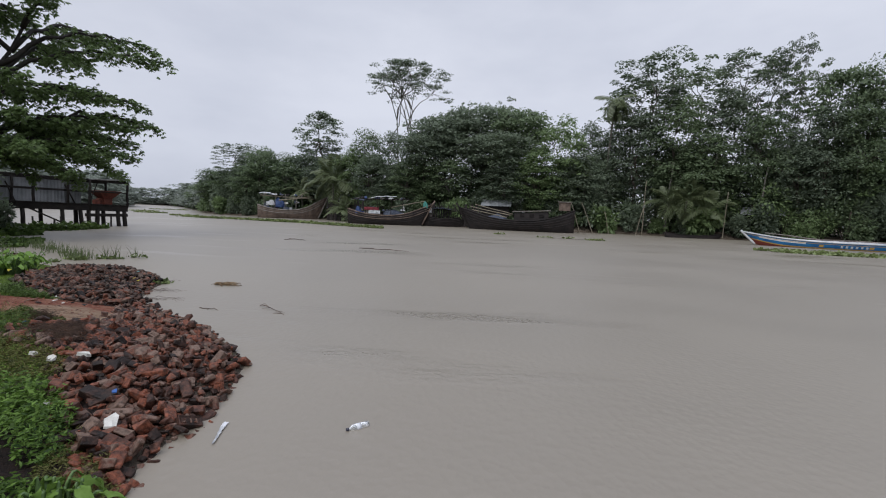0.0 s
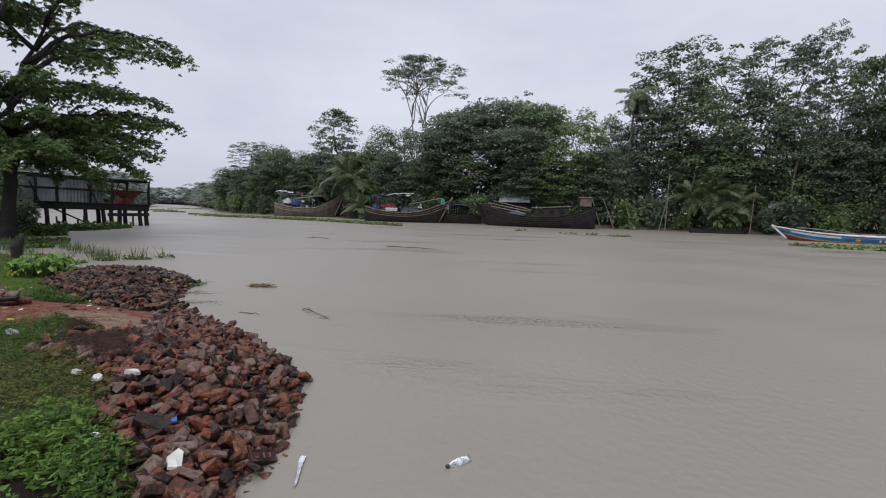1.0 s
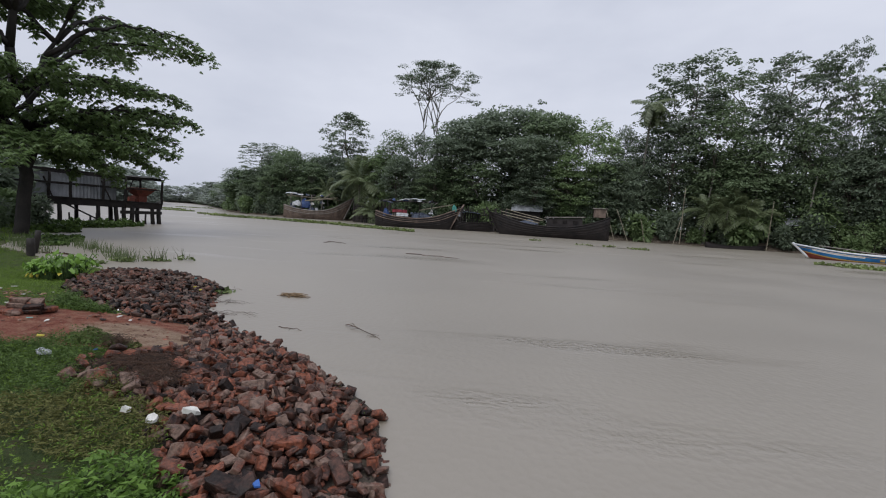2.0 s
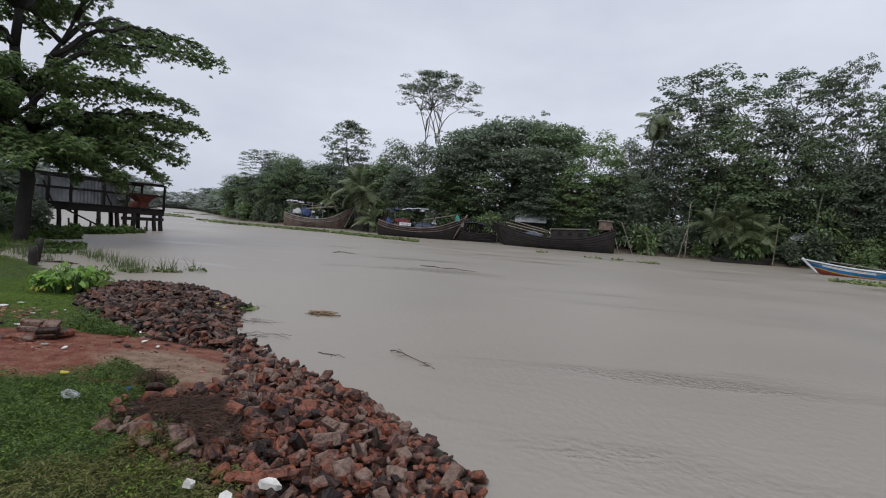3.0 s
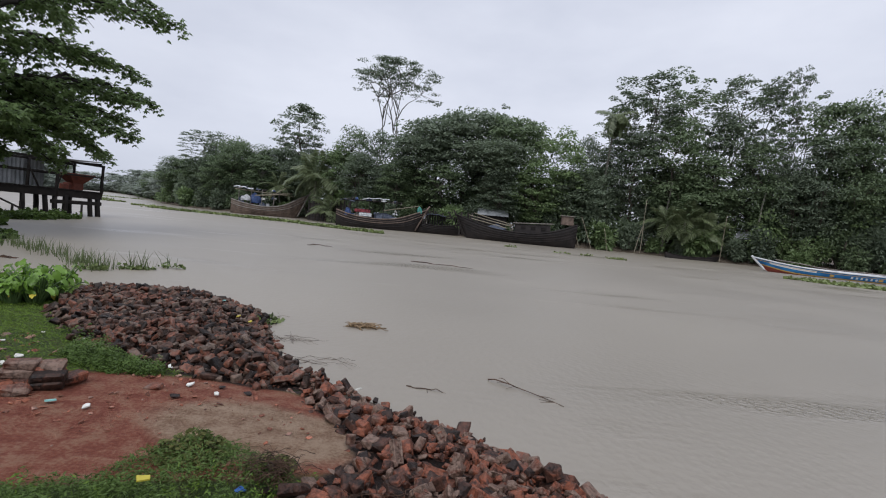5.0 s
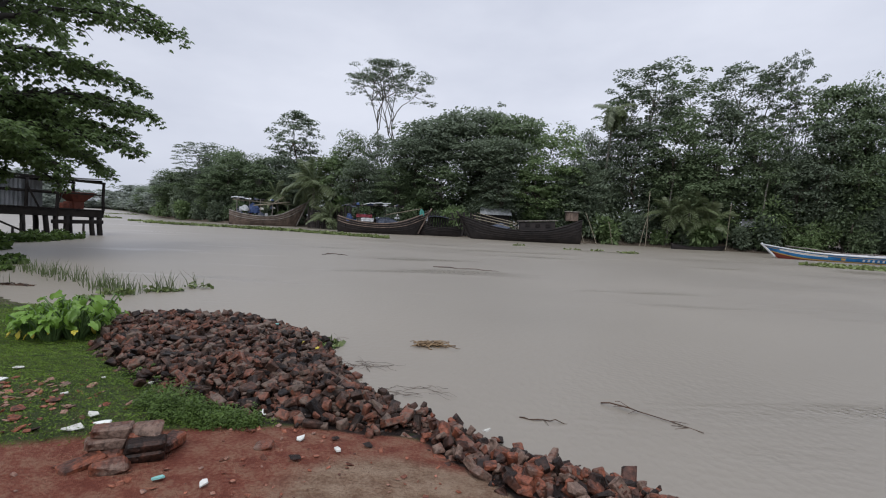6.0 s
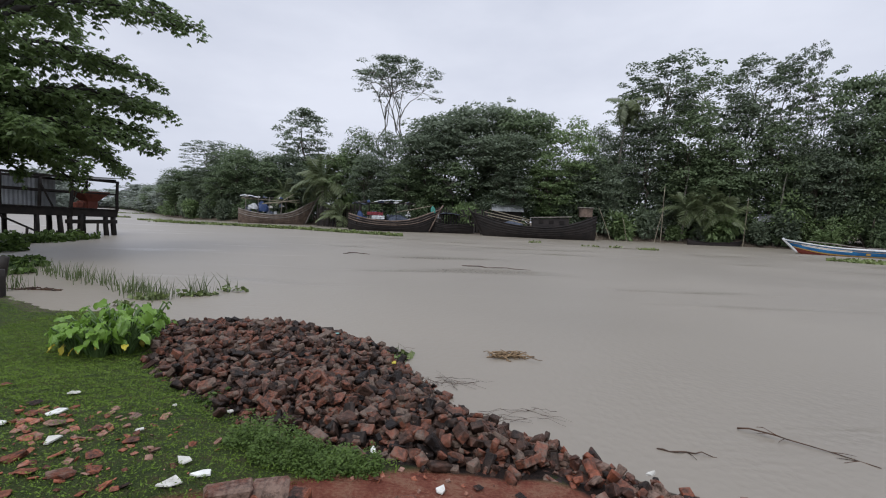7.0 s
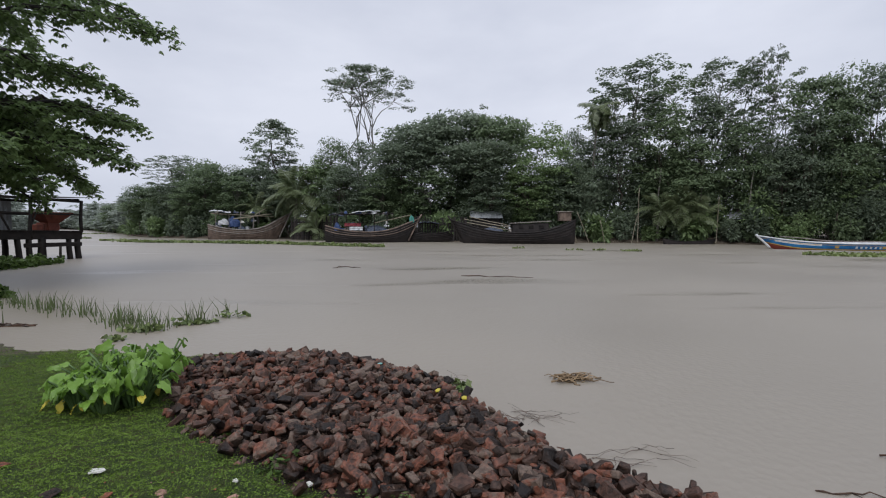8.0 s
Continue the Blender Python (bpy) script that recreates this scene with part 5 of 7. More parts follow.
for boat, seed, x0, x1, z0 in ((boat_a, 11, -3.4, 1.2, 2.3), (boat_b, 12, -3.2, 2.0, 2.3)):
    rr_ = rng(seed)
    for i in range(24):
        x, y = rr_.uniform(x0, x1), rr_.uniform(-0.8, 0.6)
        bm = heap_mesh(900 + seed * 10 + i, rr_.uniform(0.12, 0.3), rr_.uniform(0.1, 0.2), rr_.uniform(0.1, 0.2))
        o = part("sack", bm, (NET_DARK, TARP_GREY, NET_DARK, WOOD_DARK, FOAM, TARP_BLUE, WOOD_GREY)[i % 7], boat)
        o.location = (x, y, z0 if i % 2 else rr_.uniform(0.9, 1.6))
    for i in range(9):
        x = x0 + (x1 - x0) * i / 8
        bar_on(boat, "cross_pole", (x, -1.0, z0 - 0.02 * i), (x + 0.2, 1.0, z0 + 0.05), 0.03, (WOOD_GREY, WOOD_DARK)[i % 2])
    for i in range(4):
        bm = bmesh.new()
        bmesh.ops.create_cone(bm, cap_ends=True, segments=12, radius1=0.2, radius2=0.19, depth=0.55)
        bmesh.ops.bevel(bm, geom=[e for e in bm.edges if abs(e.verts[0].co.z - e.verts[1].co.z) < 0.01], offset=0.03, segments=2, affect="EDGES")
        o = part("drum", bm, (TARP_BLUE, RUST, WOOD_DARK, TARP_GREY)[i], boat, ("blue plastic drum", "rusty drum", "dark drum", "pale drum")[i])
        o.location = (x0 + 0.7 + i * 0.9, (-0.5, 0.4, 0.2, -0.3)[i], 0.85)

for boat, tall in ((boat_a, 1.34), (boat_b, 1.22)):
    boat.scale = (1.05, 1.0, tall)

# small dark boat between the two large ones
boat_d = fishing_boat((-2.6, 52.0, 0), 4, (5.6, 1.9, 0.9, 0.8, 0.4), HULL_DARK, WOOD_DARK, "small dark wooden boat between two larger boats")
sheet_on(boat_d, "canopy", pose(-0.4, 0, 2.0, 0, 3, 0), 2.0, 1.5, 0.14, NET_DARK)
for x in (-1.3, 0.5):
    for y in (-0.6, 0.6):
        bar_on(boat_d, "canopy_pole", (x, y, 0.4), (x, y, 1.95), 0.03, WOOD_DARK)
sheet_on(boat_d, "cloth", pose(-1.9, -0.6, 1.75, 80, 0, 0), 0.6, 0.5, 0.03, TARP_GREY, "white cloth hung to dry")

# long black boat with a low cabin and a raised box aft
C0, C1 = (10.6, 46.6), (-0.6, 48.6)
boat_c = fishing_boat(((C0[0] + C1[0]) / 2, (C0[1] + C1[1]) / 2, 0), rz_of(C0, C1), (11.2, 3.0, 0.95, 1.1, 1.15), HULL_DARK, WOOD_DARK, "long black tarred wooden trawler with a low deck cabin")
bm = bmesh.new()
box(bm, (3.4, 1.5, 0.9), pose(-1.4, 0, 1.3, 0, 3, 0), 0.03)
cab = part("cabin", bm, HULL_DARK, boat_c)
bm = bmesh.new()
box(bm, (3.8, 1.8, 0.07), pose(-1.4, 0, 1.85, 0, 3, 0), 0.01)
part("cabin_roof", bm, WOOD_GREY, cab, "pale weathered board roof")
for j in range(3):
    bm = bmesh.new()
    box(bm, (0.42, 0.04, 0.28), pose(-2.4 + j * 0.95, 0.78, 1.45, 0, 3, 0), 0.01)
    part("cabin_window", bm, WOOD_DARK, cab)
bm = bmesh.new()
box(bm, (1.1, 1.0, 0.75), pose(-4.6, 0.3, 2.35), 0.03)
for j in range(4):
    box(bm, (0.05, 0.05, 0.78), pose(-5.05 + j * 0.32, 0.83, 2.36), 0.01)
deck_box = part("deck_box", bm, HULL_BROWN, boat_c, "brown slatted wooden box over the stern")
bm = bmesh.new()
box(bm, (1.35, 1.25, 0.06), pose(-4.6, 0.3, 2.76), 0.01)
part("box_lid", bm, WOOD_GREY, deck_box)
for a, b in (((0.6, 0.9, 1.4), (4.9, 0.5, 2.1)), ((0.4, 0.6, 1.5), (4.4, 0.2, 2.3)), ((1.0, 1.2, 1.2), (4.6, 0.8, 1.8))):
    bar_on(boat_c, "pole", a, b, 0.045, BAMBOO)
part("net_heap", heap_mesh(97, 1.2, 0.8, 0.7), NET_DARK, boat_c, "heap of dark net").location = (2.4, 0, 0.7)
boat_c.scale = (1.0, 1.0, 1.1)


# board fences on the bank between the boats
def board_fence(a, b, tall, label, seed):
    r = rng(seed)
    n = int(math.dist(a, b) / 0.27)
    ob = thing("board_fence", (a[0], a[1], max(0.0, ground_z(*a))), rz_of(a, b), label, "fence", "fences behind the boats")
    length = math.dist(a, b)
    for z in (0.5, tall * 0.8):
        bm = bmesh.new()
        box(bm, (length, 0.06, 0.1), pose(length / 2, 0.07, z), 0.01)
        part("rail", bm, WOOD_DARK, ob)
    for i in range(n):
        h = tall * r.uniform(0.82, 1.12)
        bm = bmesh.new()
        box(bm, (r.uniform(0.14, 0.22), 0.04, h + 0.5), pose(0.1 + i * length / n, 0, h / 2 - 0.25, 0, r.normal(0, 2.5), 0), 0.006)
        part("board", bm, (WOOD_DARK, HULL_DARK)[int(r.integers(0, 2))], ob)


board_fence((-18.6, 59.6), (-12.6, 55.0), 2.5, "dark uneven board fence on the muddy bank", 131)
board_fence((-4.8, 52.6), (2.2, 51.2), 2.4, "tarred board fence behind the moored boats", 132)

# painted blue boat with red bottom
BL0, BL1 = (33.8, 32.6), (21.4, 36.9)
blue_dims = (12.6, 2.6, 0.50, 0.50, 0.35, 4.0, 1.0)
blue_boat = thing("painted_boat", ((BL0[0] + BL1[0]) / 2, (BL0[1] + BL1[1]) / 2, 0), rz_of(BL0, BL1), "long blue and red painted wooden boat with a white bow", "boat")
hull_strip("hull_bottom", RED_PAINT, blue_boat, blue_dims, 0.0, 0.54, 0.0, 0.07, "dull red painted bottom")
hull_strip("stripe", YELLOW_PAINT, blue_boat, blue_dims, 0.52, 0.59, 0.015, 0.03, "yellow painted stripe")
hull_strip("hull_side", BLUE, blue_boat, blue_dims, 0.58, 0.96, 0.005, 0.06, "bright blue painted side")
rail_tube("gunwale", WHITE_PAINT, blue_boat, blue_dims, 0.99, 0.06, label="worn white gunwale")
rail_tube("stripe_rail", YELLOW_PAINT, blue_boat, blue_dims, 0.86, 0.014)
deck(RED_PAINT, blue_boat, blue_dims, 0.36)
stem_post(blue_boat, blue_dims, WHITE_PAINT, 0.08)
bx, by, bz = hull_rows(*blue_dims)


def side_point(u, t, out=0.03):
    """A point on the boat's river side: u along its length, t up its side."""
    i = u * (bx.shape[0] - 1)
    i0, k = int(i), i - int(i)
    tt = np.linspace(0, 1, bx.shape[1])
    pick_ = lambda a: np.interp(t, tt, a[i0]) * (1 - k) + np.interp(t, tt, a[min(i0 + 1, bx.shape[0] - 1)]) * k
    return np.array([pick_(bx), pick_(by) + out, pick_(bz)])


def side_patch(name, u0, u1, t0, t1, mat, label="", out=0.03):
    v, f = [], []
    for i in range(5):
        u = u0 + (u1 - u0) * i / 4
        v += [side_point(u, t0, out), side_point(u, t1, out), side_point(u, t1, out - 0.03), side_point(u, t0, out - 0.03)]
    for i in range(4):
        for j in range(4):
            a, b = i * 4 + j, i * 4 + (j + 1) % 4
            f.append((a, b, b + 4, a + 4))
    me = bpy.data.meshes.new(name)
    me.from_pydata([tuple(p) for p in v], [], f)
    return put_mesh(name, me, mat, blue_boat, label)


for i in range(6):
    side_patch("name_bar", 0.585 - i * 0.022, 0.573 - i * 0.022 + 0.002, 0.66, 0.80, WHITE_PAINT, "pale painted mark" if i == 0 else "")
for u in (0.66, 0.44, 0.30):
    side_patch("emblem", u, u + 0.02, 0.66, 0.80, YELLOW_PAINT, "small yellow painted emblem")
side_patch("bow_panel", 0.74, 0.95, 0.78, 0.9, WHITE_PAINT, "worn white band along the bow")
part("net_heap", heap_mesh(98, 1.6, 0.6, 0.35), TARP_GREY, blue_boat, "pale net heap").location = (-4.6, 0, 0.45)
bar_on(blue_boat, "spar", (2.0, 0.3, 0.62), (5.4, 0.2, 0.98), 0.05, WOOD_GREY)
bar_on(blue_boat, "spar", (-3.0, -0.3, 0.58), (2.5, 0.3, 0.66), 0.045, WOOD_GREY)

# dugout under the trees
canoe = thing("dugout_canoe", (22.0, 46.3, 0), rz_of((18.9, 46.0), (23.6, 46.4)), "thin black dugout canoe under overhanging bushes", "boat")
hull_strip("hull", HULL_DARK, canoe, (5.6, 0.8, 0.28, 0.25, 0.25, 2.6, 1.0))
rail_tube("gunwale", WOOD_DARK, canoe, (5.6, 0.8, 0.28, 0.25, 0.25, 2.6, 1.0), 0.99, 0.025)

# hut with a tin roof behind the boats, and the one seen between the trees
def hut(at, rz, w, d, h, label):
    ob = thing("tin_roof_hut", at, rz, label, "hut", "huts behind the bushes")
    bm = bmesh.new()
    box(bm, (w, d, h), pose(0, 0, h / 2), 0.02)
    part("wall", bm, WOOD_DARK, ob)
    for s in (-1, 1):
        bm = bmesh.new()
        k = int(w / 0.16)
        rows = []
        for i in range(k + 1):
            x = -w / 2 - 0.2 + (w + 0.4) * i / k
            dz = 0.025 if i % 2 else 0.0
            rows.append((bm.verts.new((x, 0, h + 0.62 + dz)), bm.verts.new((x, s * (d / 2 + 0.35), h - 0.12 + dz))))
        for a, b in zip(rows[:-1], rows[1:]):
            bm.faces.new((a[0], b[0], b[1], a[1]))
        o = part("roof_sheet", bm, TIN, ob, "grey corrugated tin roof sheet")
        o.modifiers.new("thick", "SOLIDIFY").thickness = 0.015
    return ob


hut((3.1, 52.6, 0.3), -6, 2.9, 2.4, 2.3, "small dark hut with a grey tin roof behind the boats")
hut((29.0, 47.2, 0.5), -38, 3.2, 2.4, 2.1, "small hut with a pale tin roof hidden by bushes")

# bamboo mooring poles standing in the shallows
for x, y, h, lx, ly in ((17.8, 48.4, 5.6, 0.15, 0.1), (17.0, 48.4, 2.8, 0.9, 0.2), (13.3, 48.8, 3.2, -1.6, 0.2), (14.8, 48.8, 2.3, -0.7, 0.1), (24.6, 46.2, 4.6, 0.4, 0.2), (11.8, 48.3, 3.0, -1.2, 0.3)):
    ob = thing("bamboo_pole", (x, y, 0), 0, "thin pale bamboo pole stuck in the river mud", "pole", "bamboo poles at the far bank")
    put_mesh("cane", tube_mesh("cane", [(np.linspace((0, 0, -0.8), (lx, ly, h), 6) + rng(int(x * 10)).normal(0, 0.012, (6, 3)), np.linspace(0.045, 0.025, 6))], 6), BAMBOO, ob)
for x, y, top in ((20.5, 50.2, 7.5), (27.6, 46.2, 6.8), (24.0, 48.4, 8.2), (33.6, 43.4, 9.5)):
    ob = thing("bare_trunk", (x, y, 0.3), 0, "slim pale tree trunk among dark foliage", "tree trunk", "bare trunks in the wood")
    put_mesh("stem", tube_mesh("stem", [(np.linspace((0, 0, -0.6), (0.8, 0.1, top), 7) + rng(int(x * 7)).normal(0, 0.04, (7, 3)), np.linspace(0.11, 0.06, 7))], 7), BARK_PALE, ob)


# ---------------------------------------------------------------- plants on the water
def floating(name, pts, n, size, label, seed, mat=HYACINTH, tall=0.17, group="floating water plants"):
    """A patch of water hyacinth: many upright round leaves inside an outline given as ellipses."""
    r = rng(seed)
    c = []
    for x, y, a, b, rot, share in pts:
        k = int(n * share)
        u, ph = np.sqrt(r.uniform(0, 1, k)), r.uniform(0, 6.2832, k)
        lx, ly = a * u * np.cos(ph), b * u * np.sin(ph)
        co, si = math.cos(radians(rot)), math.sin(radians(rot))
        keep = np.sin(lx * 2.1 + 3 * x) + np.sin(ly * 3.3 + lx) + r.normal(0, 0.8, k) > -0.7
        c.append(np.stack([x + co * lx - si * ly, y + si * lx + co * ly, 0 * lx], 1)[keep])
    c = np.concatenate(c)
    k = len(c)
    c[:, 2] = 0.02 + tall * r.uniform(0, 1, k) ** 1.6 * (0.6 + 0.4 * np.sin(c[:, 0] * 5.3) * np.sin(c[:, 1] * 4.1))
    h = r.normal(0, 1, (k, 3))
    h[:, 2] = r.uniform(0.1, 1.2, k)
    ln = size * r.uniform(0.6, 1.3, k)
    me = np_mesh(name, *leaves(c, h, r.normal(0, 1, (k, 3)) + np.array([0, 0, 0.8]), ln, ln * 0.8, 0.1))
    return tagged(put_mesh(name, me, mat), label, "water plants", group, "stuff")


floating("hyacinth_mat", [(-26.0, 48.5, 4.2, 1.0, -8, 0.3), (-19.5, 46.8, 5.0, 1.4, -22, 0.45), (-12.5, 43.0, 5.6, 1.0, -32, 0.35), (-9.0, 40.0, 2.0, 0.5, -30, 0.08)], 8200, 0.27, "long mat of green water hyacinth before the boats", 101)
floating("hyacinth_mat", [(21.5, 27.6, 3.6, 1.3, -12, 0.75), (18.5, 29.0, 1.2, 0.4, 0, 0.25)], 1500, 0.24, "green water hyacinth mat beside the painted boat", 102)
floating("hyacinth_clumps", [(-30.5, 50.0, 2.2, 0.5, 10, 0.3), (-34.0, 53.3, 1.8, 0.5, 0, 0.25), (-44.0, 61.3, 2.4, 0.7, 0, 0.3), (-52, 70, 3.2, 0.9, 0, 0.25), (-62, 92, 4, 1.0, 10, 0.25)], 1500, 0.28, "scattered floating hyacinth clumps far downriver", 103)
floating("drifting_plants", [(2.5, 37.1, 0.5, 0.22, 0, 0.2), (5.7, 34.5, 0.7, 0.25, 0, 0.25), (7.4, 34.4, 0.45, 0.2, 0, 0.2), (9.0, 33.1, 0.75, 0.3, 0, 0.35)], 260, 0.16, "small tufts of drifting water plants", 104)
floating("shore_creepers", [(-15.0, 14.4, 1.0, 0.5, 45, 0.6), (-15.8, 15.6, 0.8, 0.4, 45, 0.3), (-13.9, 13.6, 0.4, 0.2, 45, 0.1)], 1500, 0.13, "bright green creepers spreading on the inlet", 105, WEED, 0.12)
floating("jetty_weeds", [(-20.0, 21.6, 1.2, 0.9, 60, 0.5), (-19.9, 23.4, 1.0, 0.6, 80, 0.3), (-21.3, 20.0, 1.0, 0.8, 30, 0.3), (-18.2, 17.8, 0.9, 0.7, 45, 0.3)], 3000, 0.17, "dense weeds at the foot of the jetty", 106, WEED, 0.42)
floating("inlet_plants", [(-9.35, 11.95, 0.32, 0.12, 20, 0.4), (-8.95, 12.45, 0.28, 0.1, 0, 0.3), (-9.9, 11.5, 0.3, 0.12, 0, 0.2), (-9.95, 10.95, 0.14, 0.1, 0, 0.1), (-5.75, 8.85, 0.16, 0.2, 0, 0.12)], 340, 0.09, "hyacinth sprigs among the reeds", 107, HYACINTH, 0.1)


def reeds(name, line, n, tall, spread, label, seed):
    r = rng(seed)
    pts = np.array(line, float)
    seg = r.integers(0, len(pts) - 1, n)
    t = r.uniform(0, 1, n)[:, None]
    p = pts[seg] * (1 - t) + pts[seg + 1] * t + r.normal(0, spread, (n, 2))
    p = p[(np.sin(p[:, 0] * 7) + np.sin(p[:, 1] * 9) + r.normal(0, 0.9, len(p))) > -0.5]
    n = len(p)
    hgt = tall * r.uniform(0.35, 1.1, n)
    lean = r.normal(0, 0.28, (n, 2)) * hgt[:, None]
    w = 0.009
    a = r.uniform(0, 3.14, n)
    sx, sy = np.cos(a) * w, np.sin(a) * w
    v = np.empty((n, 6, 3))
    for k, (f, wf) in enumerate(((0.0, 1.0), (0.55, 0.8), (1.0, 0.12))):
        cx, cy = p[:, 0] + lean[:, 0] * f * f, p[:, 1] + lean[:, 1] * f * f
        z = -0.12 + (hgt + 0.12) * f
        v[:, k * 2] = np.stack([cx - sx * wf, cy - sy * wf, z], 1)
        v[:, k * 2 + 1] = np.stack([cx + sx * wf, cy + sy * wf, z], 1)
    i = np.arange(n)[:, None] * 6
    f = np.concatenate([i + np.array([[0, 1, 3, 2]]), i + np.array([[2, 3, 5, 4]])])
    return tagged(put_mesh(name, np_mesh(name, v.reshape(-1, 3), f), REED), label, "reeds", "", "stuff")


reeds("reed_bed", [(-13.9, 14.2), (-12.8, 13.6), (-12.1, 13.2), (-11.0, 12.4), (-10.4, 12.0), (-10.0, 11.7), (-9.75, 11.6)], 620, 0.30, 0.14, "line of green reeds standing in the shallow inlet", 111)
reeds("reed_clump", [(-9.5, 11.85), (-9.3, 12.3), (-9.0, 12.6)], 90, 0.34, 0.06, "small clump of reeds in the water", 112)
reeds("bank_grass_tufts", [(-12.4, 11.9), (-14.2, 13.0), (-15.6, 14.4)], 500, 0.3, 0.2, "grass tufts at the edge of the inlet", 113)


# ---------------------------------------------------------------- plants on the near bank
GRASS_NO = [SAND, PILE_SOUTH, PILE_NORTH]


def free_spots(r, n, x0, x1, y0, y1, keep_off=0.03, land=0.08):
    p = np.stack([r.uniform(x0, x1, n), r.uniform(y0, y1, n)], 1)
    ok = signed(p[:, 0], p[:, 1], NEAR_SHORE, NEAR_LAND) > land
    for poly in GRASS_NO:
        d = np.where(inside(p[:, 0], p[:, 1], poly), 1, -1) * gap_to(p[:, 0], p[:, 1], poly + poly[:1])
        ok &= d < keep_off * r.normal(0, 1.5, n)
    return p[ok]


def blades(name, p, tall, wide, mat, label, seed, lean=0.5, category="grass"):
    r = rng(seed)
    n = len(p)
    z = height(p[:, 0], p[:, 1])
    hgt = tall * r.uniform(0.4, 1.2, n)
    a = r.uniform(0, 6.2832, n)
    l = lean * hgt * r.uniform(0.2, 1.2, n)
    dx, dy = np.cos(a) * l, np.sin(a) * l
    sx, sy = -np.sin(a) * wide * 0.5, np.cos(a) * wide * 0.5
    v = np.empty((n, 4, 3))
    v[:, 0] = np.stack([p[:, 0] - sx, p[:, 1] - sy, z - 0.01], 1)
    v[:, 1] = np.stack([p[:, 0] + sx, p[:, 1] + sy, z - 0.01], 1)
    v[:, 2] = np.stack([p[:, 0] + dx + sx * 0.25, p[:, 1] + dy + sy * 0.25, z + hgt], 1)
    v[:, 3] = np.stack([p[:, 0] + dx - sx * 0.25, p[:, 1] + dy - sy * 0.25, z + hgt], 1)
    return tagged(put_mesh(name, np_mesh(name, v.reshape(-1, 3), np.arange(n * 4).reshape(n, 4)), mat), label, category, "", "stuff")


r4 = rng(201)
lawn = free_spots(r4, 340000, -10.2, -5.6, 5.8, 11.2)
bare = 0.5 + 0.5 * np.sin(lawn[:, 0] * 2.2 + 1.1 * np.sin(lawn[:, 1] * 2.7)) * np.sin(lawn[:, 1] * 3.1 + 0.6)
worn = (np.hypot((lawn[:, 0] + 7.4) / 1.3, (lawn[:, 1] - 6.2) / 0.75) < 1.0) * 0.4
lawn = lawn[r4.uniform(0, 1, len(lawn)) > bare * 0.25 + worn]


def turf(name, p, leaf, tall, mat, label, seed):
    """Creeping turf: small leaves lying at all angles close to the ground."""
    r = rng(seed)
    n = len(p)
    z = height(p[:, 0], p[:, 1]) + tall * r.uniform(0.05, 1, n) * (0.55 + 0.45 * np.sin(p[:, 0] * 23 + 3 * np.sin(p[:, 1] * 17)))
    h = r.normal(0, 1, (n, 3))
    h[:, 2] = r.uniform(-0.1, 1.1, n)
    ln = leaf * r.uniform(0.5, 1.4, n)
    me = np_mesh(name, *leaves(np.stack([p[:, 0], p[:, 1], z], 1), h, np.array([0, 0, 1.0]) + r.normal(0, 0.7, (n, 3)), ln, ln * 0.28, 0.1))
    return tagged(put_mesh(name, me, mat), label, "grass", "", "stuff")


turf("lawn_grass", lawn, 0.0155, 0.034, GRASS, "short bright green creeping grass on the bank", 202)
far_lawn = free_spots(r4, 30000, -24, -12.6, 6, 21)
turf("middle_grass", free_spots(r4, 30000, -12.8, -10.1, 5.8, 12.4), 0.024, 0.036, GRASS, "short green grass along the inlet", 206)
blades("bank_grass", far_lawn, 0.07, 0.016, GRASS, "short green grass further along the bank", 203)
rough = free_spots(r4, 110000, -7.5, -1.4, 1.2, 5.2)
soil = np.hypot(rough[:, 0] + 2.65, rough[:, 1] - 2.65) < 0.75
rough = rough[~soil | (r4.uniform(0, 1, len(rough)) < 0.1)]
rough = rough[(0.8 * np.sin(rough[:, 0] * 17 + 2 * np.sin(rough[:, 1] * 13)) + np.sin(rough[:, 0] * 5.1) + np.sin(rough[:, 1] * 4.3 + rough[:, 0]) + r4.normal(0, 0.6, len(rough))) > -0.2]
turf("rough_grass", rough, 0.024, 0.08, GRASS, "uneven grass between rubble and path", 204)


outer = free_spots(r4, 30000, -20, 9, -7, 6.2)
outer = outer[(outer[:, 0] < -8.8 + r4.normal(0, 0.4, len(outer))) | (outer[:, 1] < 1.4 + r4.normal(0, 0.4, len(outer)))]
turf("outer_grass", outer, 0.07, 0.07, GRASS, "green grass further back on the bank", 205)


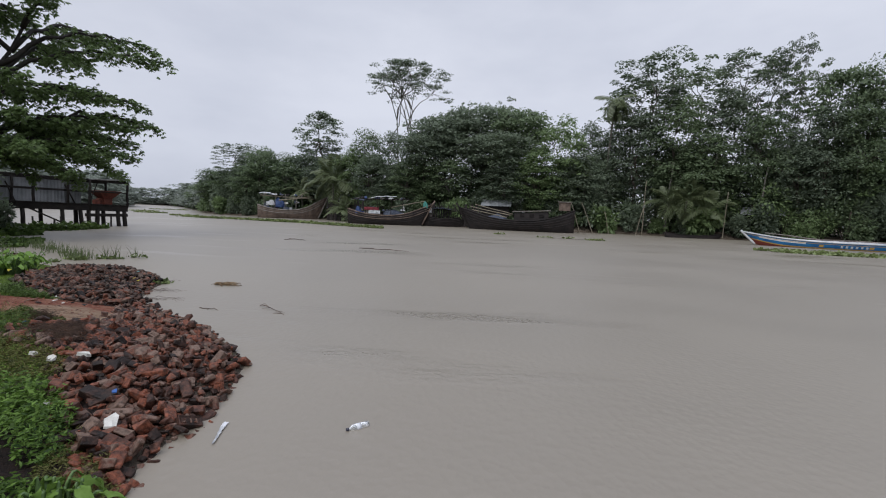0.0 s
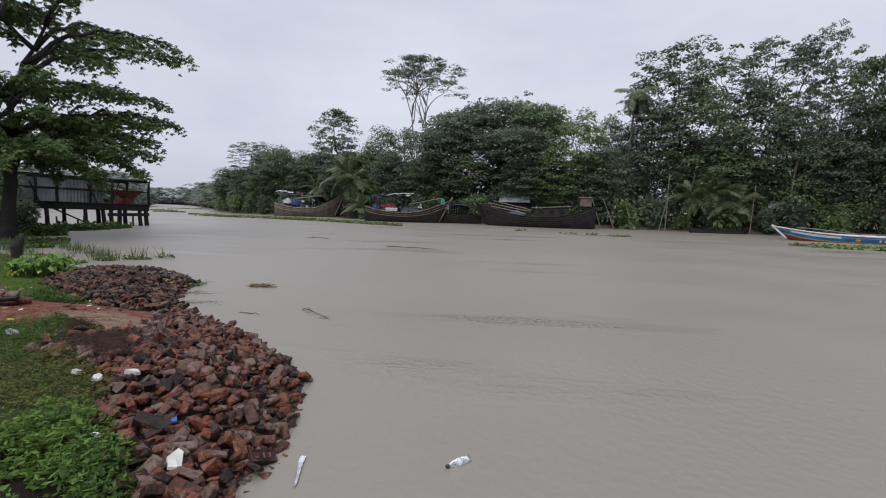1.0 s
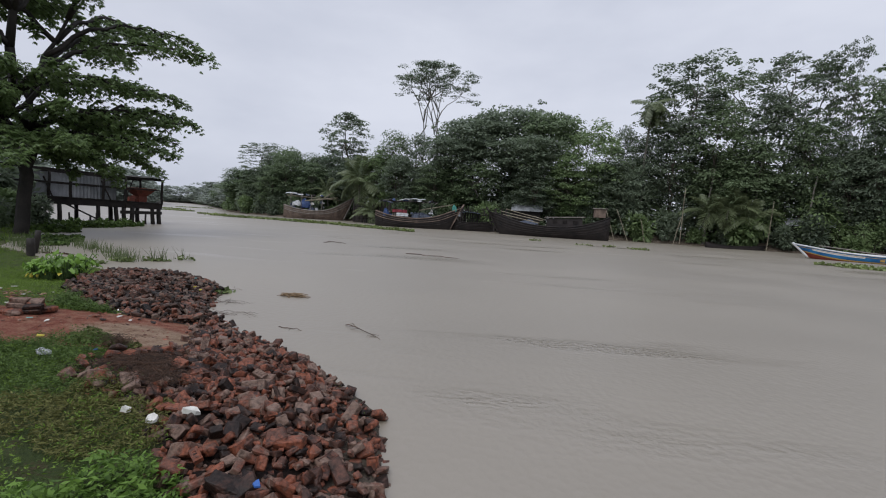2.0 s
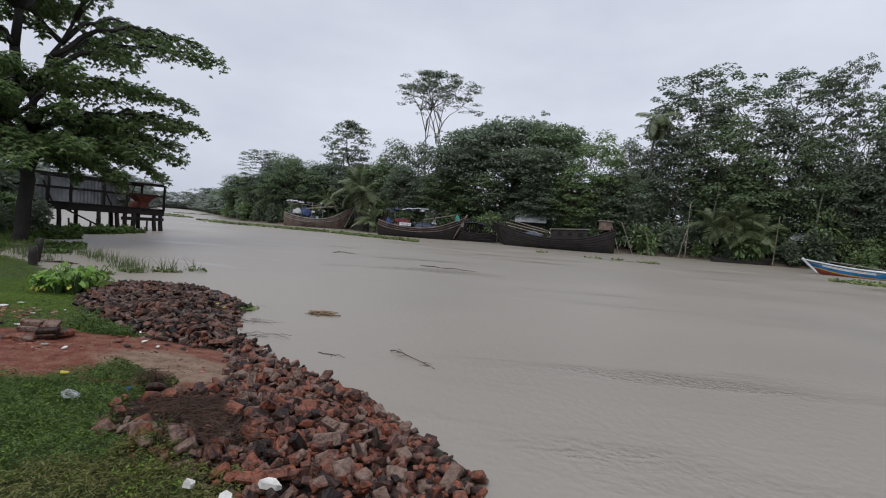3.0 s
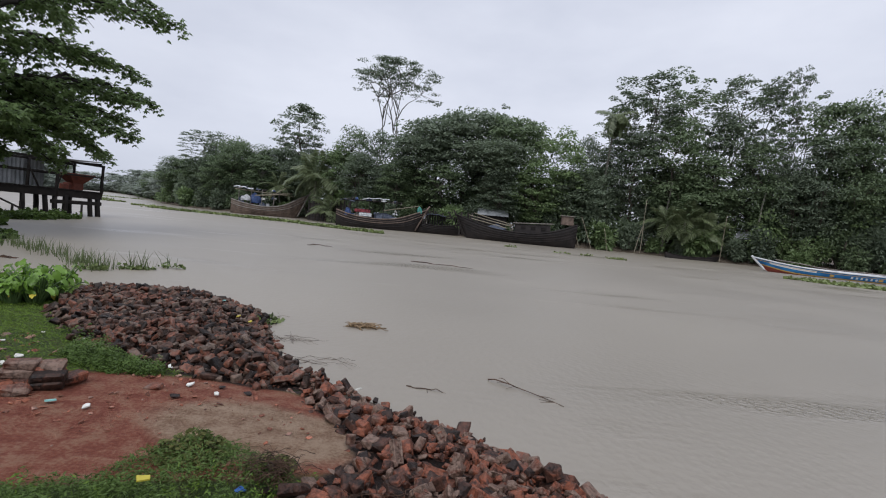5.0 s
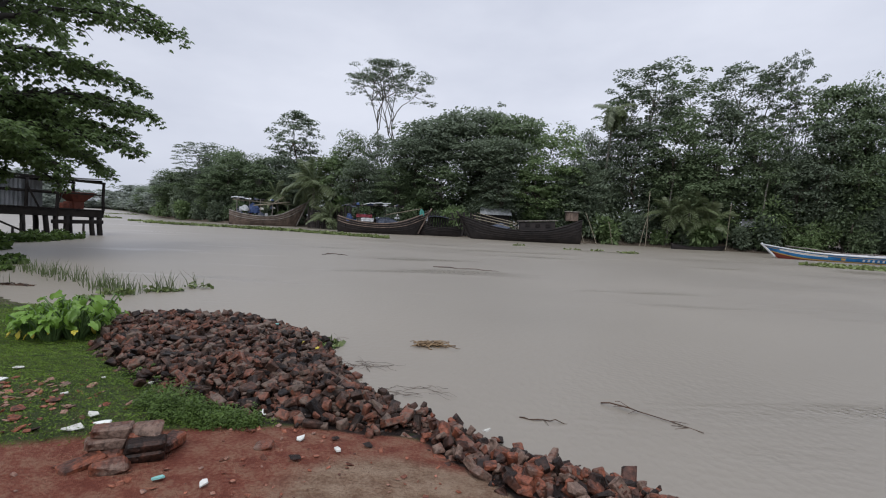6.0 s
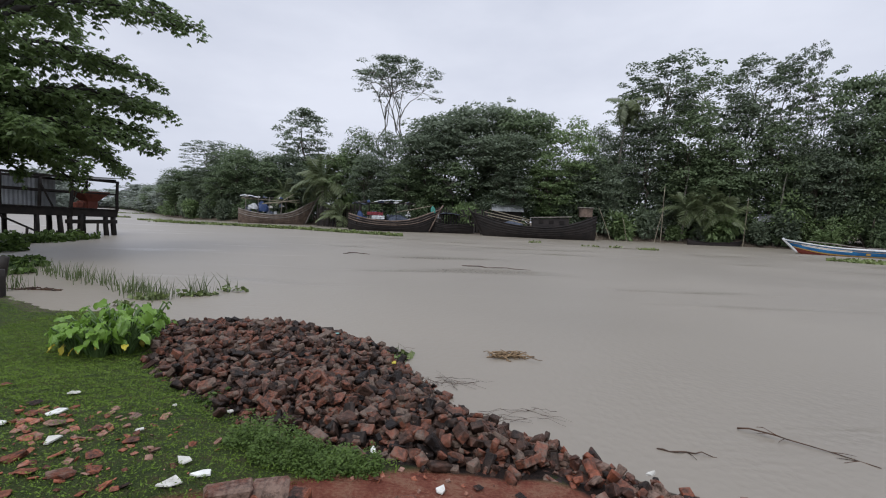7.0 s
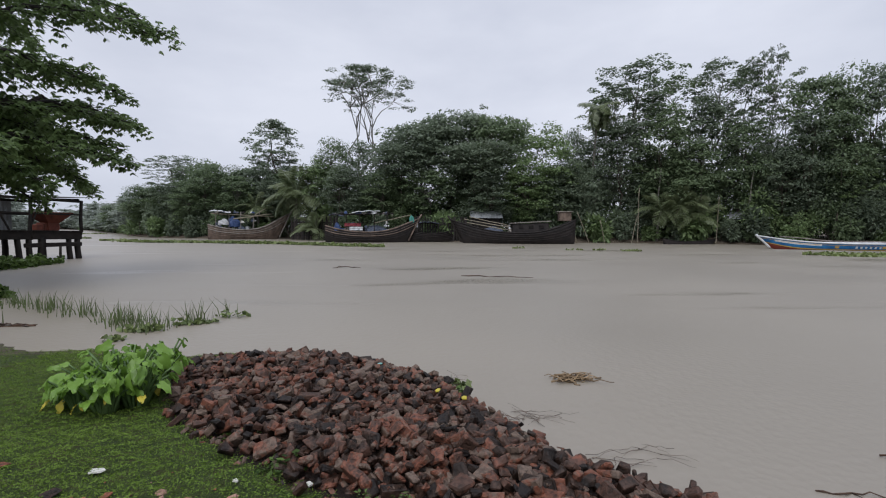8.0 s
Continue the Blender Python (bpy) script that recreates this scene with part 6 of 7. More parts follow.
def weeds(name, spots, n, leaf, tall, mat, label, seed, flat=0.6, slim=(0.4, 0.65)):
    """Low leafy weeds: leaves on short stalks round some spots (x, y, radius)."""
    r = rng(seed)
    share = np.array([s[2] ** 2 for s in spots])
    k = r.choice(len(spots), n, p=share / share.sum())
    sp = np.array(spots)[k]
    a, u = r.uniform(0, 6.2832, n), np.sqrt(r.uniform(0, 1, n))
    x, y = sp[:, 0] + sp[:, 2] * u * np.cos(a), sp[:, 1] + sp[:, 2] * u * np.sin(a)
    bump_ = 0.5 + 0.35 * np.sin(x * 9 + 2 * np.sin(y * 7)) * np.sin(y * 8) + 0.3 * np.sin(x * 31 + 2 * np.sin(y * 23)) * np.sin(y * 29)
    z = np.maximum(0.0, height(x, y)) + tall * r.uniform(0.05, 1.0, n) * (1 - 0.6 * u ** 2) * bump_
    h = r.normal(0, 1, (n, 3))
    h[:, 2] = r.normal(0.1, 0.4, n)
    ln = leaf * r.uniform(0.5, 1.3, n)
    me = np_mesh(name, *leaves(np.stack([x, y, z], 1), h, np.array([0, 0, flat * 2]) + r.normal(0, 0.6, (n, 3)), ln, ln * r.uniform(*slim, n), 0.12))
    return tagged(put_mesh(name, me, mat), label, "weeds", "weeds on the bank", "stuff")


weeds("leafy_weeds", [(-2.57, 3.06, 0.22), (-2.9, 3.3, 0.26), (-2.3, 2.86, 0.14), (-3.05, 2.95, 0.3), (-2.1, 2.45, 0.18), (-2.6, 2.5, 0.2), (-3.35, 2.75, 0.32)], 9500, 0.044, 0.30, WEED_FRESH, "lush green broad-leaved weeds beside the rubble", 211, 0.4, (0.28, 0.45))
weeds("yellowing_weeds", [(-2.05, 2.82, 0.2), (-3.4, 3.8, 0.35), (-2.2, 2.98, 0.16), (-4.0, 3.7, 0.3), (-1.85, 2.6, 0.18), (-3.75, 4.1, 0.22)], 14000, 0.030, 0.17, WEED_DRY, "yellowing low weeds between bricks", 212, 0.2, (0.12, 0.26))
weeds("creeping_weeds", [(-4.75, 4.95, 0.42), (-5.1, 4.6, 0.35), (-4.55, 4.4, 0.36), (-4.2, 4.05, 0.3), (-5.0, 4.1, 0.5), (-3.9, 4.35, 0.2), (-5.5, 4.55, 0.25)], 44000, 0.022, 0.22, WEED, "dense creeping green weeds beside the path", 213, 0.2, (0.16, 0.3))
weeds("path_weeds", [(-6.2, 6.46, 0.2), (-5.98, 6.40, 0.2), (-5.8, 6.36, 0.12), (-6.45, 6.6, 0.14)], 10000, 0.020, 0.26, WEED, "small dark green bushy weeds at the foot of the heap", 214)
weeds("far_path_weeds", [(-4.9, 5.25, 0.18), (-4.5, 5.2, 0.12)], 1200, 0.04, 0.12, WEED_DRY, "straggly weeds at the edge of the path", 215)
weeds("heap_weeds", [(-6.9, 7.2, 0.14), (-7.3, 7.7, 0.14), (-6.0, 8.6, 0.12), (-5.75, 8.7, 0.1), (-6.4, 8.0, 0.08)], 420, 0.05, 0.12, WEED, "single weeds growing out of the bricks", 216)


# broad-leaved rosette plant at the water's edge
def big_leaf(seed, length, width, curl, cup=0.12):
    """A heart-shaped leaf with a midrib fold, as a small grid."""
    bm = bmesh.new()
    n, rows = 9, []
    for i in range(n):
        t = i / (n - 1)
        w = width * (math.sin(math.pi * min(1.0, t * 0.94 + 0.06)) ** 0.62) * (1.15 - 0.5 * t)
        row = []
        for j in (-1, -0.5, 0, 0.5, 1):
            back = -0.16 * length * abs(j) * (1 - t) ** 2
            row.append(bm.verts.new((t * length + back, j * w * 0.5, cup * abs(j) * width * math.cos(seed * 1.7 + j) - curl * t * t * length + 0.010 * math.sin(t * 11 + j * 5 + seed * 2) + 0.006 * math.sin(t * 23 + seed) * abs(j))))
        rows.append(row)
    for a, b in zip(rows[:-1], rows[1:]):
        for j in range(4):
            bm.faces.new((a[j], a[j + 1], b[j + 1], b[j]))
    me = bpy.data.meshes.new("leaf")
    bm.to_mesh(me)
    bm.free()
    for p in me.polygons:
        p.use_smooth = True
    return me


TARO_LEAVES = [big_leaf(1, 0.13, 0.105, 0.25), big_leaf(2, 0.10, 0.085, 0.5), big_leaf(3, 0.15, 0.12, 0.15, 0.2), big_leaf(7, 0.12, 0.09, 0.7, 0.25), big_leaf(8, 0.14, 0.08, 0.35, 0.35)]
for me in TARO_LEAVES:
    me.materials.append(TARO)
TARO_OLD = big_leaf(4, 0.13, 0.10, 0.5)
TARO_OLD.materials.append(TARO_YELLOW)


def taro(x, y, count, tall, seed, label, kinds=TARO_LEAVES, grow=1.0):
    r = rng(seed)
    ob = thing("taro_plant", (x, y, ground_z(x, y)), 0, label, "plant", "taro plants at the water's edge")
    for i in range(count):
        a = i * 2.4 + r.uniform(-0.3, 0.3)
        out = tall * r.uniform(0.25, 0.75)
        top = np.array([out * math.cos(a), out * math.sin(a), tall * r.uniform(0.45, 1.05)])
        foot = np.array([0.05 * math.cos(a), 0.05 * math.sin(a), -0.03])
        old = i % 19 == 12
        if old:
            top[2] *= 0.5
        k = np.linspace(0, 1, 5)[:, None]
        p = foot + (top - foot) * k + np.array([0, 0, 0.06]) * np.sin(np.pi * k)
        leaf_ob = new("leaf", TARO_OLD if old else kinds[i % len(kinds)])
        s = r.uniform(0.5, 1.35) * grow
        leaf_ob.matrix_basis = pose(*top, 0, 0, math.degrees(a) + r.uniform(-25, 25)) @ pose(0, 0, 0, r.normal(0, 24), r.normal(28, 22), 0) @ Matrix.Diagonal((s, s * r.uniform(0.8, 1.1), s, 1))
        stalk = put_mesh("stalk", tube_mesh("stalk", [(p, np.linspace(0.012, 0.007, 5))], 5), STEM, ob)
        leaf_ob.parent = stalk


for i, (x, y, c, t) in enumerate(((-8.08, 8.38, 30, 0.36), (-8.28, 8.26, 28, 0.28), (-8.32, 8.55, 32, 0.42), (-8.12, 8.68, 28, 0.42), (-8.55, 8.32, 26, 0.28), (-8.62, 8.6, 28, 0.34), (-8.42, 8.82, 24, 0.36), (-8.78, 8.42, 14, 0.22))):
    taro(-8.47 + (x + 8.33) * 0.74, y, int(c * 1.35), t, 221 + i, "bright green taro plant with large heart-shaped leaves", TARO_LEAVES, 0.76)
EDGE_LEAVES = [big_leaf(5, 0.15, 0.085, 0.3, 0.2), big_leaf(6, 0.12, 0.07, 0.45, 0.22)]
for me in EDGE_LEAVES:
    me.materials.append(WEED_FRESH)
for i, (x, y, c, t) in enumerate(((-1.79, 2.47, 12, 0.2), (-1.93, 2.52, 9, 0.16))):
    taro(x, y, c, t, 241 + i, "broad-leaved dark green plant at the river's edge", EDGE_LEAVES, 0.85)


# ---------------------------------------------------------------- litter, stump and driftwood
def chip(name, at, size, mat, label, category, seed, rz=0.0, tilt=6.0):
    """A flat broken bit with an uneven outline and thickness."""
    r = rng(seed)
    bm = bmesh.new()
    n = 5 if size[2] < 0.015 else 6
    low, high = [], []
    turns = np.sort(np.arange(n) + r.uniform(-0.42, 0.42, n)) * 6.2832 / n
    for i in range(n):
        a = turns[i]
        k = r.uniform(0.72, 1.15) / max(abs(math.cos(a)) ** 4 + abs(math.sin(a)) ** 4, 0.3) ** 0.25
        x, y = size[0] / 2 * k * math.cos(a), size[1] / 2 * k * math.sin(a)
        low.append(bm.verts.new((x, y, 0)))
        high.append(bm.verts.new((x * 0.95, y * 0.95, size[2] * r.uniform(0.6, 1.3))))
    bm.faces.new(low[::-1])
    mid = bm.verts.new((size[0] * r.uniform(-0.15, 0.15), size[1] * r.uniform(-0.15, 0.15), size[2] * r.uniform(0.6, 1.1)))
    for i in range(n):
        bm.faces.new((low[i], low[(i + 1) % n], high[(i + 1) % n], high[i]))
        bm.faces.new((high[i], high[(i + 1) % n], mid))
    bmesh.ops.transform(bm, matrix=pose(*at, r.uniform(-tilt, tilt), r.uniform(-tilt, tilt), rz), verts=bm.verts)
    return tagged(part(name, bm, mat), label, category, "litter on the bank")


LITTER = [(-7.86, 7.21, 0.13, 0.09), (-7.64, 6.80, 0.15, 0.07), (-7.34, 6.37, 0.14, 0.06), (-6.64, 6.27, 0.16, 0.10), (-6.50, 6.15, 0.13, 0.08), (-6.58, 6.05, 0.15, 0.07),
    (-6.73, 7.01, 0.10, 0.06), (-7.75, 6.55, 0.10, 0.05), (-7.05, 6.6, 0.06, 0.05), (-5.39, 6.18, 0.11, 0.06), (-5.76, 6.60, 0.11, 0.06), (-7.1, 7.05, 0.05, 0.04)]
for i, (x, y, a, b) in enumerate(LITTER):
    foam = i % 3 != 1
    chip("foam_chip" if foam else "paper_scrap", (x, y, ground_z(x, y) + 0.014), (a * 0.75, max(b, a * 0.62) * 0.75, 0.007 if foam else 0.008), FOAM if foam else PAPER,
         "broken piece of dirty white foam on the grass" if foam else "wet pale paper scrap on the grass", "litter", 301 + i, i * 47.0)
for i, (x, y, a, b, z) in enumerate(((-3.04, 3.98, 0.11, 0.08, 0.085), (-3.17, 3.83, 0.07, 0.06, 0.075), (-2.16, 3.18, 0.16, 0.11, 0.075), (-3.38, 3.88, 0.06, 0.05, 0.06), (-2.72, 3.3, 0.05, 0.04, 0.03))):
    chip("foam_lump", (x, y, ground_z(x, y) + z), (a, b, 0.022), FOAM, "chunk of dirty white foam lying on the bricks", "litter", 321 + i, i * 61.0, 14)
for i, (x, y, mat, word) in enumerate(((-6.45, 9.12, TEAL_BIT, "teal plastic scrap on the brick heap"), (-4.25, 6.40, FOAM, "crumpled white wrapper on the bricks"), (-5.95, 8.35, TARO_YELLOW, "fallen yellow leaf on the brick heap"),
        (-5.75, 8.2, TARO_YELLOW, "fallen yellow leaf on the brick heap"), (-2.35, 3.45, BLUE_BIT, "small blue plastic scrap among bricks"), (-4.55, 4.95, BLUE_BIT, "dark blue plastic scrap among weeds"), (-4.85, 4.75, TARO_YELLOW, "yellow wrapper in the weeds"),
        (-5.9, 5.62, TEAL_BIT, "pale green wrapper trodden into the path"), (-5.68, 5.6, FOAM, "pink-white wrapper trodden into the path"), (-5.15, 6.05, FOAM, "white wrapper at the edge of the path"))):
    up = 0.015 if i >= 5 and i != 6 else 0.13
    chip("plastic_scrap", (x, y, ground_z(x, y) + up), (0.06, 0.04, 0.008), mat, word, "litter", 331 + i, i * 33.0, 20)

# crumpled clear bag among the weeds
bm = heap_mesh(341, 0.055, 0.032, 0.04)
bag = part("plastic_bag", bm, BAG)
bag.location = (-4.62, 4.56, ground_z(-4.62, 4.56) + 0.06)
tagged(bag, "crumpled clear plastic bag among the weeds", "litter", "litter on the bank")


def bottle(at, rz, label):
    ob = thing("plastic_bottle", at, rz, label, "bottle", "bottles floating at the shore")

    def turned(name, profile, mat, word=""):
        bm = bmesh.new()
        rings = [[bm.verts.new((x, r * math.cos(a * math.pi / 7), r * math.sin(a * math.pi / 7))) for a in range(14)] for x, r in profile]
        for a, b in zip(rings[:-1], rings[1:]):
            for i in range(14):
                bm.faces.new((a[i], a[(i + 1) % 14], b[(i + 1) % 14], b[i]))
        bm.faces.new(rings[0][::-1])
        bm.faces.new(rings[-1])
        for f in bm.faces:
            f.smooth = True
        part(name, bm, mat, ob, word)

    turned("body", [(0.10, 0.020), (0.098, 0.030), (0.03, 0.032), (0.02, 0.029), (-0.02, 0.032), (-0.055, 0.028), (-0.08, 0.013), (-0.095, 0.013)], PET)
    turned("wrapper", [(0.02, 0.0325), (-0.02, 0.0325)], LABEL, "white printed wrapper")
    turned("cap", [(-0.092, 0.0155), (-0.112, 0.0155)], CAP, "dark screw cap")
    return ob


bottle((-0.66, 3.60, 0.008), 40, "clear plastic bottle floating on the muddy water").scale = (0.8, 0.8, 0.8)
strip_ob = thing("floating_wrapper", (-1.56, 3.38, 0.006), 100, "long pale plastic wrapper floating by the bricks", "litter", "litter on the bank")


def film_strip(name, x0, x1, wide, mat, seed):
    r = rng(seed)
    bm = bmesh.new()
    rows = []
    for i in range(12):
        x = x0 + (x1 - x0) * i / 11
        w = wide * r.uniform(0.9, 1.05) * (0.35 + 0.65 * i / 11 if x0 < 0 else 1.0)
        bend = 0.008 * math.sin(x * 14)
        rows.append([bm.verts.new((x, bend + w * k, 0.004 * math.sin(i * 2.3 + k * 9) + 0.004)) for k in (-0.5, -0.15, 0.2, 0.5)])
    for a, b in zip(rows[:-1], rows[1:]):
        for j in range(3):
            bm.faces.new((a[j], a[j + 1], b[j + 1], b[j]))
    part(name, bm, mat, strip_ob).modifiers.new("thick", "SOLIDIFY").thickness = 0.0015


film_strip("film", -0.14, 0.10, 0.028, TARP_GREY, 351)
film_strip("printed_end", 0.09, 0.16, 0.032, LABEL, 352)


def twig_heap(name, at, n, reach, tall, thick, mat, label, category, seed, arch=0.06, span=1.2):
    r = rng(seed)
    paths = []
    for i in range(n):
        a = r.uniform(0, 6.2832)
        c = np.array([r.normal(0, reach[0] * 0.3), r.normal(0, reach[1] * 0.3), r.uniform(0.0, tall)])
        d = np.array([math.cos(a) * reach[0], math.sin(a) * reach[1], r.normal(0, tall * 0.5)]) * r.uniform(0.1, 0.5) * span
        p = limb(r, c - d, c + d, r.uniform(0, arch), 6)
        p[:, 2] = np.maximum(p[:, 2], 0.003)
        paths.append((p, np.linspace(thick, thick * 0.4, 6)))
    ob = put_mesh(name, tube_mesh(name, paths, 4), mat)
    ob.location = at
    return tagged(ob, label, category, "", "stuff")


twig_heap("dead_vine_tangle", (-3.92, 4.68, ground_z(-3.92, 4.68) + 0.02), 900, (0.46, 0.34), 0.085, 0.0019, TWIG, "tangled heap of dead brown vines and roots on the bricks", "brushwood", 401, 0.02, 0.6)
twig_heap("dead_vine_tangle", (-3.55, 4.35, ground_z(-3.55, 4.35) + 0.07), 220, (0.34, 0.22), 0.07, 0.0018, TWIG, "dead roots caught between the bricks", "brushwood", 402, 0.03, 0.7)
twig_heap("dead_vine_tangle", (-4.45, 5.05, ground_z(-4.45, 5.05) + 0.03), 220, (0.2, 0.15), 0.09, 0.0018, TWIG, "dead roots caught between the bricks", "brushwood", 407, 0.03, 0.8)
twig_heap("drift_raft", (-4.60, 8.95, 0.0), 46, (0.36, 0.17), 0.035, 0.008, STRAW, "small raft of drifting straw and stalks", "driftwood", 403, 0.03)
twig_heap("shore_flotsam", (-5.3, 8.1, 0.0), 24, (0.5, 0.35), 0.02, 0.0018, TWIG, "thin flotsam caught at the edge of the heap", "driftwood", 404, 0.02)
twig_heap("shore_flotsam", (-4.75, 7.45, 0.0), 15, (0.4, 0.2), 0.02, 0.0018, TWIG, "thin flotsam caught at the edge of the heap", "driftwood", 405, 0.02)
twig_heap("shore_flotsam", (-5.8, 9.05, 0.0), 12, (0.25, 0.25), 0.03, 0.0018, TWIG, "thin flotsam caught at the edge of the heap", "driftwood", 406, 0.03)
twig_heap("far_flotsam", (-12.0, 12.0, 0.0), 16, (0.6, 0.15), 0.02, 0.012, TWIG, "dark flotsam lying in the inlet", "driftwood", 408, 0.02)


def branch(name, pts, thick, twigs, label, seed):
    r = rng(seed)
    p = np.array(pts, float)
    k = np.linspace(0, 1, 9)
    main = np.stack([np.interp(k, np.linspace(0, 1, len(p)), p[:, j]) for j in range(3)], 1)
    main[1:-1] += r.normal(0, 0.012, (7, 3))
    paths = [(main, np.linspace(thick, thick * 0.4, 9))]
    for i in range(twigs):
        s = main[r.integers(1, 8)]
        a = r.uniform(0, 6.2832)
        paths.append((limb(r, s, s + np.array([0.14 * math.cos(a), 0.10 * math.sin(a), r.uniform(-0.01, 0.05)]), 0.01, 4), np.linspace(thick * 0.5, thick * 0.2, 4)))
    for q, _ in paths:
        q[:, 2] = np.maximum(q[:, 2], 0.0)
    return tagged(put_mesh(name, tube_mesh(name, paths, 5), TWIG), label, "branch", "branches adrift")


branch("drifting_branch", [(-3.12, 7.32, 0.01), (-2.86, 7.16, 0.015), (-2.53, 6.80, 0.005)], 0.007, 7, "thin bare branch drifting on the river", 411)
branch("drifting_twig", [(-3.9, 7.0, 0.0), (-3.72, 6.93, 0.012), (-3.55, 6.9, 0.0)], 0.007, 1, "bent twig sticking out of the water", 412)
branch("drifting_stick", [(-8.6, 21.5, 0.0), (-8.2, 21.7, 0.05), (-7.6, 21.6, 0.0)], 0.02, 3, "dark stick drifting mid-river", 413)
branch("drifting_stick", [(-4.3, 18.6, 0.0), (-3.2, 18.2, 0.02), (-2.2, 18.0, 0.0)], 0.018, 2, "dark stick drifting mid-river", 414)

# sawn stump and posts at the inlet
for x, y, h, rr, lean in ((-11.95, 11.2, 0.42, 0.085, 0.0), (-12.45, 11.75, 0.58, 0.065, 0.2)):
    ob = thing("mooring_stump", (x, y, ground_z(x, y)), 0, "short weathered mooring post at the grass edge", "post", "mooring posts at the inlet")
    z = np.linspace(-0.3, h, 6)
    put_mesh("stake", tube_mesh("stake", [(np.stack([lean * z, 0 * z, z], 1), np.array([1.05, 1.0, 0.97, 1.0, 0.96, 0.9]) * rr)], 9), BARK_WET, ob)


# ---------------------------------------------------------------- bricks
def brick_mesh(seed, size, broken, chamfer=0.007):
    r = rng(seed)
    bm = bmesh.new()
    L, W, H = size
    base_cut = r.uniform(0.05, 0.3)
    for sx in (-1, 1):
        for sy in (-1, 1):
            for sz in (-1, 1):
                j = r.normal(0, 0.0085, 3)
                cut = L * (base_cut + r.uniform(-0.09, 0.09)) if (broken and sx > 0) else 0.0
                worn_ = chamfer * r.uniform(0.6, 2.2)
                c = np.array([sx * L / 2 - cut, sy * W / 2, sz * H / 2]) + j
                for ax in range(3):
                    o = np.array([-sx, -sy, -sz], float) * worn_
                    o[ax] = 0
                    bm.verts.new(tuple(c + o))
    hull = bmesh.ops.convex_hull(bm, input=list(bm.verts))
    loose = [v for v in bm.verts if not v.link_faces]
    if loose:
        bmesh.ops.delete(bm, geom=loose, context="VERTS")
    me = bpy.data.meshes.new("brick")
    bm.to_mesh(me)
    bm.free()
    return me


def stamped_mesh(seed):
    """A whole brick with a sunk panel on top, in which worn raised marks stand."""
    bm = bmesh.new()
    box(bm, (0.205, 0.1, 0.061), None, 0.005)
    top = max(bm.faces, key=lambda f: f.calc_center_median().z * 10 + f.calc_area())
    bmesh.ops.inset_individual(bm, faces=[top], thickness=0.020, depth=0.0)
    bmesh.ops.translate(bm, vec=(0, 0, -0.008), verts=list(top.verts))
    for i in range(3):
        box(bm, (0.012, 0.042, 0.009), pose(-0.05 + i * 0.05, 0, 0.0245), 0.0)
        if i != 1:
            box(bm, (0.026, 0.010, 0.009), pose(-0.04 + i * 0.05, 0.012, 0.0245), 0.0)
    me = bpy.data.meshes.new("brick")
    bm.to_mesh(me)
    bm.free()
    return me


SHAPES = [((0.205, 0.1, 0.061), False), ((0.19, 0.1, 0.06), True), ((0.15, 0.1, 0.06), True), ((0.12, 0.1, 0.06), True), ((0.11, 0.085, 0.058), True),
    ((0.16, 0.095, 0.055), True), ((0.095, 0.075, 0.05), True), ((0.2, 0.1, 0.06), True), ((0.13, 0.1, 0.062), True), ((0.09, 0.07, 0.05), True)]


def brick_set(mat):
    out = [brick_mesh(500 + i, s, b) for i, (s, b) in enumerate(SHAPES)] + [stamped_mesh(1)]
    for me in out:
        me.materials.append(mat)
    return out


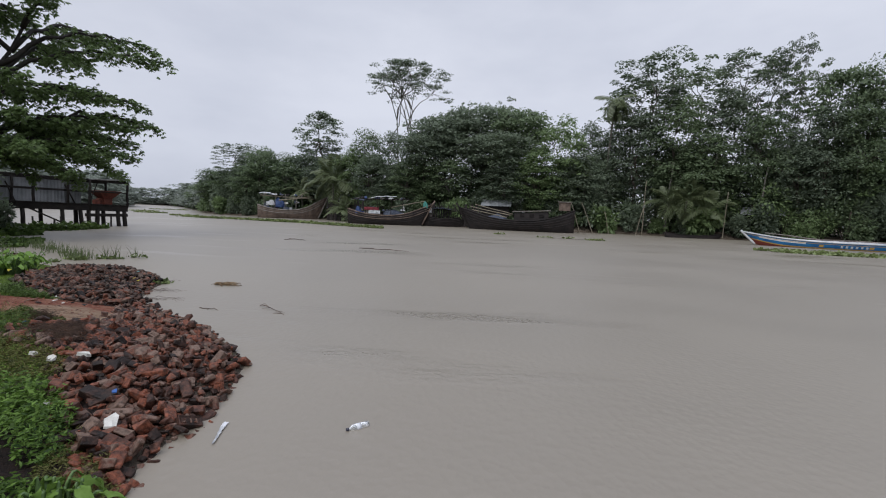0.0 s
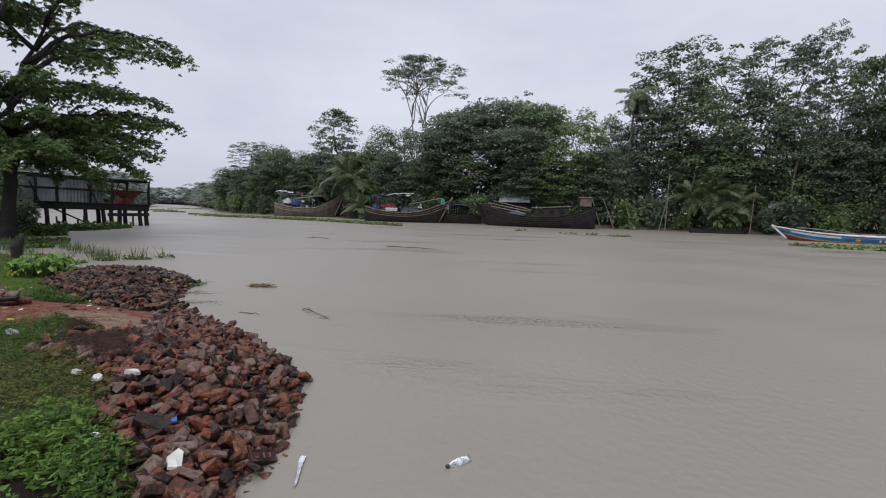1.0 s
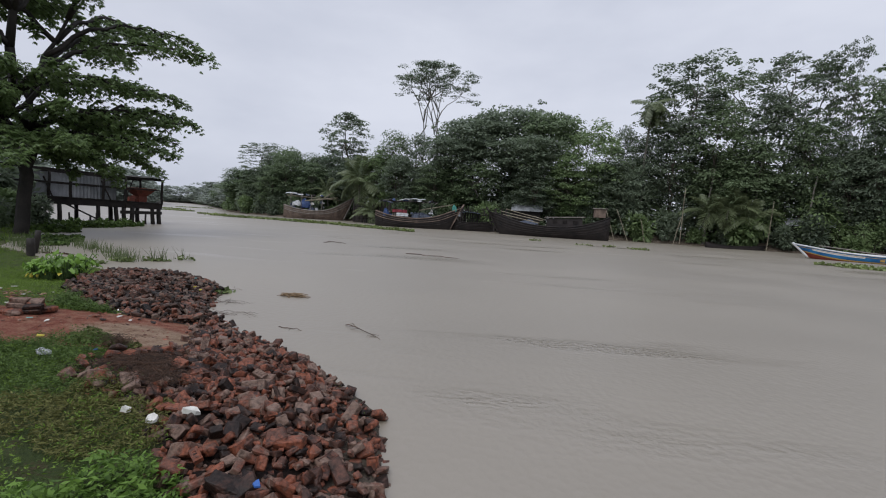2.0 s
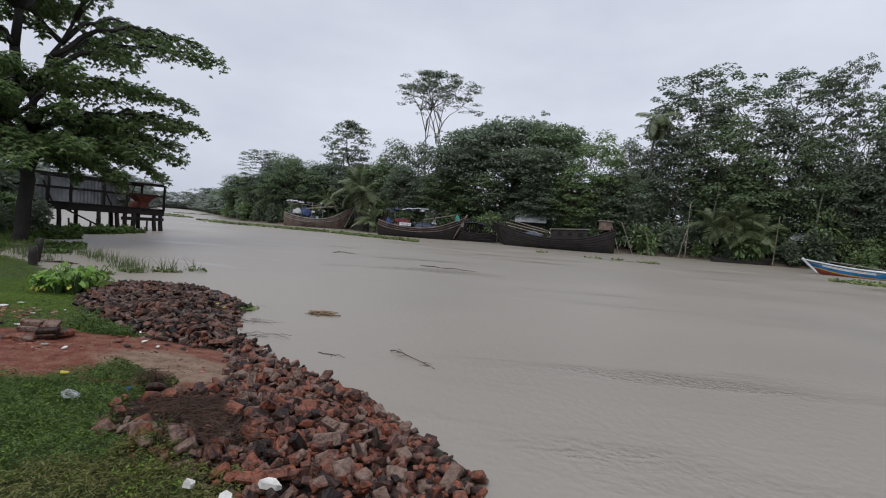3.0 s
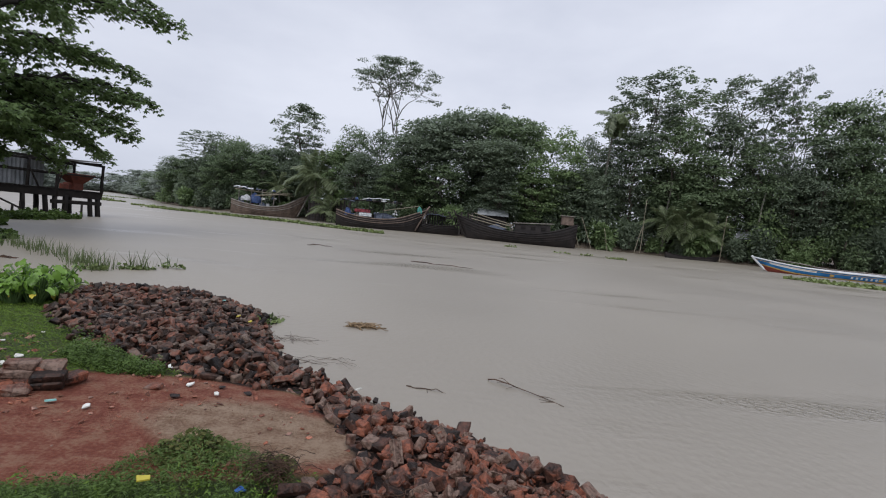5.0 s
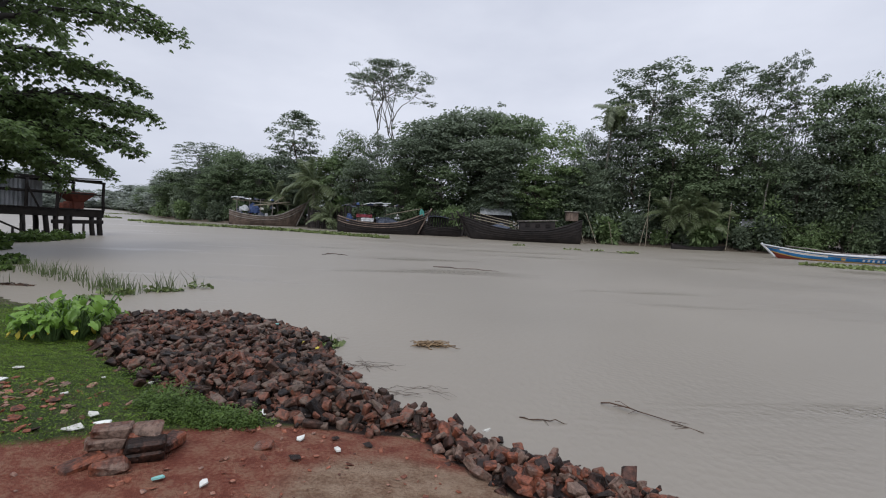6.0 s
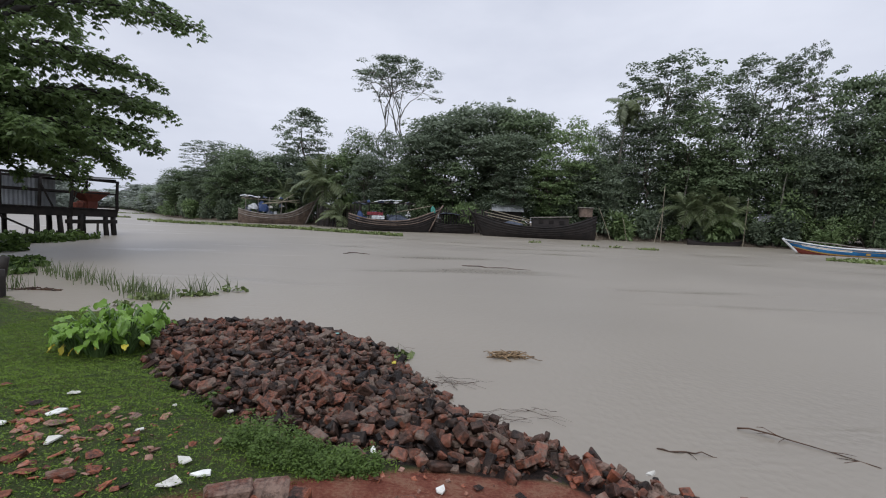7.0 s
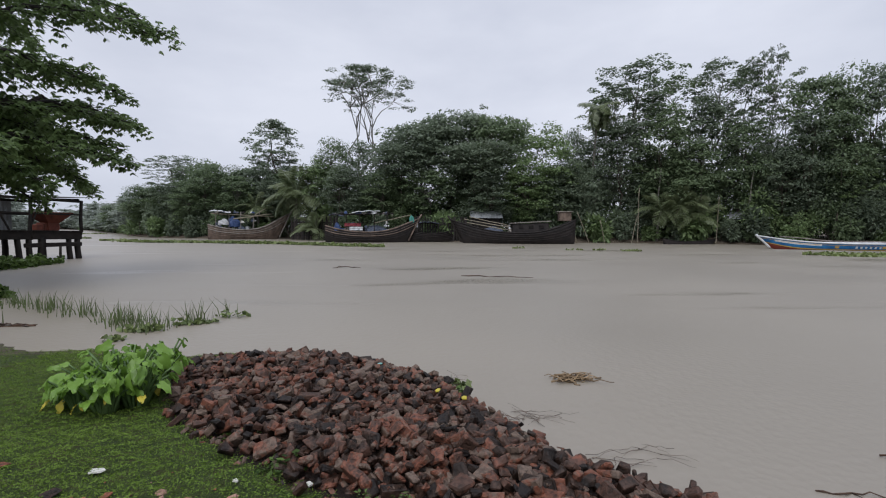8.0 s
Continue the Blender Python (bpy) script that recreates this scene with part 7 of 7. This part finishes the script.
def heap_of_bricks(name, poly, mat, mat_joined, rise, label, seed, hub, step, big):
    """Bricks lie in two layers over the mound; those nearest the path are single parts, the rest is one mesh."""
    r = rng(seed)
    ob = thing(name, (0, 0, 0), 0, label, "brick heap", "heaps of broken brick")
    shapes = brick_set(mat)
    xs, ys = [p[0] for p in poly], [p[1] for p in poly]
    spots = []
    for layer in range(3):
        gap = step * (1.2, 1.0, 0.8)[layer]
        gx_, gy_ = np.meshgrid(np.arange(min(xs), max(xs), gap), np.arange(min(ys), max(ys), gap))
        px = (gx_ + r.uniform(-0.045, 0.045, gx_.shape)).ravel()
        py = (gy_ + r.uniform(-0.045, 0.045, gy_.shape)).ravel()
        edge = np.where(inside(px, py, poly), 1, -1) * gap_to(px, py, poly + poly[:1])
        ok = edge > r.normal(0.0, (0.08, 0.05, 0.04)[layer], len(px)) - 0.04 + (0.0, 0.07, 0.0)[layer]
        ok &= edge > -0.075
        if layer:
            ok &= r.uniform(0, 1, len(px)) < (1.0, 0.80, 0.55)[layer]
        tangle = np.hypot((px + 3.95) / 0.42, (py - 4.68) / 0.26) < 1
        ok &= ~tangle | (r.uniform(0, 1, len(px)) < (0.5, 0.12, 0.25)[layer])
        px, py = px[ok], py[ok]
        z = height(px, py) + mound(px, py, poly, rise, 0.45) - 0.02 + (0.0, 0.054, 0.018)[layer] + 0.015 * ripple(px * 3, py * 3) + r.normal(0, (0.0, 0.014, 0.012)[layer], len(px))
        z = np.maximum(z, -0.03)
        spots += [(a, b, c, layer) for a, b, c in zip(px, py, z)]
    top = sorted((s for s in spots if s[3] == 1), key=lambda s: math.hypot(s[0] - hub[0], s[1] - hub[1]))
    single = set(top[:300])
    jv, jf, base = [], [], 0
    chance = np.array([0.07, 0.12, 0.14, 0.14, 0.12, 0.1, 0.09, 0.08, 0.1, 0.04])
    cache = [(np.array([v.co[:] for v in me.vertices]), [tuple(p.vertices) for p in me.polygons]) for me in shapes]
    for s in spots:
        k = int(r.choice(10, p=chance))
        if s[3] == 1 and r.uniform() < 0.07:
            k = 10
        tilt = (18, 30, 30)[s[3]]
        flip = 90 if r.uniform() < 0.10 else 0
        m = pose(s[0], s[1], s[2] + (0.02 if flip else 0), r.normal(0, tilt) + (flip if k != 10 else 0), r.normal(0, tilt), r.uniform(0, 360))
        g = (r.uniform(0.42, 1.18) if s[3] < 2 else r.uniform(0.22, 0.6)) * big
        m = m @ Matrix.Diagonal((g, g, g, 1))
        if s in single:
            o = new("brick", shapes[k])
            o.parent = ob
            o.matrix_basis = m
        else:
            v, f = cache[k]
            mm = np.array(m)
            jv.append(v @ mm[:3, :3].T + mm[:3, 3])
            jf += [tuple(i + base for i in q) for q in f]
            base += len(v)
    me = bpy.data.meshes.new("brick_rubble")
    me.from_pydata(np.concatenate(jv).tolist(), [], jf)
    o = put_mesh("brick_rubble", me, mat_joined, ob)
    tagged(o, "", "", "", "stuff")
    return ob


heap_of_bricks("red_brick_heap", PILE_SOUTH, BRICK_RED, BRICK_RED_J, 0.05, "spread heap of wet broken red bricks along the river's edge", 601, (-3.4, 4.9), 0.065, 0.74)
heap_of_bricks("dark_brick_heap", PILE_NORTH, BRICK_DARK, BRICK_DARK_J, 0.125, "low heap of wet dark brown broken bricks at the water", 602, (-6.3, 7.6), 0.063, 0.70)

# stack of whole bricks beside the path, and single bricks on the grass
wholes = [brick_mesh(700 + i, (0.209 - 0.008 * i, 0.1, 0.061), i == 2, 0.008) for i in range(4)]
for i, me in enumerate(wholes):
    me.materials.append(BRICK_RED)
stack = thing("brick_stack", (-6.17, 5.83, ground_z(-6.17, 5.83)), 8, "small stack of wet brown bricks beside the path", "brick stack")
stack.scale = (0.84, 0.84, 0.9)
for i, (x, y, z, a) in enumerate(((-0.13, 0.06, 0.03, 20), (-0.11, -0.07, 0.03, 16), (0.11, 0.07, 0.03, 14), (0.13, -0.05, 0.03, 8), (-0.12, 0.0, 0.092, 24), (-0.10, 0.11, 0.092, 18), (0.11, 0.06, 0.092, 12), (0.14, -0.05, 0.092, 6),
        (-0.10, 0.03, 0.154, 15), (0.10, 0.06, 0.154, -12), (0.01, -0.21, 0.03, 14), (-0.20, -0.16, 0.03, 48), (0.24, 0.10, 0.03, 80))):
    o = new("brick", wholes[(i * 3) % 4])
    o.parent = stack
    o.matrix_basis = pose(x * 0.86, y * 0.86, z * 0.87, 0, 0, a)
r7 = rng(701)


def crumbs(name, spots, n, size, label, seed):
    """Crushed brick: many small chips pressed into the soil, one mesh."""
    r = rng(seed)
    share = np.array([s_[2] * s_[3] for s_ in spots])
    pick_spot = r.choice(len(spots), n, p=share / share.sum())
    jv, jf, base = [], [], 0
    kinds = [(np.array([v.co[:] for v in me.vertices]), [tuple(q.vertices) for q in me.polygons]) for me in loose_shapes[:10]]
    for k in pick_spot:
        x, y, a, b = spots[k]
        x, y = x + r.normal(0, a * 0.5), y + r.normal(0, b * 0.5)
        v, f = kinds[int(r.integers(2, 10))]
        g = size * r.uniform(0.25, 1.0) ** 1.5
        m = np.array(pose(x, y, ground_z(x, y) + 0.006, r.normal(0, 18), r.normal(0, 18), r.uniform(0, 360)) @ Matrix.Diagonal((g, g, g * 0.6, 1)))
        jv.append(v @ m[:3, :3].T + m[:3, 3])
        jf += [tuple(i + base for i in q) for q in f]
        base += len(v)
    me = bpy.data.meshes.new(name)
    me.from_pydata(np.concatenate(jv).tolist(), [], jf)
    return tagged(put_mesh(name, me, BRICK_CHIP), label, "brick chips", "", "stuff")



loose_shapes = brick_set(BRICK_RED)
crumbs("crushed_brick", [(-7.45, 5.95, 0.4, 0.2), (-7.2, 6.4, 0.7, 0.4), (-7.6, 6.7, 0.7, 0.35), (-6.9, 6.05, 0.4, 0.2)], 260, 0.42, "crushed red brick trodden into the grass", 705)
crumbs("path_chips", [(-5.3, 6.0, 0.5, 0.25), (-5.6, 5.6, 0.9, 0.4), (-4.6, 5.7, 0.3, 0.3), (-5.6, 6.3, 0.5, 0.12)], 160, 0.26, "small red brick chips on the sandy path", 706)
for x, y in ((-7.35, 6.17), (-7.55, 6.25), (-7.2, 6.05), (-7.45, 6.05), (-7.65, 6.1), (-7.05, 6.05), (-7.26, 6.56), (-6.83, 6.36), (-7.05, 6.25), (-6.95, 6.1), (-7.9, 6.95), (-7.5, 6.6), (-7.2, 6.8), (-7.0, 6.45), (-7.75, 6.75),
        (-8.3, 6.9), (-8.05, 6.7), (-8.4, 7.3), (-6.75, 6.0), (-5.55, 6.02), (-5.35, 5.9), (-5.0, 6.2), (-5.7, 6.25), (-5.2, 6.25), (-4.45, 4.98), (-2.9, 2.75), (-2.5, 2.75)):
    k = int(r7.choice([3, 4, 6, 9, 9, 6]))
    o = new("loose_brick", loose_shapes[k])
    g = r7.uniform(0.45, 0.9)
    o.matrix_basis = pose(x, y, ground_z(x, y) + 0.012, r7.normal(0, 8), r7.normal(0, 8), r7.uniform(0, 360)) @ Matrix.Diagonal((g, g, g * 0.55, 1))
    tagged(o, "broken piece of red brick lying on the bank", "brick", "loose bricks on the bank")


# ---------------------------------------------------------------- the plan to its true size
for ob in list(scene.objects):
    if ob.parent is None and ob.type in {"MESH", "EMPTY"}:
        ob.matrix_basis = Matrix.Scale(UNIT, 4) @ ob.matrix_basis
